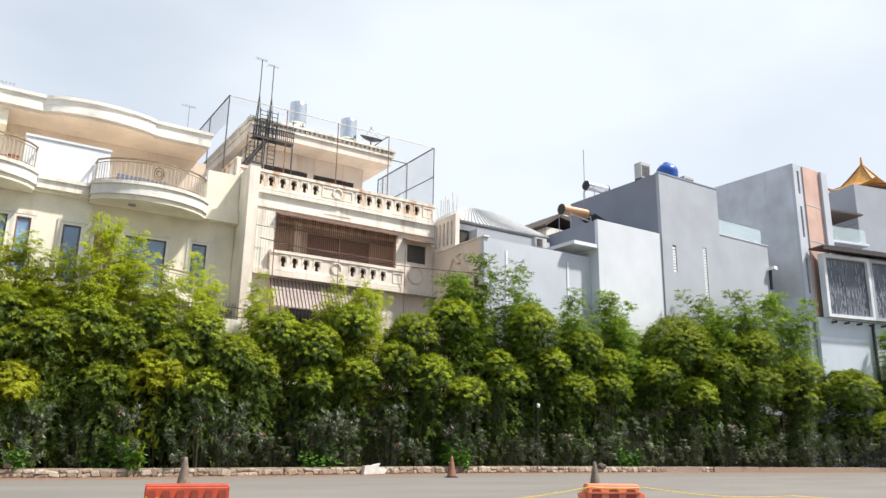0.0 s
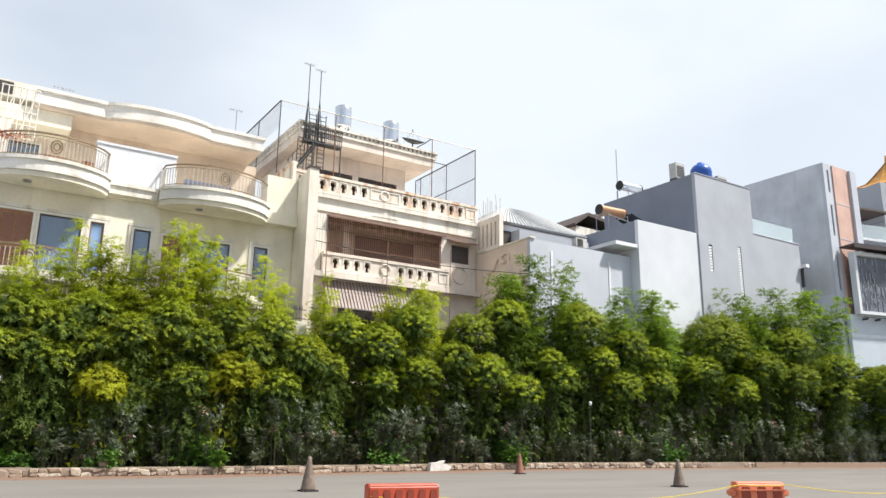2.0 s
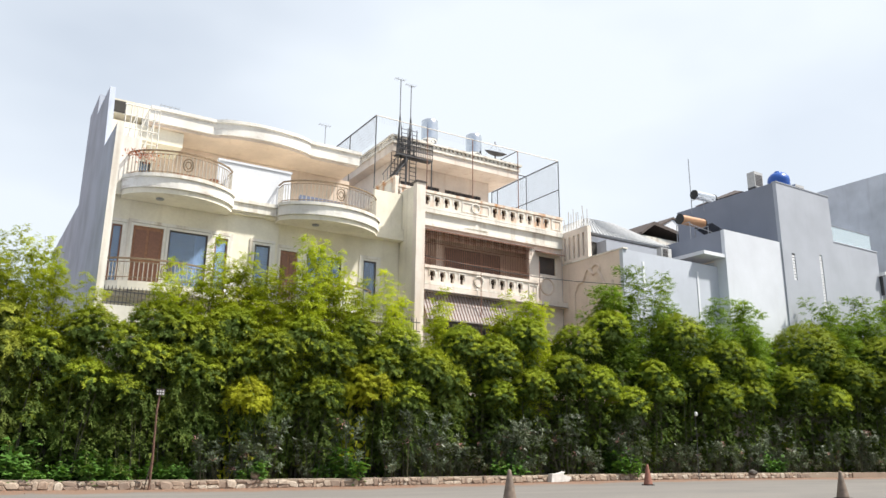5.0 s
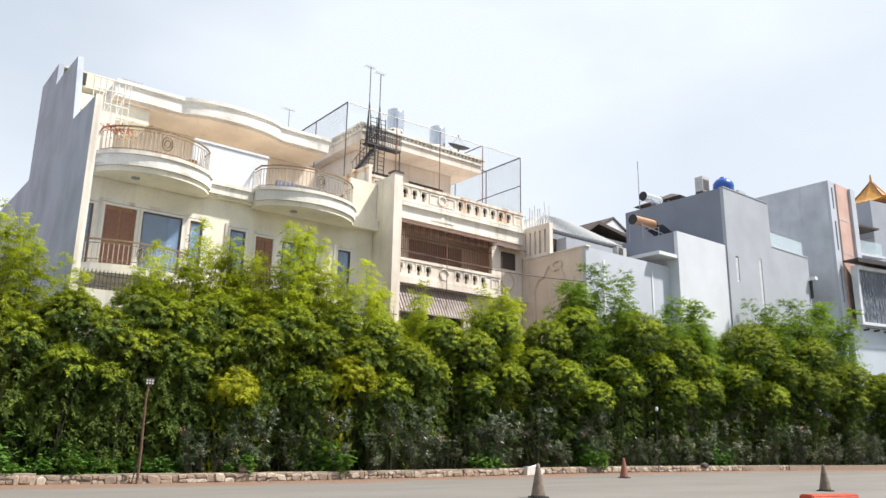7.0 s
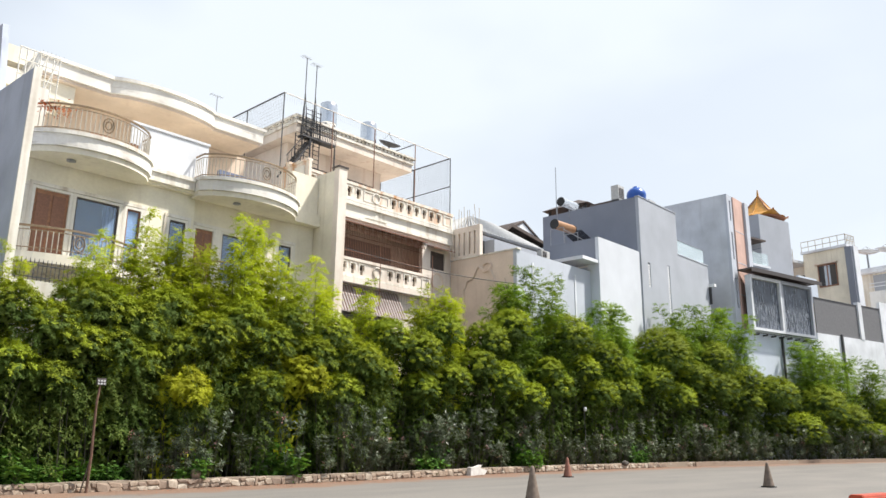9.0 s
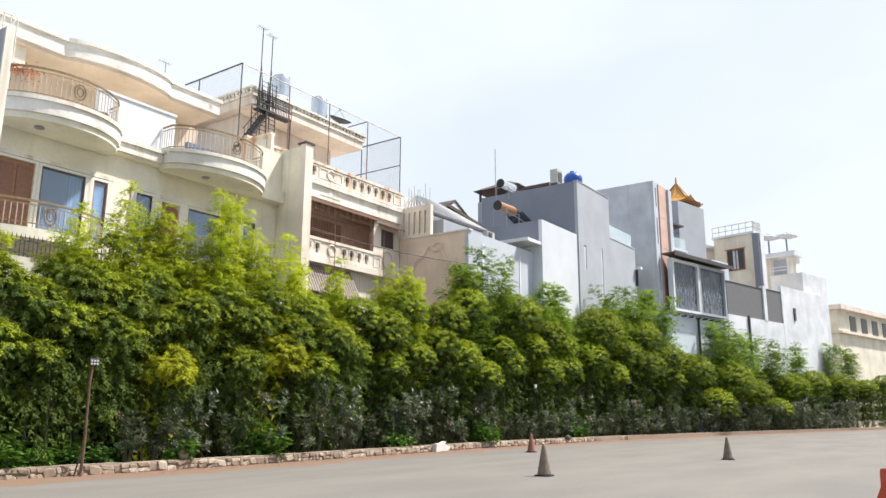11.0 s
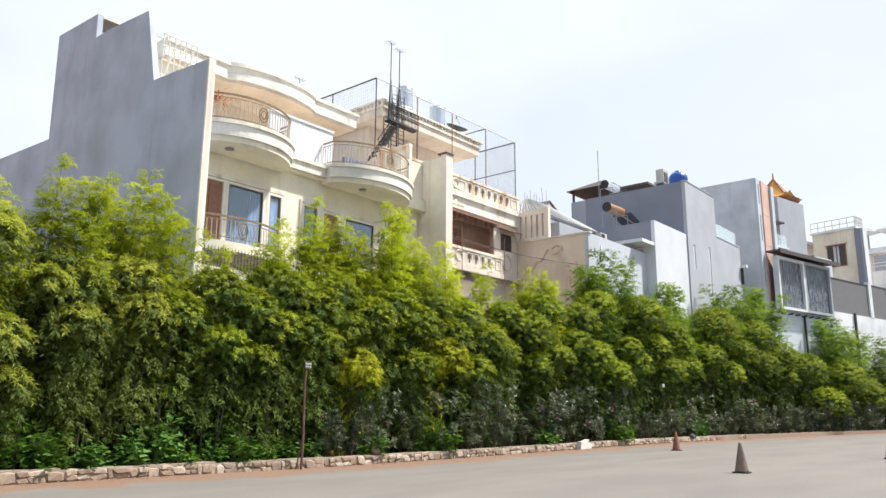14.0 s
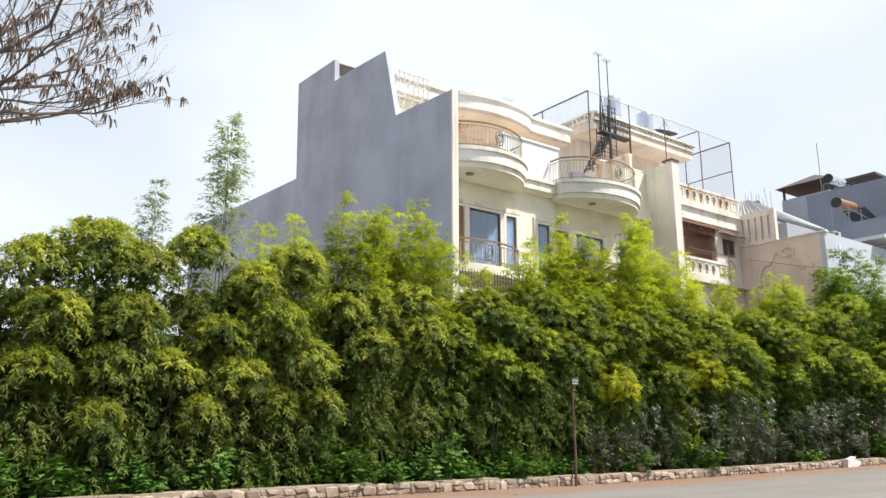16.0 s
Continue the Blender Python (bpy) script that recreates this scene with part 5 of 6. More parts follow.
for s, z in ((2.5, 23.6), (2.2, 23.7), (1.6, 24.1), (1.0, 24.8), (0.5, 25.5), (0.12, 26.1), (0.05, 26.9)):
    up = 0.35 if s > 2.3 else (0.12 if s > 2 else 0)
    cur = []
    for i in range(16):
        a = 2 * math.pi * i / 16 + math.pi / 4
        corner = max(0, math.cos(4 * (a - math.pi / 4))) ** 3
        r = s * (1 + 0.25 * corner)
        cur.append(bm.verts.new((75.0 + r * math.cos(a), 28.5 + r * math.sin(a), z + up * corner)))
    if prev:
        for i in range(16):
            bm.faces.new([prev[i], prev[(i + 1) % 16], cur[(i + 1) % 16], cur[i]])
    else:
        bm.faces.new(cur[::-1])
    prev = cur
bm.faces.new(prev)
part("roof", bm, GOLD_ROOF, pg)
for q in range(8):
    a0 = math.pi / 4 * q
    out_ = 1.25 if q % 2 else 1.0
    bm = bmesh.new()
    spine = [(2.45 * out_, 23.65 + (0.4 if q % 2 else 0)), (2.15 * out_, 23.76 + (0.14 if q % 2 else 0)), (1.6 * (1 + (out_ - 1) * 0.9), 24.14), (1.0 * out_, 24.84), (0.5 * out_, 25.54), (0.1, 26.14)]
    for (ra, za), (rb_, zb) in zip(spine, spine[1:]):
        tube(bm, (75.0 + ra * math.cos(a0), 28.5 + ra * math.sin(a0), za), (75.0 + rb_ * math.cos(a0), 28.5 + rb_ * math.sin(a0), zb), 0.07 if q % 2 else 0.04, 5)
    part("roof_rib", bm, TERRACOTTA if q % 2 else GOLD_ROOF, pg)
bm = bmesh.new()
lathe(bm, (75.0, 28.5, 23.42), [(2.3, 0), (2.45, 0.06), (2.45, 0.16), (2.3, 0.18)], 16)
part("eave_band", bm, TERRACOTTA, pg, "reddish brown eave band")
boxes("base", OFFWHITE, pg, (73.6, 76.4, 27.3, 29.8, 10, 23.41))
# slack cable along the fronts
bm = bmesh.new()
pts = [Vector((20.4, 31.6, 11.1)).lerp(Vector((32.4, 27.2, 10.0)), i / 16) - Vector((0, 0, 0.35 * math.sin(math.pi * i / 16))) for i in range(17)]
for a, b in zip(pts, pts[1:]):
    tube(bm, a, b, 0.022, 4)
tagged(part("overhead_cable", bm, CABLE), "slack black cable strung along the house fronts", "cable")


# ---- planting ----
def leaf_mesh(name, pos, way, length, width, material, seed, face=None):
    """One mesh of pointed leaves: three corners each, at pos, pointing along way; face: where their upper sides turn."""
    r = np.random.default_rng(seed)
    way = way / (np.linalg.norm(way, axis=1)[:, None] + 1e-9)
    turn = r.normal(size=way.shape)
    if face is not None:
        turn = face + 0.34 * turn
    side = np.cross(way, turn)
    side /= np.linalg.norm(side, axis=1)[:, None] + 1e-9
    near = pos + way * (length * 0.12)[:, None]
    v = np.stack([near + side * (width / 2)[:, None], pos + way * length[:, None], near - side * (width / 2)[:, None]], 1)
    k = len(pos)
    me = bpy.data.meshes.new(name)
    me.vertices.add(3 * k)
    me.vertices.foreach_set("co", v.astype(np.float32).ravel())
    me.loops.add(3 * k)
    me.loops.foreach_set("vertex_index", np.arange(3 * k, dtype=np.int32))
    me.polygons.add(k)
    me.polygons.foreach_set("loop_start", np.arange(0, 3 * k, 3, dtype=np.int32))
    me.update(calc_edges=True)
    me.materials.append(material)
    return me


def sprays(r, root, way, length, droop, per):
    """Leaves along drooping twigs: places, directions and faces, twig by twig."""
    n = len(root)
    pick = np.repeat(np.arange(n), per)
    k = n * per
    t = 0.12 + 0.88 * r.random(k)
    reach = length[pick] * t
    p = root[pick] + way[pick] * reach[:, None] + 0.028 * r.normal(size=(k, 3))
    p[:, 2] -= droop * reach * t
    run = way[pick].copy()
    run[:, 2] -= 2 * droop * t
    run /= np.linalg.norm(run, axis=1)[:, None] + 1e-9
    side = np.cross(run, np.array((0, 0, 1.0)) + 0.3 * r.normal(size=(k, 3)))
    side /= np.linalg.norm(side, axis=1)[:, None] + 1e-9
    hand_ = np.where(r.random(k) < 0.5, -1.0, 1.0)
    go = 0.8 * run + side * (0.7 * hand_)[:, None] + 0.2 * r.normal(size=(k, 3))
    go[:, 2] -= 0.2
    face = np.cross(side, run)
    face *= np.where(face[:, 2:3] < 0, -1.0, 1.0)
    return p, go, face + 0.2 * way[pick]


def unit(v):
    return v / (np.linalg.norm(v, axis=1)[:, None] + 1e-9)


def head(r, c, rad, dens, droop, cap, tight):
    """A rounded head of sprays that spring from its heart; lighter leaves paint a sunlit top, darker ones hang below.
    """
    n = int((150 + 90 * tight) * dens * rad ** 1.8) + 14
    u = unit(r.normal(size=(n, 3)))
    u[:, 2] = np.where(u[:, 2] < -0.35, -u[:, 2], u[:, 2])
    root = np.array(c) + u * (rad * r.uniform(0.5 + 0.25 * tight, 0.72 + 0.18 * tight, (n, 1)))
    way = unit(u + np.array((0, 0, 0.3)) + 0.25 * r.normal(size=(n, 3)))
    length = (0.16 + 0.3 * rad) * (1 - 0.4 * tight) * r.uniform(0.75, 1.2, n)
    # share of lighter leaves rises towards the top, painting it sunlit
    lit_top = r.random(n) < np.clip(0.42 + 0.95 * u[:, 2], 0.05, 0.97) * cap
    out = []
    for m in (~lit_top, lit_top):
        p, go, face = sprays(r, root[m], way[m], length[m], droop, 26)
        shell = unit(p - np.array(c))
        # leaves lie over one another like scales round the head
        out.append((p, go - shell * ((0.15 + 0.55 * tight) * np.sum(go * shell, axis=1))[:, None], (0.35 + 0.95 * tight) * shell + (0.9 - 0.45 * tight) * face))
    return out


def column(r, rad, z0, z1, dens, droop):
    """Leafy twigs on the culms below a head, most of them towards the light in front."""
    n = max(4, int(13 * dens * rad * max(0.3, z1 - z0)))
    ang = r.uniform(0, 2 * math.pi, n)
    out = np.stack([np.cos(ang), np.sin(ang) - 0.35, r.uniform(-0.1, 0.5, n)], 1)
    root = np.stack([rad * 0.5 * np.cos(ang) * r.random(n), rad * 0.5 * np.sin(ang) * r.random(n), r.uniform(z0, z1, n)], 1)
    return sprays(r, root, unit(out), r.uniform(0.35, 0.7, n), droop + 0.2, 22)


def heart(r, c, rad, k):
    """Broad leaves added deep inside to block light and the view through."""
    u = unit(r.normal(size=(k, 3)))
    p = np.array(c) + u * (0.62 * np.array(rad) * r.random((k, 1)) ** 0.4)
    return p, np.cross(u, r.normal(size=(k, 3))) - np.array((0, 0, 0.3)), u


def plant(name, foliage, stems, label, category, stem_mat=None):
    e = thing(name, (0, 0, 0), label, category)
    f = new("foliage", foliage)
    f.parent = e
    if stems is not None:
        st_ = part("stem", stems, stem_mat or CULM, e, world_coords=False)
        st_["kind"] = "stuff"
    return e


def grown(name, bits, inner, r, material, seed, lo, hi, thin=0.03):
    """Joins foliage bits into one leaf mesh; inner leaves are broader."""
    p, w, u = (np.concatenate([q[i] for q in bits + inner]) for i in range(3))
    k = sum(len(q[0]) for q in bits)
    m = len(p) - k
    size = np.concatenate([r.uniform(lo, hi, k), r.uniform(0.22, 0.36, m)])
    wide = np.concatenate([r.uniform(thin, thin * 1.5, k), r.uniform(0.1, 0.17, m)])
    return leaf_mesh(name, p, w, size, wide, material, seed, u)


def culms(r, bm, foot, top, k):
    for i in range(k):
        a = Vector((r.uniform(-foot, foot), r.uniform(-0.1, 0.5), 0))
        b = Vector((a.x * 0.6 + r.uniform(-0.4, 0.4), a.y + r.uniform(-0.4, 0.2), top * r.uniform(0.8, 1.0)))
        mid = a.lerp(b, 0.55) + Vector((a.x * 0.15, 0.12, 0.1))
        tube(bm, a, mid, 0.02, 5, 0.016)
        tube(bm, mid, b, 0.016, 5, 0.008)


def bamboo_clump(seed, heads, base_leaf, young, droop, cap, dens, label, long=1.0, skirt=True, tight=0.0):
    """heads: (x, y, z, radius) over the clump's foot; leafy down to the ground below each. young: lighter leaf that
    paints sunlight on the tops.
    """
    r = np.random.default_rng(seed)
    # fresh gathers the lighter leaves that paint the sunlit tops
    old, fresh, inner, bm = [], [], [], bmesh.new()
    for x, y, z, rad in heads:
        o, f = head(r, (x, y, z), rad, dens, droop, cap, tight)
        old.append(o)
        fresh.append(f)
        low = 0.5 if z < 3 else z - 2.6
        if skirt and z - rad * 0.5 > low + 0.3:
            p, w, u = column(r, rad, low, z - rad * 0.4, dens * (2.0 - tight), droop)
            old.append((p + np.array((x, y, 0)), w, u))
        inner.append(heart(r, (x, y, z), rad, int(210 * rad ** 2)))
    culms(r, bm, 0.5, heads[0][2], 3)
    top = heads[0][2]
    k = int(240 * top / 6)
    # more hidden broad leaves, added so the lower gaps stay dark
    inner.append((np.stack([r.uniform(-0.8, 0.8, k), r.uniform(0.0, 0.7, k), top * 0.9 * r.random(k)], 1), r.normal(size=(k, 3)) - np.array((0, 0, 0.4)), r.normal(size=(k, 3))))
    e = plant("bamboo_clump", grown("foliage", old, inner, r, base_leaf, seed, 0.11 * long, 0.19 * long), bm, label, "bamboo")
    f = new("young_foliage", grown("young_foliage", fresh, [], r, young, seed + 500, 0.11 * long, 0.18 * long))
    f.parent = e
    f["label"] = "yellow-green top leaves, sunlight put into their colour"
    return e


def bamboo_plume(seed, tall, material=None, n_culm=9, n_twig=78, low=0.36, wide=0.7, per=20, spread=0.75, grow=1.0):
    """Feathery bamboo: nodding culms with short leafy side twigs."""
    r = np.random.default_rng(seed)
    bits, bm = [], bmesh.new()
    for i in range(n_culm):
        h = tall * r.uniform(0.82, 1.05)
        base, lean = np.array((r.uniform(-spread, spread), r.uniform(-0.25, 0.3), 0.0)), np.array((r.uniform(-wide, wide), r.uniform(-0.5 * wide, 0.3)))

        def at(t):
            nod = np.clip(t - 0.6, 0, None) ** 2
            return np.stack([base[0] + lean[0] * (t ** 2 + 1.6 * nod), base[1] + lean[1] * (t ** 2 + 1.6 * nod), h * (t - 0.3 * nod)], 1)

        t = low + (1 - low) * r.random(n_twig) ** 0.9
        ang = r.uniform(0, 2 * math.pi, n_twig)
        way = unit(np.stack([np.cos(ang), np.sin(ang), r.uniform(0.1, 0.9, n_twig)], 1))
        taper = np.clip(1.12 - t, 0.05, 0.5) / 0.5
        bits.append(sprays(r, at(t), way, grow * (0.15 + 0.68 * taper) * r.uniform(0.7, 1.15, n_twig), 0.35, per))
        line = at(np.linspace(0, 1, 9))
        for s in range(8):
            tube(bm, line[s], line[s + 1], 0.014 * (1.1 - s / 8), 5, 0.014 * (1.0 - s / 8) + 0.003)
    me = grown("foliage", bits, [], r, material or LEAF_PLUME, seed, 0.1 * grow, 0.18 * grow, 0.026 * grow)
    return plant("feathery_bamboo", me, bm, "tall feathery light green bamboo with nodding tips", "bamboo")


def oleander(seed, tall):
    """Upright stems that carry whorls of stiff narrow leaves."""
    r = np.random.default_rng(seed)
    ps, ws, bm = [], [], bmesh.new()
    for i in range(15):
        top = np.array((r.uniform(-1.0, 1.0), r.uniform(-0.5, 0.4), tall * r.uniform(0.3, 1.0)))
        foot = np.array((top[0] * 0.35, top[1] * 0.35, 0))
        tube(bm, foot, top, 0.012, 4, 0.006)
        for j, k in enumerate((24, 16, 11)):
            c = foot + (top - foot) * (1 - (0.07 + 0.03 * r.random()) * j)
            ang = r.uniform(0, 2 * math.pi, k)
            ws.append(np.stack([np.cos(ang), np.sin(ang), (0.7, 0.2, -0.3)[j] + 0.45 * r.normal(size=k)], 1))
            ps.append(c + 0.045 * r.normal(size=(k, 3)))
    p, w = np.concatenate(ps), np.concatenate(ws)
    up = np.tile((0.0, -0.3, 1.0), (len(p), 1))
    me = leaf_mesh("foliage", p, w, r.uniform(0.17, 0.28, len(p)), r.uniform(0.042, 0.06, len(p)), LEAF_OLEANDER, seed, up)
    e = plant("oleander_shrub", me, bm, "grey-green oleander shrub with whorls of narrow leaves", "shrub", CULM)
    k = 18
    c = p[r.integers(0, len(p), 2)]
    fp = np.repeat(c, k, 0) + r.normal(size=(2 * k, 3)) * 0.07 + np.array((0, -0.12, 0.05))
    fl = new("blossom", leaf_mesh("blossom", fp, r.normal(size=fp.shape), np.full(len(fp), 0.05), np.full(len(fp), 0.045), PETAL, seed))
    fl.parent = e
    fl["label"] = "small pale pink blossoms"
    return e


def weed(seed, tall):
    """Soft stems with broad leaves held flat to the light."""
    r = np.random.default_rng(seed)
    ps, ws, bm = [], [], bmesh.new()
    for i in range(20):
        top = np.array((r.uniform(-0.8, 0.8), r.uniform(-0.5, 0.4), tall * r.uniform(0.35, 1.0)))
        foot = top * np.array((0.6, 0.6, 0))
        tube(bm, foot, top, 0.012, 4, 0.006)
        k = 40
        t = 0.3 + 0.7 * r.random(k)
        ps.append(foot * (1 - t)[:, None] + top * t[:, None] + r.normal(size=(k, 3)) * 0.1)
        w = r.normal(size=(k, 3))
        w[:, 2] = -0.3 + 0.3 * r.random(k)
        ws.append(w)
    p, w = np.concatenate(ps), np.concatenate(ws)
    up = np.tile((0.1, -0.45, 1.0), (len(p), 1))
    me = leaf_mesh("foliage", p, w, r.uniform(0.13, 0.26, len(p)), r.uniform(0.11, 0.19, len(p)), LEAF_WEED, seed, up)
    return plant("broadleaf_weed", me, bm, "bright green broad-leaved weed at the verge", "weed")


def scatter(kinds, rows, group):
    """Copies of the kinds, in turn, at rows of x, y, height factor, turn; the first models stand as the first copies."""
    used = set()
    for i, (x, y, s, turn) in enumerate(rows):
        k = kinds[i % len(kinds)]
        m = pose(x, y + bend(x), gk(x) - 0.02, 0, 0, turn)
        if k.name in used:
            e = copy_thing(k, m)
        else:
            e = k
            e.matrix_basis = m
            used.add(k.name)
        e.scale = (max(0.85, s), max(0.85, s), s)
        e["group"] = group


rng = random.Random(11)
# hedge height along the street
PROFILE = [(-40, 6.0), (-8, 6.0), (-5, 6.1), (-2, 6.3), (1, 6.4), (3.6, 6.5), (5, 6.3), (7.3, 6.2), (8.5, 6.5), (10, 6.6), (12, 6.8), (15, 7.0), (17, 7.3), (19, 7.2), (23, 7.3), (28, 8.1), (31, 8.2), (33, 7.8), (38, 7.5), (44, 6.9), (48, 8.2), (50, 8.6), (52, 8.0), (55, 7.0), (58, 7.6), (62, 8.2), (70, 7.8), (80, 6.8), (100, 6.6), (140, 6.6)]


def hedge_top(x):
    return float(np.interp(x, [p[0] for p in PROFILE], [p[1] for p in PROFILE]))


MOP = "dense dark green bamboo clump with a rounded drooping head"
LEAFY = "leafy mid-green bamboo clump with tops coloured sunlit yellow-green"
DRAPED = "shaggy olive bamboo clump hanging in long drapes"


# young is the lighter top colour that stands for sunlight
def filler(seed, base_leaf, young, droop, label):
    r = random.Random(seed)
    return bamboo_clump(seed, [(r.uniform(-0.3, 0.3), 0.1, 6.1, 1.1), (r.uniform(-0.9, 0.9), -0.2, 4.6, 0.95), (r.uniform(-0.9, 0.9), -0.3, 3.0, 0.85), (r.uniform(-0.9, 0.9), -0.3, 1.7, 0.7)], base_leaf, young, droop, 0.3, 0.75, label)


def back_row(x, end, step, kinds, y=26.0, drop=0.8):
    rows = []
    while x < end:
        rows.append((x, y + rng.uniform(-0.15, 0.1), (hedge_top(x) - drop) / 7.2 * rng.uniform(0.86, 1.0), rng.choice((-14, 0, 12, 9, -8))))
        x += step
    scatter(kinds, rows, "bamboo hedge")


back_row(-26.0, 2.6, 1.7, [filler(21 + i, LEAF_SHAGGY, LEAF_OLIVE, 0.7, DRAPED) for i in range(4)])
back_row(-27.0, 3.2, 1.3, [filler(26 + i, LEAF_SHAGGY, LEAF_OLIVE, 0.7, DRAPED) for i in range(3)], 27.6, 0.2)
back_row(3.0, 19.0, 1.7, [filler(31 + i, LEAF_MID, LEAF_LIT_TOP, 0.5, LEAFY) for i in range(4)])
back_row(19.8, 60.0, 1.8, [filler(41 + i, LEAF_BAMBOO, LEAF_LIT_CROWN, 0.4, MOP) for i in range(4)])
back_row(61.0, 125.0, 2.4, [filler(51 + i, LEAF_BAMBOO, LEAF_LIT_CROWN, 0.4, MOP) for i in range(2)])


def front_clumps(rows, seed, base_leaf, young, droop, cap, dens, label, long=1.0, tight=0.0):
    """Clumps of one head each: x, distance from the street's line, height of the head, radius."""
    for i, (x, y, z, rad) in enumerate(rows):
        e = bamboo_clump(seed + i, [(0, 0, z - gk(x), rad)], base_leaf, young, droop, cap, dens, label, long, True, tight)
        e.matrix_basis = pose(x, y - 0.25 + bend(x), gk(x) - 0.02)
        e["group"] = "bamboo hedge"


MOPS_NEAR = [(28.0, 25.5, 6.7, 1.18), (32.6, 25.1, 6.6, 1.49), (30.3, 24.8, 4.7, 0.79), (24.6, 24.8, 4.5, 0.94), (26.4, 24.8, 3.9, 1.12), (28.4, 24.7, 3.1, 1.03), (30.8, 24.7, 3.9, 0.96), (36.0, 25.0, 5.8, 1.23), (38.1, 24.9, 5.3, 0.82), (35.1, 24.7, 3.6, 1.14), (41.6, 24.7, 4.8, 1.21), (43.7, 25.3, 6.5, 2.11), (37.9, 24.8, 3.9, 1.12), (46.9, 24.9, 5.2, 1.39), (49.5, 24.8, 4.7, 1.20), (53.6, 24.8, 5.2, 1.62), (50.3, 25.4, 6.6, 1.74), (20.7, 25.0, 4.8, 1.18), (22.6, 25.3, 5.9, 1.08), (19.2, 25.2, 5.3, 0.97), (22.7, 24.8, 3.7, 0.95), (20.6, 24.7, 3.2, 0.87), (33.6, 24.8, 4.9, 1.01), (44.5, 24.7, 3.8, 1.14), (25.8, 25.3, 5.8, 1.14)]
MOPS_FAR = [(49.7, 24.9, 4.6, 1.61), (53.2, 24.8, 4.0, 1.50), (59.0, 25.1, 4.5, 1.81), (64.8, 24.9, 3.8, 2.12), (68.6, 24.8, 2.8, 1.78), (73.0, 24.7, 1.6, 1.30), (77.0, 25.0, 3.5, 1.82), (82.2, 25.1, 4.2, 1.67), (89.4, 25.0, 4.1, 1.64), (96.1, 25.0, 3.9, 1.47), (61.6, 24.7, 1.8, 1.74), (102.6, 25.2, 4.7, 1.40)]
LEAFY_ROW = [(6.7, 25.3, 5.1, 1.01), (8.2, 25.1, 4.7, 0.95), (6.5, 24.8, 3.8, 0.86), (8.1, 24.8, 3.5, 0.89), (12.0, 25.2, 5.1, 1.07), (10.7, 24.9, 4.6, 0.87), (13.2, 25.0, 4.6, 0.87), (16.1, 25.2, 5.1, 1.01), (15.1, 24.9, 4.2, 0.94), (17.3, 24.9, 4.2, 1.06), (14.2, 25.3, 5.4, 0.90), (9.2, 25.3, 5.3, 0.94), (12.7, 24.7, 3.0, 0.80), (16.3, 24.7, 3.0, 0.85), (18.3, 24.8, 3.8, 0.84), (9.5, 24.8, 4.1, 0.72), (4.6, 25.2, 4.8, 0.90), (5.7, 25.0, 4.3, 0.92), (7.4, 25.2, 5.0, 0.86), (7.5, 24.8, 3.9, 0.73), (4.6, 24.7, 3.2, 0.74), (3.2, 24.9, 4.0, 0.79), (5.8, 24.6, 2.9, 0.59)]
DRAPED_ROW = [(-7.5, 25.4, 4.9, 0.76), (-6.3, 25.5, 5.3, 1.06), (-5.3, 25.2, 5.0, 0.78), (-4.0, 25.5, 5.7, 0.73), (-7.1, 25.0, 3.8, 0.72), (-5.6, 24.8, 3.8, 0.75), (-2.7, 25.2, 4.8, 0.85), (-1.5, 25.3, 5.5, 0.83), (-2.2, 24.9, 3.9, 0.87), (-3.6, 24.9, 3.5, 0.72), (-6.0, 24.7, 2.8, 0.58), (-4.7, 24.7, 2.7, 0.63), (-3.1, 24.7, 2.6, 0.72), (-1.3, 24.8, 3.1, 0.69), (-7.4, 24.7, 2.6, 0.67), (0.6, 25.2, 4.5, 0.87), (0.5, 24.8, 3.5, 0.73), (2.2, 24.9, 3.9, 0.87), (2.1, 25.3, 4.9, 0.82), (-0.2, 25.0, 4.4, 0.66), (-4.0, 24.5, 1.8, 0.51), (-6.2, 24.5, 1.7, 0.51), (-2.2, 24.6, 2.0, 0.52), (-1.0, 24.6, 2.0, 0.51)]
front_clumps(MOPS_NEAR, 1000, LEAF_BAMBOO, LEAF_LIT_CROWN, 0.4, 1.0, 1.1, MOP, 0.85, 1.0)
front_clumps(MOPS_FAR, 1100, LEAF_BAMBOO, LEAF_LIT_CROWN, 0.4, 1.0, 0.7, MOP, 1.3, 1.0)
front_clumps(LEAFY_ROW, 1200, LEAF_MID, LEAF_LIT_TOP, 0.5, 0.95, 1.6, LEAFY, 0.75, 0.3)
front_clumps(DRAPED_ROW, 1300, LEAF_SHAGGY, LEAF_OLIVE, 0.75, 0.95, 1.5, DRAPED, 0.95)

mix = random.Random(61)
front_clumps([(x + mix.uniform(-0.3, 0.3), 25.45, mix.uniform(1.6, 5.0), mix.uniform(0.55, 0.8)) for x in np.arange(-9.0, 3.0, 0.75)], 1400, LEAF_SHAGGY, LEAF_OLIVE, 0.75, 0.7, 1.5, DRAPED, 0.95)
front_clumps([(x + mix.uniform(-0.3, 0.3), 25.45, mix.uniform(1.6, 4.8), mix.uniform(0.55, 0.8)) for x in np.arange(3.4, 19.0, 0.95)], 1500, LEAF_MID, LEAF_LIT_TOP, 0.6, 0.8, 1.5, LEAFY, 0.75)

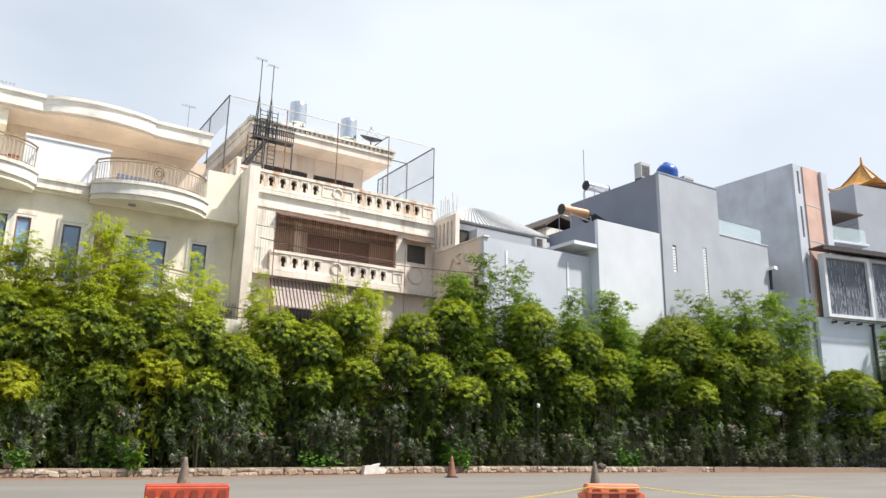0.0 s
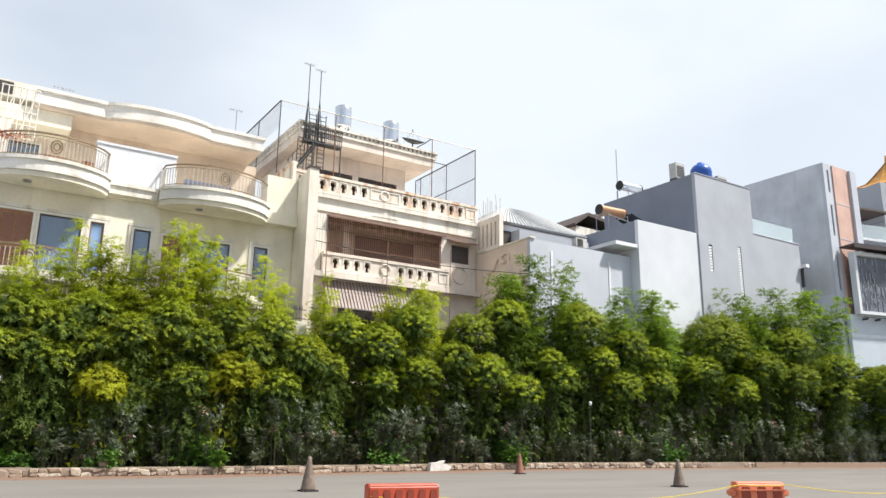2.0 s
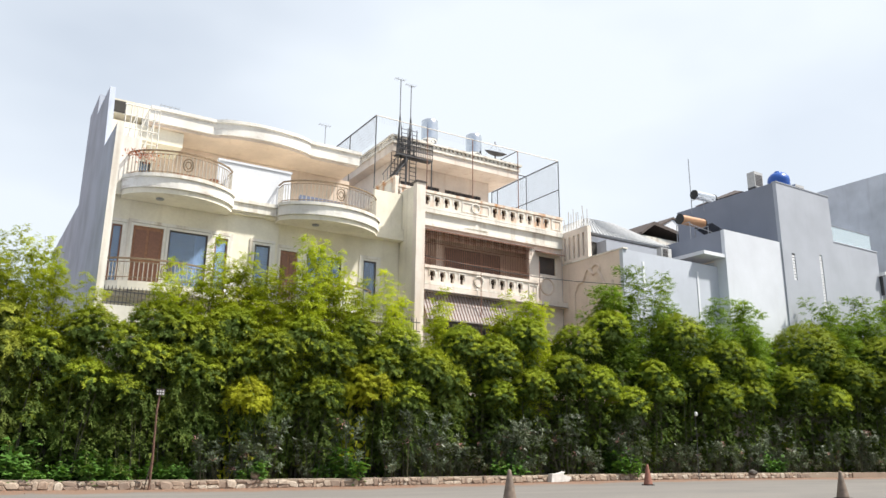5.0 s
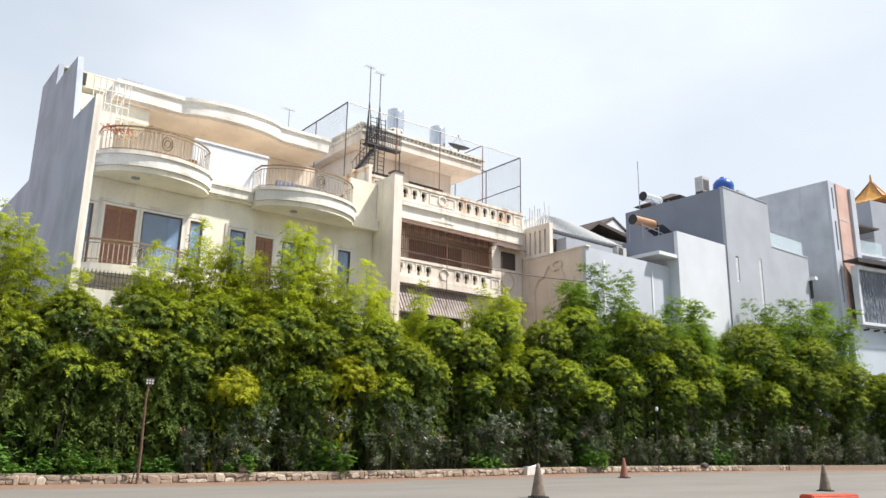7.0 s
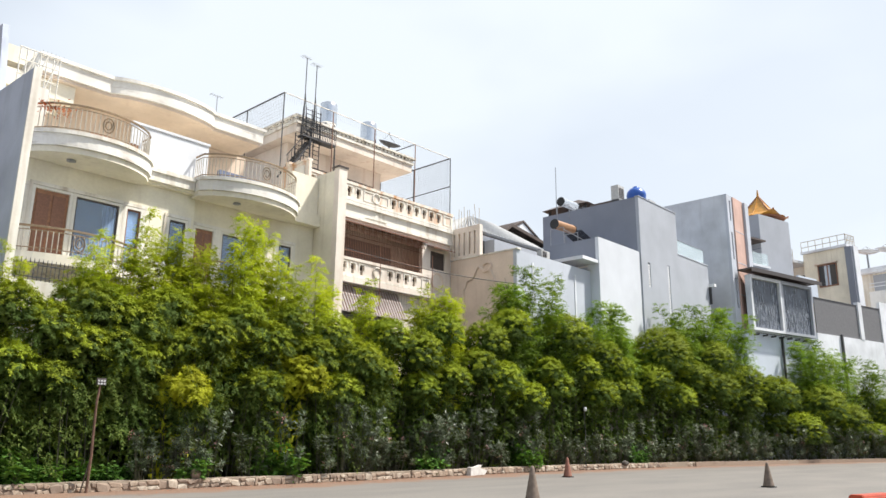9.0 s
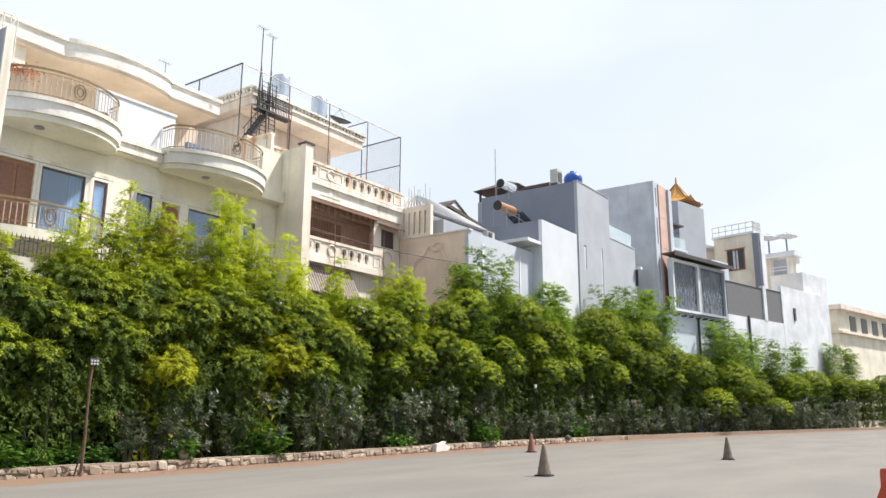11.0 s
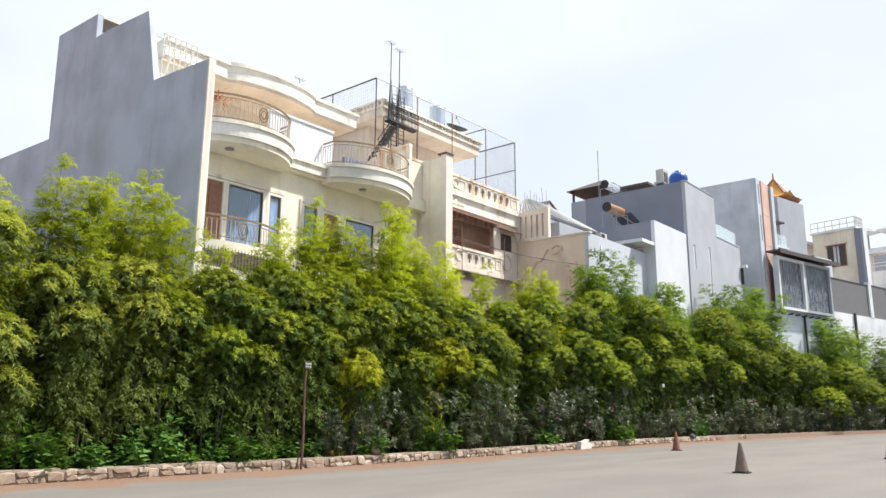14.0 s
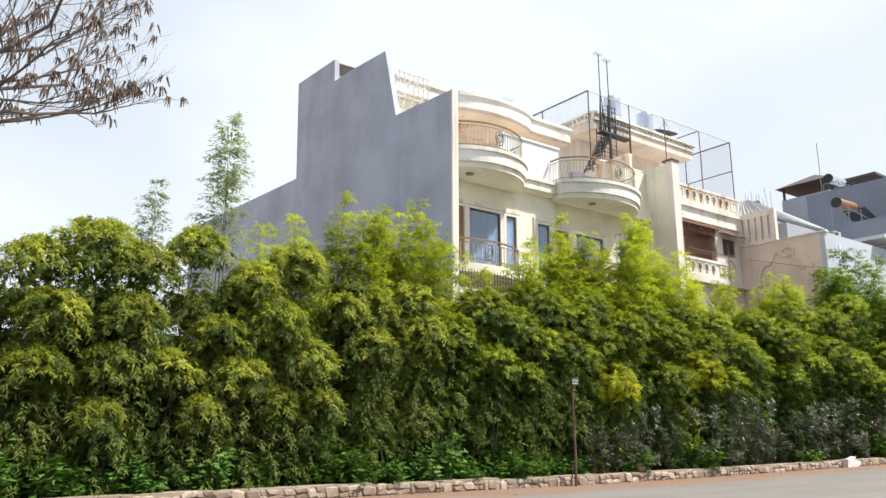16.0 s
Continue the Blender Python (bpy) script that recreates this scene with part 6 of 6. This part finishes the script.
# feathery culms that rise out of the hedge: x and height of the tip
FEATHERS_NEAR = [(19.5, 6.8), (18.4, 8.2), (22.6, 8.2), (21.9, 7.6), (16.1, 8.9), (14.3, 8.6), (11.6, 8.3), (7.1, 7.9), (9.4, 7.7), (9.9, 8.5), (-1.1, 7.4), (-2.0, 6.9), (-0.4, 7.2), (0.3, 8.1), (1.9, 8.3), (1.0, 7.9), (2.8, 8.4), (3.3, 7.9), (4.4, 7.0), (8.8, 9.0), (10.4, 8.4), (12.5, 9.9), (13.2, 9.1), (11.3, 8.1), (7.3, 7.8), (14.7, 8.2), (22.6, 8.7), (23.8, 8.5)]
FEATHERS_FAR = [(28.9, 10.2), (29.7, 8.8), (32.9, 9.3), (35.1, 9.7), (36.1, 9.4), (39.1, 10.6), (40.7, 9.0), (50.6, 11.5), (48.9, 10.6), (51.8, 10.0), (53.6, 12.2), (42.4, 8.5), (45.9, 8.8), (47.5, 11.3), (53.0, 10.2), (64.2, 10.4), (71.7, 10.0), (67.5, 10.4), (76.6, 9.8), (81.8, 9.0), (91.2, 10.2), (96.2, 9.9), (30.4, 10.9)]
plumes = [bamboo_plume(151 + i, 8.0) for i in range(6)]
scatter(plumes, [(fx, 25.65 + rng.uniform(-0.2, 0.25), fz / 8.0, rng.uniform(-50, 50)) for fx, fz in FEATHERS_NEAR], "feathery bamboo")
deep = [bamboo_plume(181 + i, 8.0, LEAF_PLUME_DEEP, 9, 66, 0.5, 1.0, 18, 1.0, 1.3) for i in range(5)]
scatter(deep, [(fx, 25.95 + rng.uniform(-0.2, 0.25), fz / 8.0, rng.uniform(-50, 50)) for fx, fz in FEATHERS_FAR], "feathery bamboo")

shrubs = [oleander(81 + i, 2.7) for i in range(5)]
weeds = [weed(91 + i, 1.3) for i in range(4)]
rows, x = [], 8.5
while x < 90:
    rows.append((x, 24.12 + rng.uniform(-0.1, 0.2), rng.uniform(0.45, 1.15), rng.uniform(0, 360)))
    x += rng.choice((0.5, 0.7, 0.9, 1.3, 1.9))
scatter(shrubs, rows, "oleander row")
rows, x = [], -14.0
while x < 8.5:
    rows.append((x, 24.3 + rng.uniform(-0.1, 0.2), rng.uniform(0.5, 1.15), rng.uniform(0, 360)))
    x += rng.uniform(0.55, 1.1)
rows += [(21.0, 24.1, 1.0, 20), (27.3, 24.1, 1.1, 80), (38.5, 24.1, 1.0, 0), (10.2, 24.15, 0.8, 60), (13.4, 24.1, 1.15, 140)]
scatter(weeds, rows, "verge weeds")
tuft = [bamboo_clump(99 + i, [(0, 0, 2.95, 0.8)], LEAF_YELLOW, LEAF_YELLOW, 0.4, 0.6, 1.6, "yellow-green rounded bamboo tuft hanging from the hedge", 0.9, False, 0.8) for i in range(2)]
for e in tuft:
    e.name = "yellow_bamboo_tuft"
scatter(tuft, [(9.85, 24.45, 1.0, 0), (14.45, 24.5, 1.2, 40)], "yellow tufts")

wisp = [bamboo_plume(131 + i, 8.0, LEAF_GREY, 3, 90, 0.5, 0.35, 16, 0.25) for i in range(2)]
for e in wisp:
    e.name = "wispy_tree"
    tagged(e, "slim wispy grey-green young tree behind the hedge", "tree")
scatter(wisp, [(-1.3, 31.0, 1.55, 20), (-3.6, 31.5, 1.2, 70)], "wispy trees")


def bare_tree():
    """A leafless street tree whose long limbs carry twigs and dry pods."""
    r = random.Random(8)
    e = thing("bare_street_tree", (-12.4, 21.6, 0), "leafless grey tree with dry brown pods", "tree")
    bm, pods = bmesh.new(), bmesh.new()

    def limb(p, way, length, rad, depth):
        steps = 5
        for s in range(steps):
            q = p + way * (length / steps)
            tube(bm, p, q, rad * (1 - 0.55 * s / steps), 5 if depth < 3 else 3, rad * (1 - 0.55 * (s + 1) / steps))
            p = q
            way = (way + Vector((r.uniform(-0.2, 0.2), r.uniform(-0.2, 0.2), r.uniform(-0.08, 0.22)))).normalized()
            if depth < 5 and s >= 1:
                turn = Vector((r.uniform(-1, 1), r.uniform(-1, 1), r.uniform(-0.35, 0.75)))
                limb(p, (way * 0.9 + turn * 0.75).normalized(), length * r.uniform(0.42, 0.62), rad * 0.5, depth + 1)
        if depth >= 4 and r.random() < 0.17:
            for i in range(6):
                o = Vector((r.uniform(-0.07, 0.07), r.uniform(-0.07, 0.07), 0))
                tube(pods, p + o, p + o * 2 + Vector((0, 0, -r.uniform(0.1, 0.22))), 0.018, 4, 0.006)

    trunk_top = Vector((-12.0, 21.5, 5.7))
    tube(bm, (-12.4, 21.6, -0.1), trunk_top, 0.2, 10, 0.15)
    for way, ln in (((0.85, 0.1, 0.5), 5.0), ((0.72, -0.2, 0.62), 5.0), ((0.45, 0.3, 0.9), 4.4), ((-0.6, 0.2, 0.8), 4.2), ((0.92, -0.3, 0.42), 4.6), ((0.9, -0.1, 0.15), 3.0), ((0.8, -0.35, 0.05), 3.6)):
        limb(trunk_top, Vector(way).normalized(), ln, 0.062, 1)
    part("trunk", bm, BARK, e)
    tagged(part("seed_pod", pods, DRY, e, "dry brown hanging pods"), kind="stuff")


bare_tree()

# a red-flowering pot plant at the railing of the upper balcony
fr = np.random.default_rng(31)
fp = np.array((6.0, 28.25, 12.42)) + fr.normal(size=(210, 3)) * np.array((0.34, 0.1, 0.13))
pot_plant = new("flowering_plant", leaf_mesh("flowering_plant", fp, fr.normal(size=fp.shape), fr.uniform(0.07, 0.14, 210), fr.uniform(0.04, 0.08, 210), RED_LEAF, 31))
tagged(pot_plant, "reddish flowering plant trained along the balcony railing", "plant", kind="stuff")

# ---- verge: low rubble wall ----
kerb = thing("low_stone_wall", (20, 23.8, 0), "low rubble stone wall along the verge", "wall", kind="structure")
bm = bmesh.new()
xs = [-40 + 4 * i for i in range(43)]
for xa, xb in zip(xs, xs[1:]):
    prism(bm, [(xa, 23.52 + bend(xa)), (xb, 23.52 + bend(xb)), (xb, 23.9 + bend(xb)), (xa, 23.9 + bend(xa))], 'z', gk(xb) - 0.2, (gk(xa) + gk(xb)) / 2 + 0.27)
part("mortar_core", bm, MORTAR, kerb)
stones = []
for i in range(8):
    r = random.Random(200 + i)
    bm = bmesh.new()
    bmesh.ops.create_icosphere(bm, subdivisions=1, radius=0.5)
    for v in bm.verts:
        v.co = Vector([math.copysign(abs(c) ** 0.6, c) * 0.72 for c in v.co]) * r.uniform(0.85, 1.1)
        v.co += Vector((r.uniform(-0.05, 0.05), r.uniform(-0.05, 0.05), r.uniform(-0.05, 0.05)))
    me = bpy.data.meshes.new("stone")
    bm.to_mesh(me)
    bm.free()
    me.materials.append(STONE)
    stones.append(me)
r = random.Random(77)
x, made = -7.0, 0
while made < 290 and x < 60:
    w = r.uniform(0.12, 0.42)
    if r.random() < 0.5:
        rows = [(r.uniform(0.1, 0.13), r.uniform(0.18, 0.27))]
    else:
        rows = [(0.06, r.uniform(0.1, 0.15)), (r.uniform(0.17, 0.21), r.uniform(0.1, 0.15))]
    for zc, hgt in rows:
        ob = new("stone", r.choice(stones))
        ob.parent = kerb
        ob.matrix_parent_inverse = Matrix.Translation(-kerb.location)
        ob.matrix_basis = Matrix.Translation((x + w / 2, 23.53 + bend(x) + r.uniform(-0.02, 0.03), gk(x) + zc + r.uniform(-0.01, 0.02))) @ Matrix.Rotation(r.uniform(-0.16, 0.16), 4, 'Y') @ Matrix.Diagonal((w * r.uniform(1.2, 1.42), 0.17, hgt * 1.28, 1))
        made += 1
    x += w
bm = bmesh.new()
rr = np.random.default_rng(9)
for side in ((-40, -7), (x, 125)):
    q = side[0]
    while q < side[1]:
        w = rr.uniform(0.3, 0.6)
        e = q + w - 0.004
        prism(bm, [(q, 23.44 + bend(q)), (e, 23.44 + bend(e)), (e, 23.58 + bend(e)), (q, 23.58 + bend(q))], 'z', gk(q) - 0.05, gk(q) + rr.uniform(0.25, 0.29))
        q += w
tagged(part("far_stone_run", bm, STONE, kerb), kind="stuff")
bm = bmesh.new()
bmesh.ops.create_icosphere(bm, subdivisions=2, radius=0.17, matrix=pose(10.1, 23.68, gk(10) + 0.41))
for v in bm.verts:
    v.co += Vector((random.uniform(-0.02, 0.02), random.uniform(-0.02, 0.02), random.uniform(-0.02, 0.02)))
tagged(part("round_stone", bm, STONE, smooth=True), "pale round stone on the low wall", "stone")
bm = bmesh.new()
prism(bm, [(22.55, 0.0), (23.5, 0.02), (23.65, 0.2), (23.2, 0.3), (23.3, 0.42), (22.95, 0.34), (22.6, 0.33)], 'y', 23.2, 23.44)
bm.transform(Matrix.Translation((0, 0, gk(23))))
tagged(part("broken_slab", bm, RUBBLE), "white broken slab leaning on the low wall", "slab")
bm = bmesh.new()
bmesh.ops.create_icosphere(bm, subdivisions=2, radius=0.5)
dent = random.Random(12)
for v in bm.verts:
    v.co = Vector((v.co.x * 0.62, v.co.y * 0.3, v.co.z * 0.3)) * dent.uniform(0.85, 1.1)
bm.transform(Matrix.Translation((35.9, 23.44, gk(35.9) + 0.3)))
tagged(part("dark_boulder", bm, DARK_STONE), "dark flat boulder lying on the low stone wall", "stone")
# loose stones, litter and dry leaves on the verge
bm = bmesh.new()
for i in range(1500):
    q = rr.uniform(-8, 45)
    y, s = 23.4 - abs(rr.normal()) * 0.45, rr.uniform(0.015, 0.05)
    a = rr.uniform(0, 6.28)
    z = gl(q, y) + 0.004
    vs = [bm.verts.new((q + s * math.cos(a + k * 2.09), y + s * math.sin(a + k * 2.09), z + (0.012 if k == 0 else rr.uniform(0, 0.02)))) for k in range(3)]
    bm.faces.new(vs)
tagged(part("leaf_litter", bm, TERRACOTTA), "scattered dry leaves on the verge soil", "litter", kind="stuff")


# ---- lamp posts, cones, barriers ----
def flood_post(x, y, top, heads, label):
    e = thing("flood_lamp_post", (x, y, gk(x)), label, "lamp post", "verge lamps")
    bm = bmesh.new()
    wob = random.Random(int(x))
    p = Vector((x, y, gk(x) - 0.1))
    for i in range(6):
        q = Vector((x + 0.008 * i + wob.uniform(-0.03, 0.03), y, gk(x) + (top - gk(x)) * (i + 1) / 6))
        tube(bm, p, q, (0.04 if heads > 1 else 0.022) - 0.002 * i, 6)
        p = q
    bmesh.ops.remove_doubles(bm, verts=bm.verts[:], dist=0.01)
    part("pole", bm, POST_WOOD if heads > 1 else STEEL_DARK, e)
    if heads > 1:
        boxes("lamp_head", FRAME_DARK, e, (p.x - 0.13, p.x + 0.13, y - 0.06, y, p.z - 0.02, p.z + 0.18))
        for i in range(6):
            boxes("lamp_lens", LENS_DULL, e, (p.x - 0.11 + 0.08 * (i % 3), p.x - 0.06 + 0.08 * (i % 3), y - 0.085, y - 0.062, p.z + 0.08 * (i // 3), p.z + 0.05 + 0.08 * (i // 3)))
        bm = bmesh.new()
        tube(bm, (x + 0.02, y, 0.75), (x - 0.12, y + 0.1, gk(x)), 0.02, 5)
        part("brace", bm, BARK, e)
    else:
        bm = bmesh.new()
        lathe(bm, (p.x, p.y - 0.05, p.z), [(0.04, 0), (0.075, 0.03), (0.075, 0.18), (0.05, 0.2)], 12)
        part("lamp_head", bm, LAMP_LENS, e, smooth=True)


flood_post(6.62, 23.2, 2.72, 6, "rough wooden post with a cluster of small floodlights")
flood_post(31.7, 23.3, 2.75, 1, "thin dark lamp post with a small white head")


def cone(x, y, material, label):
    e = thing("traffic_cone", (x, y, gl(x, y)), label, "traffic cone", "traffic cones")
    bm = bmesh.new()
    lathe(bm, (x, y, gl(x, y)), [(0.18, 0.035), (0.17, 0.07), (0.112, 0.38), (0.054, 0.69), (0.038, 0.77), (0.02, 0.78)], 20)
    part("cone_body", bm, material, e, smooth=True)
    bm = bmesh.new()
    box(bm, x - 0.2, x + 0.2, y - 0.2, y + 0.2, gl(x, y), gl(x, y) + 0.034)
    bmesh.ops.bevel(bm, geom=[ed for ed in bm.edges if abs(ed.verts[0].co.z - ed.verts[1].co.z) > 0.01], offset=0.05, segments=2, affect='EDGES')
    part("cone_base", bm, BLACK_RUBBER, e)


cone(12.75, 12.84, CONE_GREY, "dusty grey-brown traffic cone on the road")
cone(23.6, 11.28, CONE_GREY, "dusty grey-brown traffic cone on the road")
cone(24.31, 19.52, CONE_RED, "faded red traffic cone beside the verge")


def barrier(x, y, turn, length, material, label, lugs):
    """A hollow plastic road barrier: sloped skirt, straight upper part, moulded pockets."""
    e = thing("water_barrier", (x, y, gz(x)), label, "barrier", "road barriers")
    e.rotation_euler[2] = radians(turn)
    bm = bmesh.new()
    h = length / 2
    prof = [(-0.22, 0.0), (-0.22, 0.16), (-0.13, 0.36), (-0.12, 0.63), (-0.10, 0.66), (0.10, 0.66), (0.12, 0.63), (0.13, 0.36), (0.22, 0.16), (0.22, 0.0)]
    prism(bm, prof, 'x', -h, h)
    bmesh.ops.bevel(bm, geom=bm.edges[:], offset=0.015, segments=2, affect='EDGES')
    part("shell", bm, material, e, world_coords=False)
    k = 6 if not lugs else 3
    for i in range(k):
        c = -h + length * (i + 0.5) / k
        w = length / k * 0.28
        # flat plate; the pocket's shade is put into its dark orange
        bm = bmesh.new()
        prism(bm, [(c - w, 0.36), (c + w, 0.36), (c + w, 0.55), (c + w * 0.7, 0.59), (c - w * 0.7, 0.59), (c - w, 0.55)], 'y', -0.137, -0.122)
        part("pocket", bm, POCKET_SHADE, e, "moulded pocket with its shade painted dark orange", world_coords=False)
    if lugs:
        for q in (-1, 1):
            bm = bmesh.new()
            box(bm, q * (h + 0.05) - 0.055, q * (h + 0.05) + 0.055, -0.08, 0.08, 0.44, 0.54)
            bmesh.ops.bevel(bm, geom=bm.edges[:], offset=0.02, segments=2, affect='EDGES')
            part("coupling_lug", bm, material, e, world_coords=False)
        bm = bmesh.new()
        box(bm, -h - 0.01, h + 0.01, -0.15, 0.15, 0.525, 0.55)
        part("rim", bm, material, e, world_coords=False)


barrier(10.74, 5.05, -12, 0.97, ORANGE, "orange plastic water barrier on the road", False)
barrier(16.76, 3.92, -26, 0.8, ORANGE_PALE, "sun-faded salmon orange plastic water barrier", True)
bm = bmesh.new()
line = [Vector(p) for p in ((10.25, 5.02, 0.5), (11.3, 4.84, 0.46), (13.6, 4.4, 0.38), (16.35, 3.93, 0.57), (17.1, 3.57, 0.57), (20, 3.0, 0.42), (25, 2.2, 0.45))]
for a, b in zip(line, line[1:]):
    for i in range(6):
        sag = [0.07 * math.sin(math.pi * f / 6) * (a - b).length / 3 for f in (i, i + 1)]
        tube(bm, a.lerp(b, i / 6) - Vector((0, 0, sag[0])), a.lerp(b, (i + 1) / 6) - Vector((0, 0, sag[1])), 0.006, 5)
tagged(part("yellow_rope", bm, YELLOW), "thin yellow rope strung past the barriers", "rope")
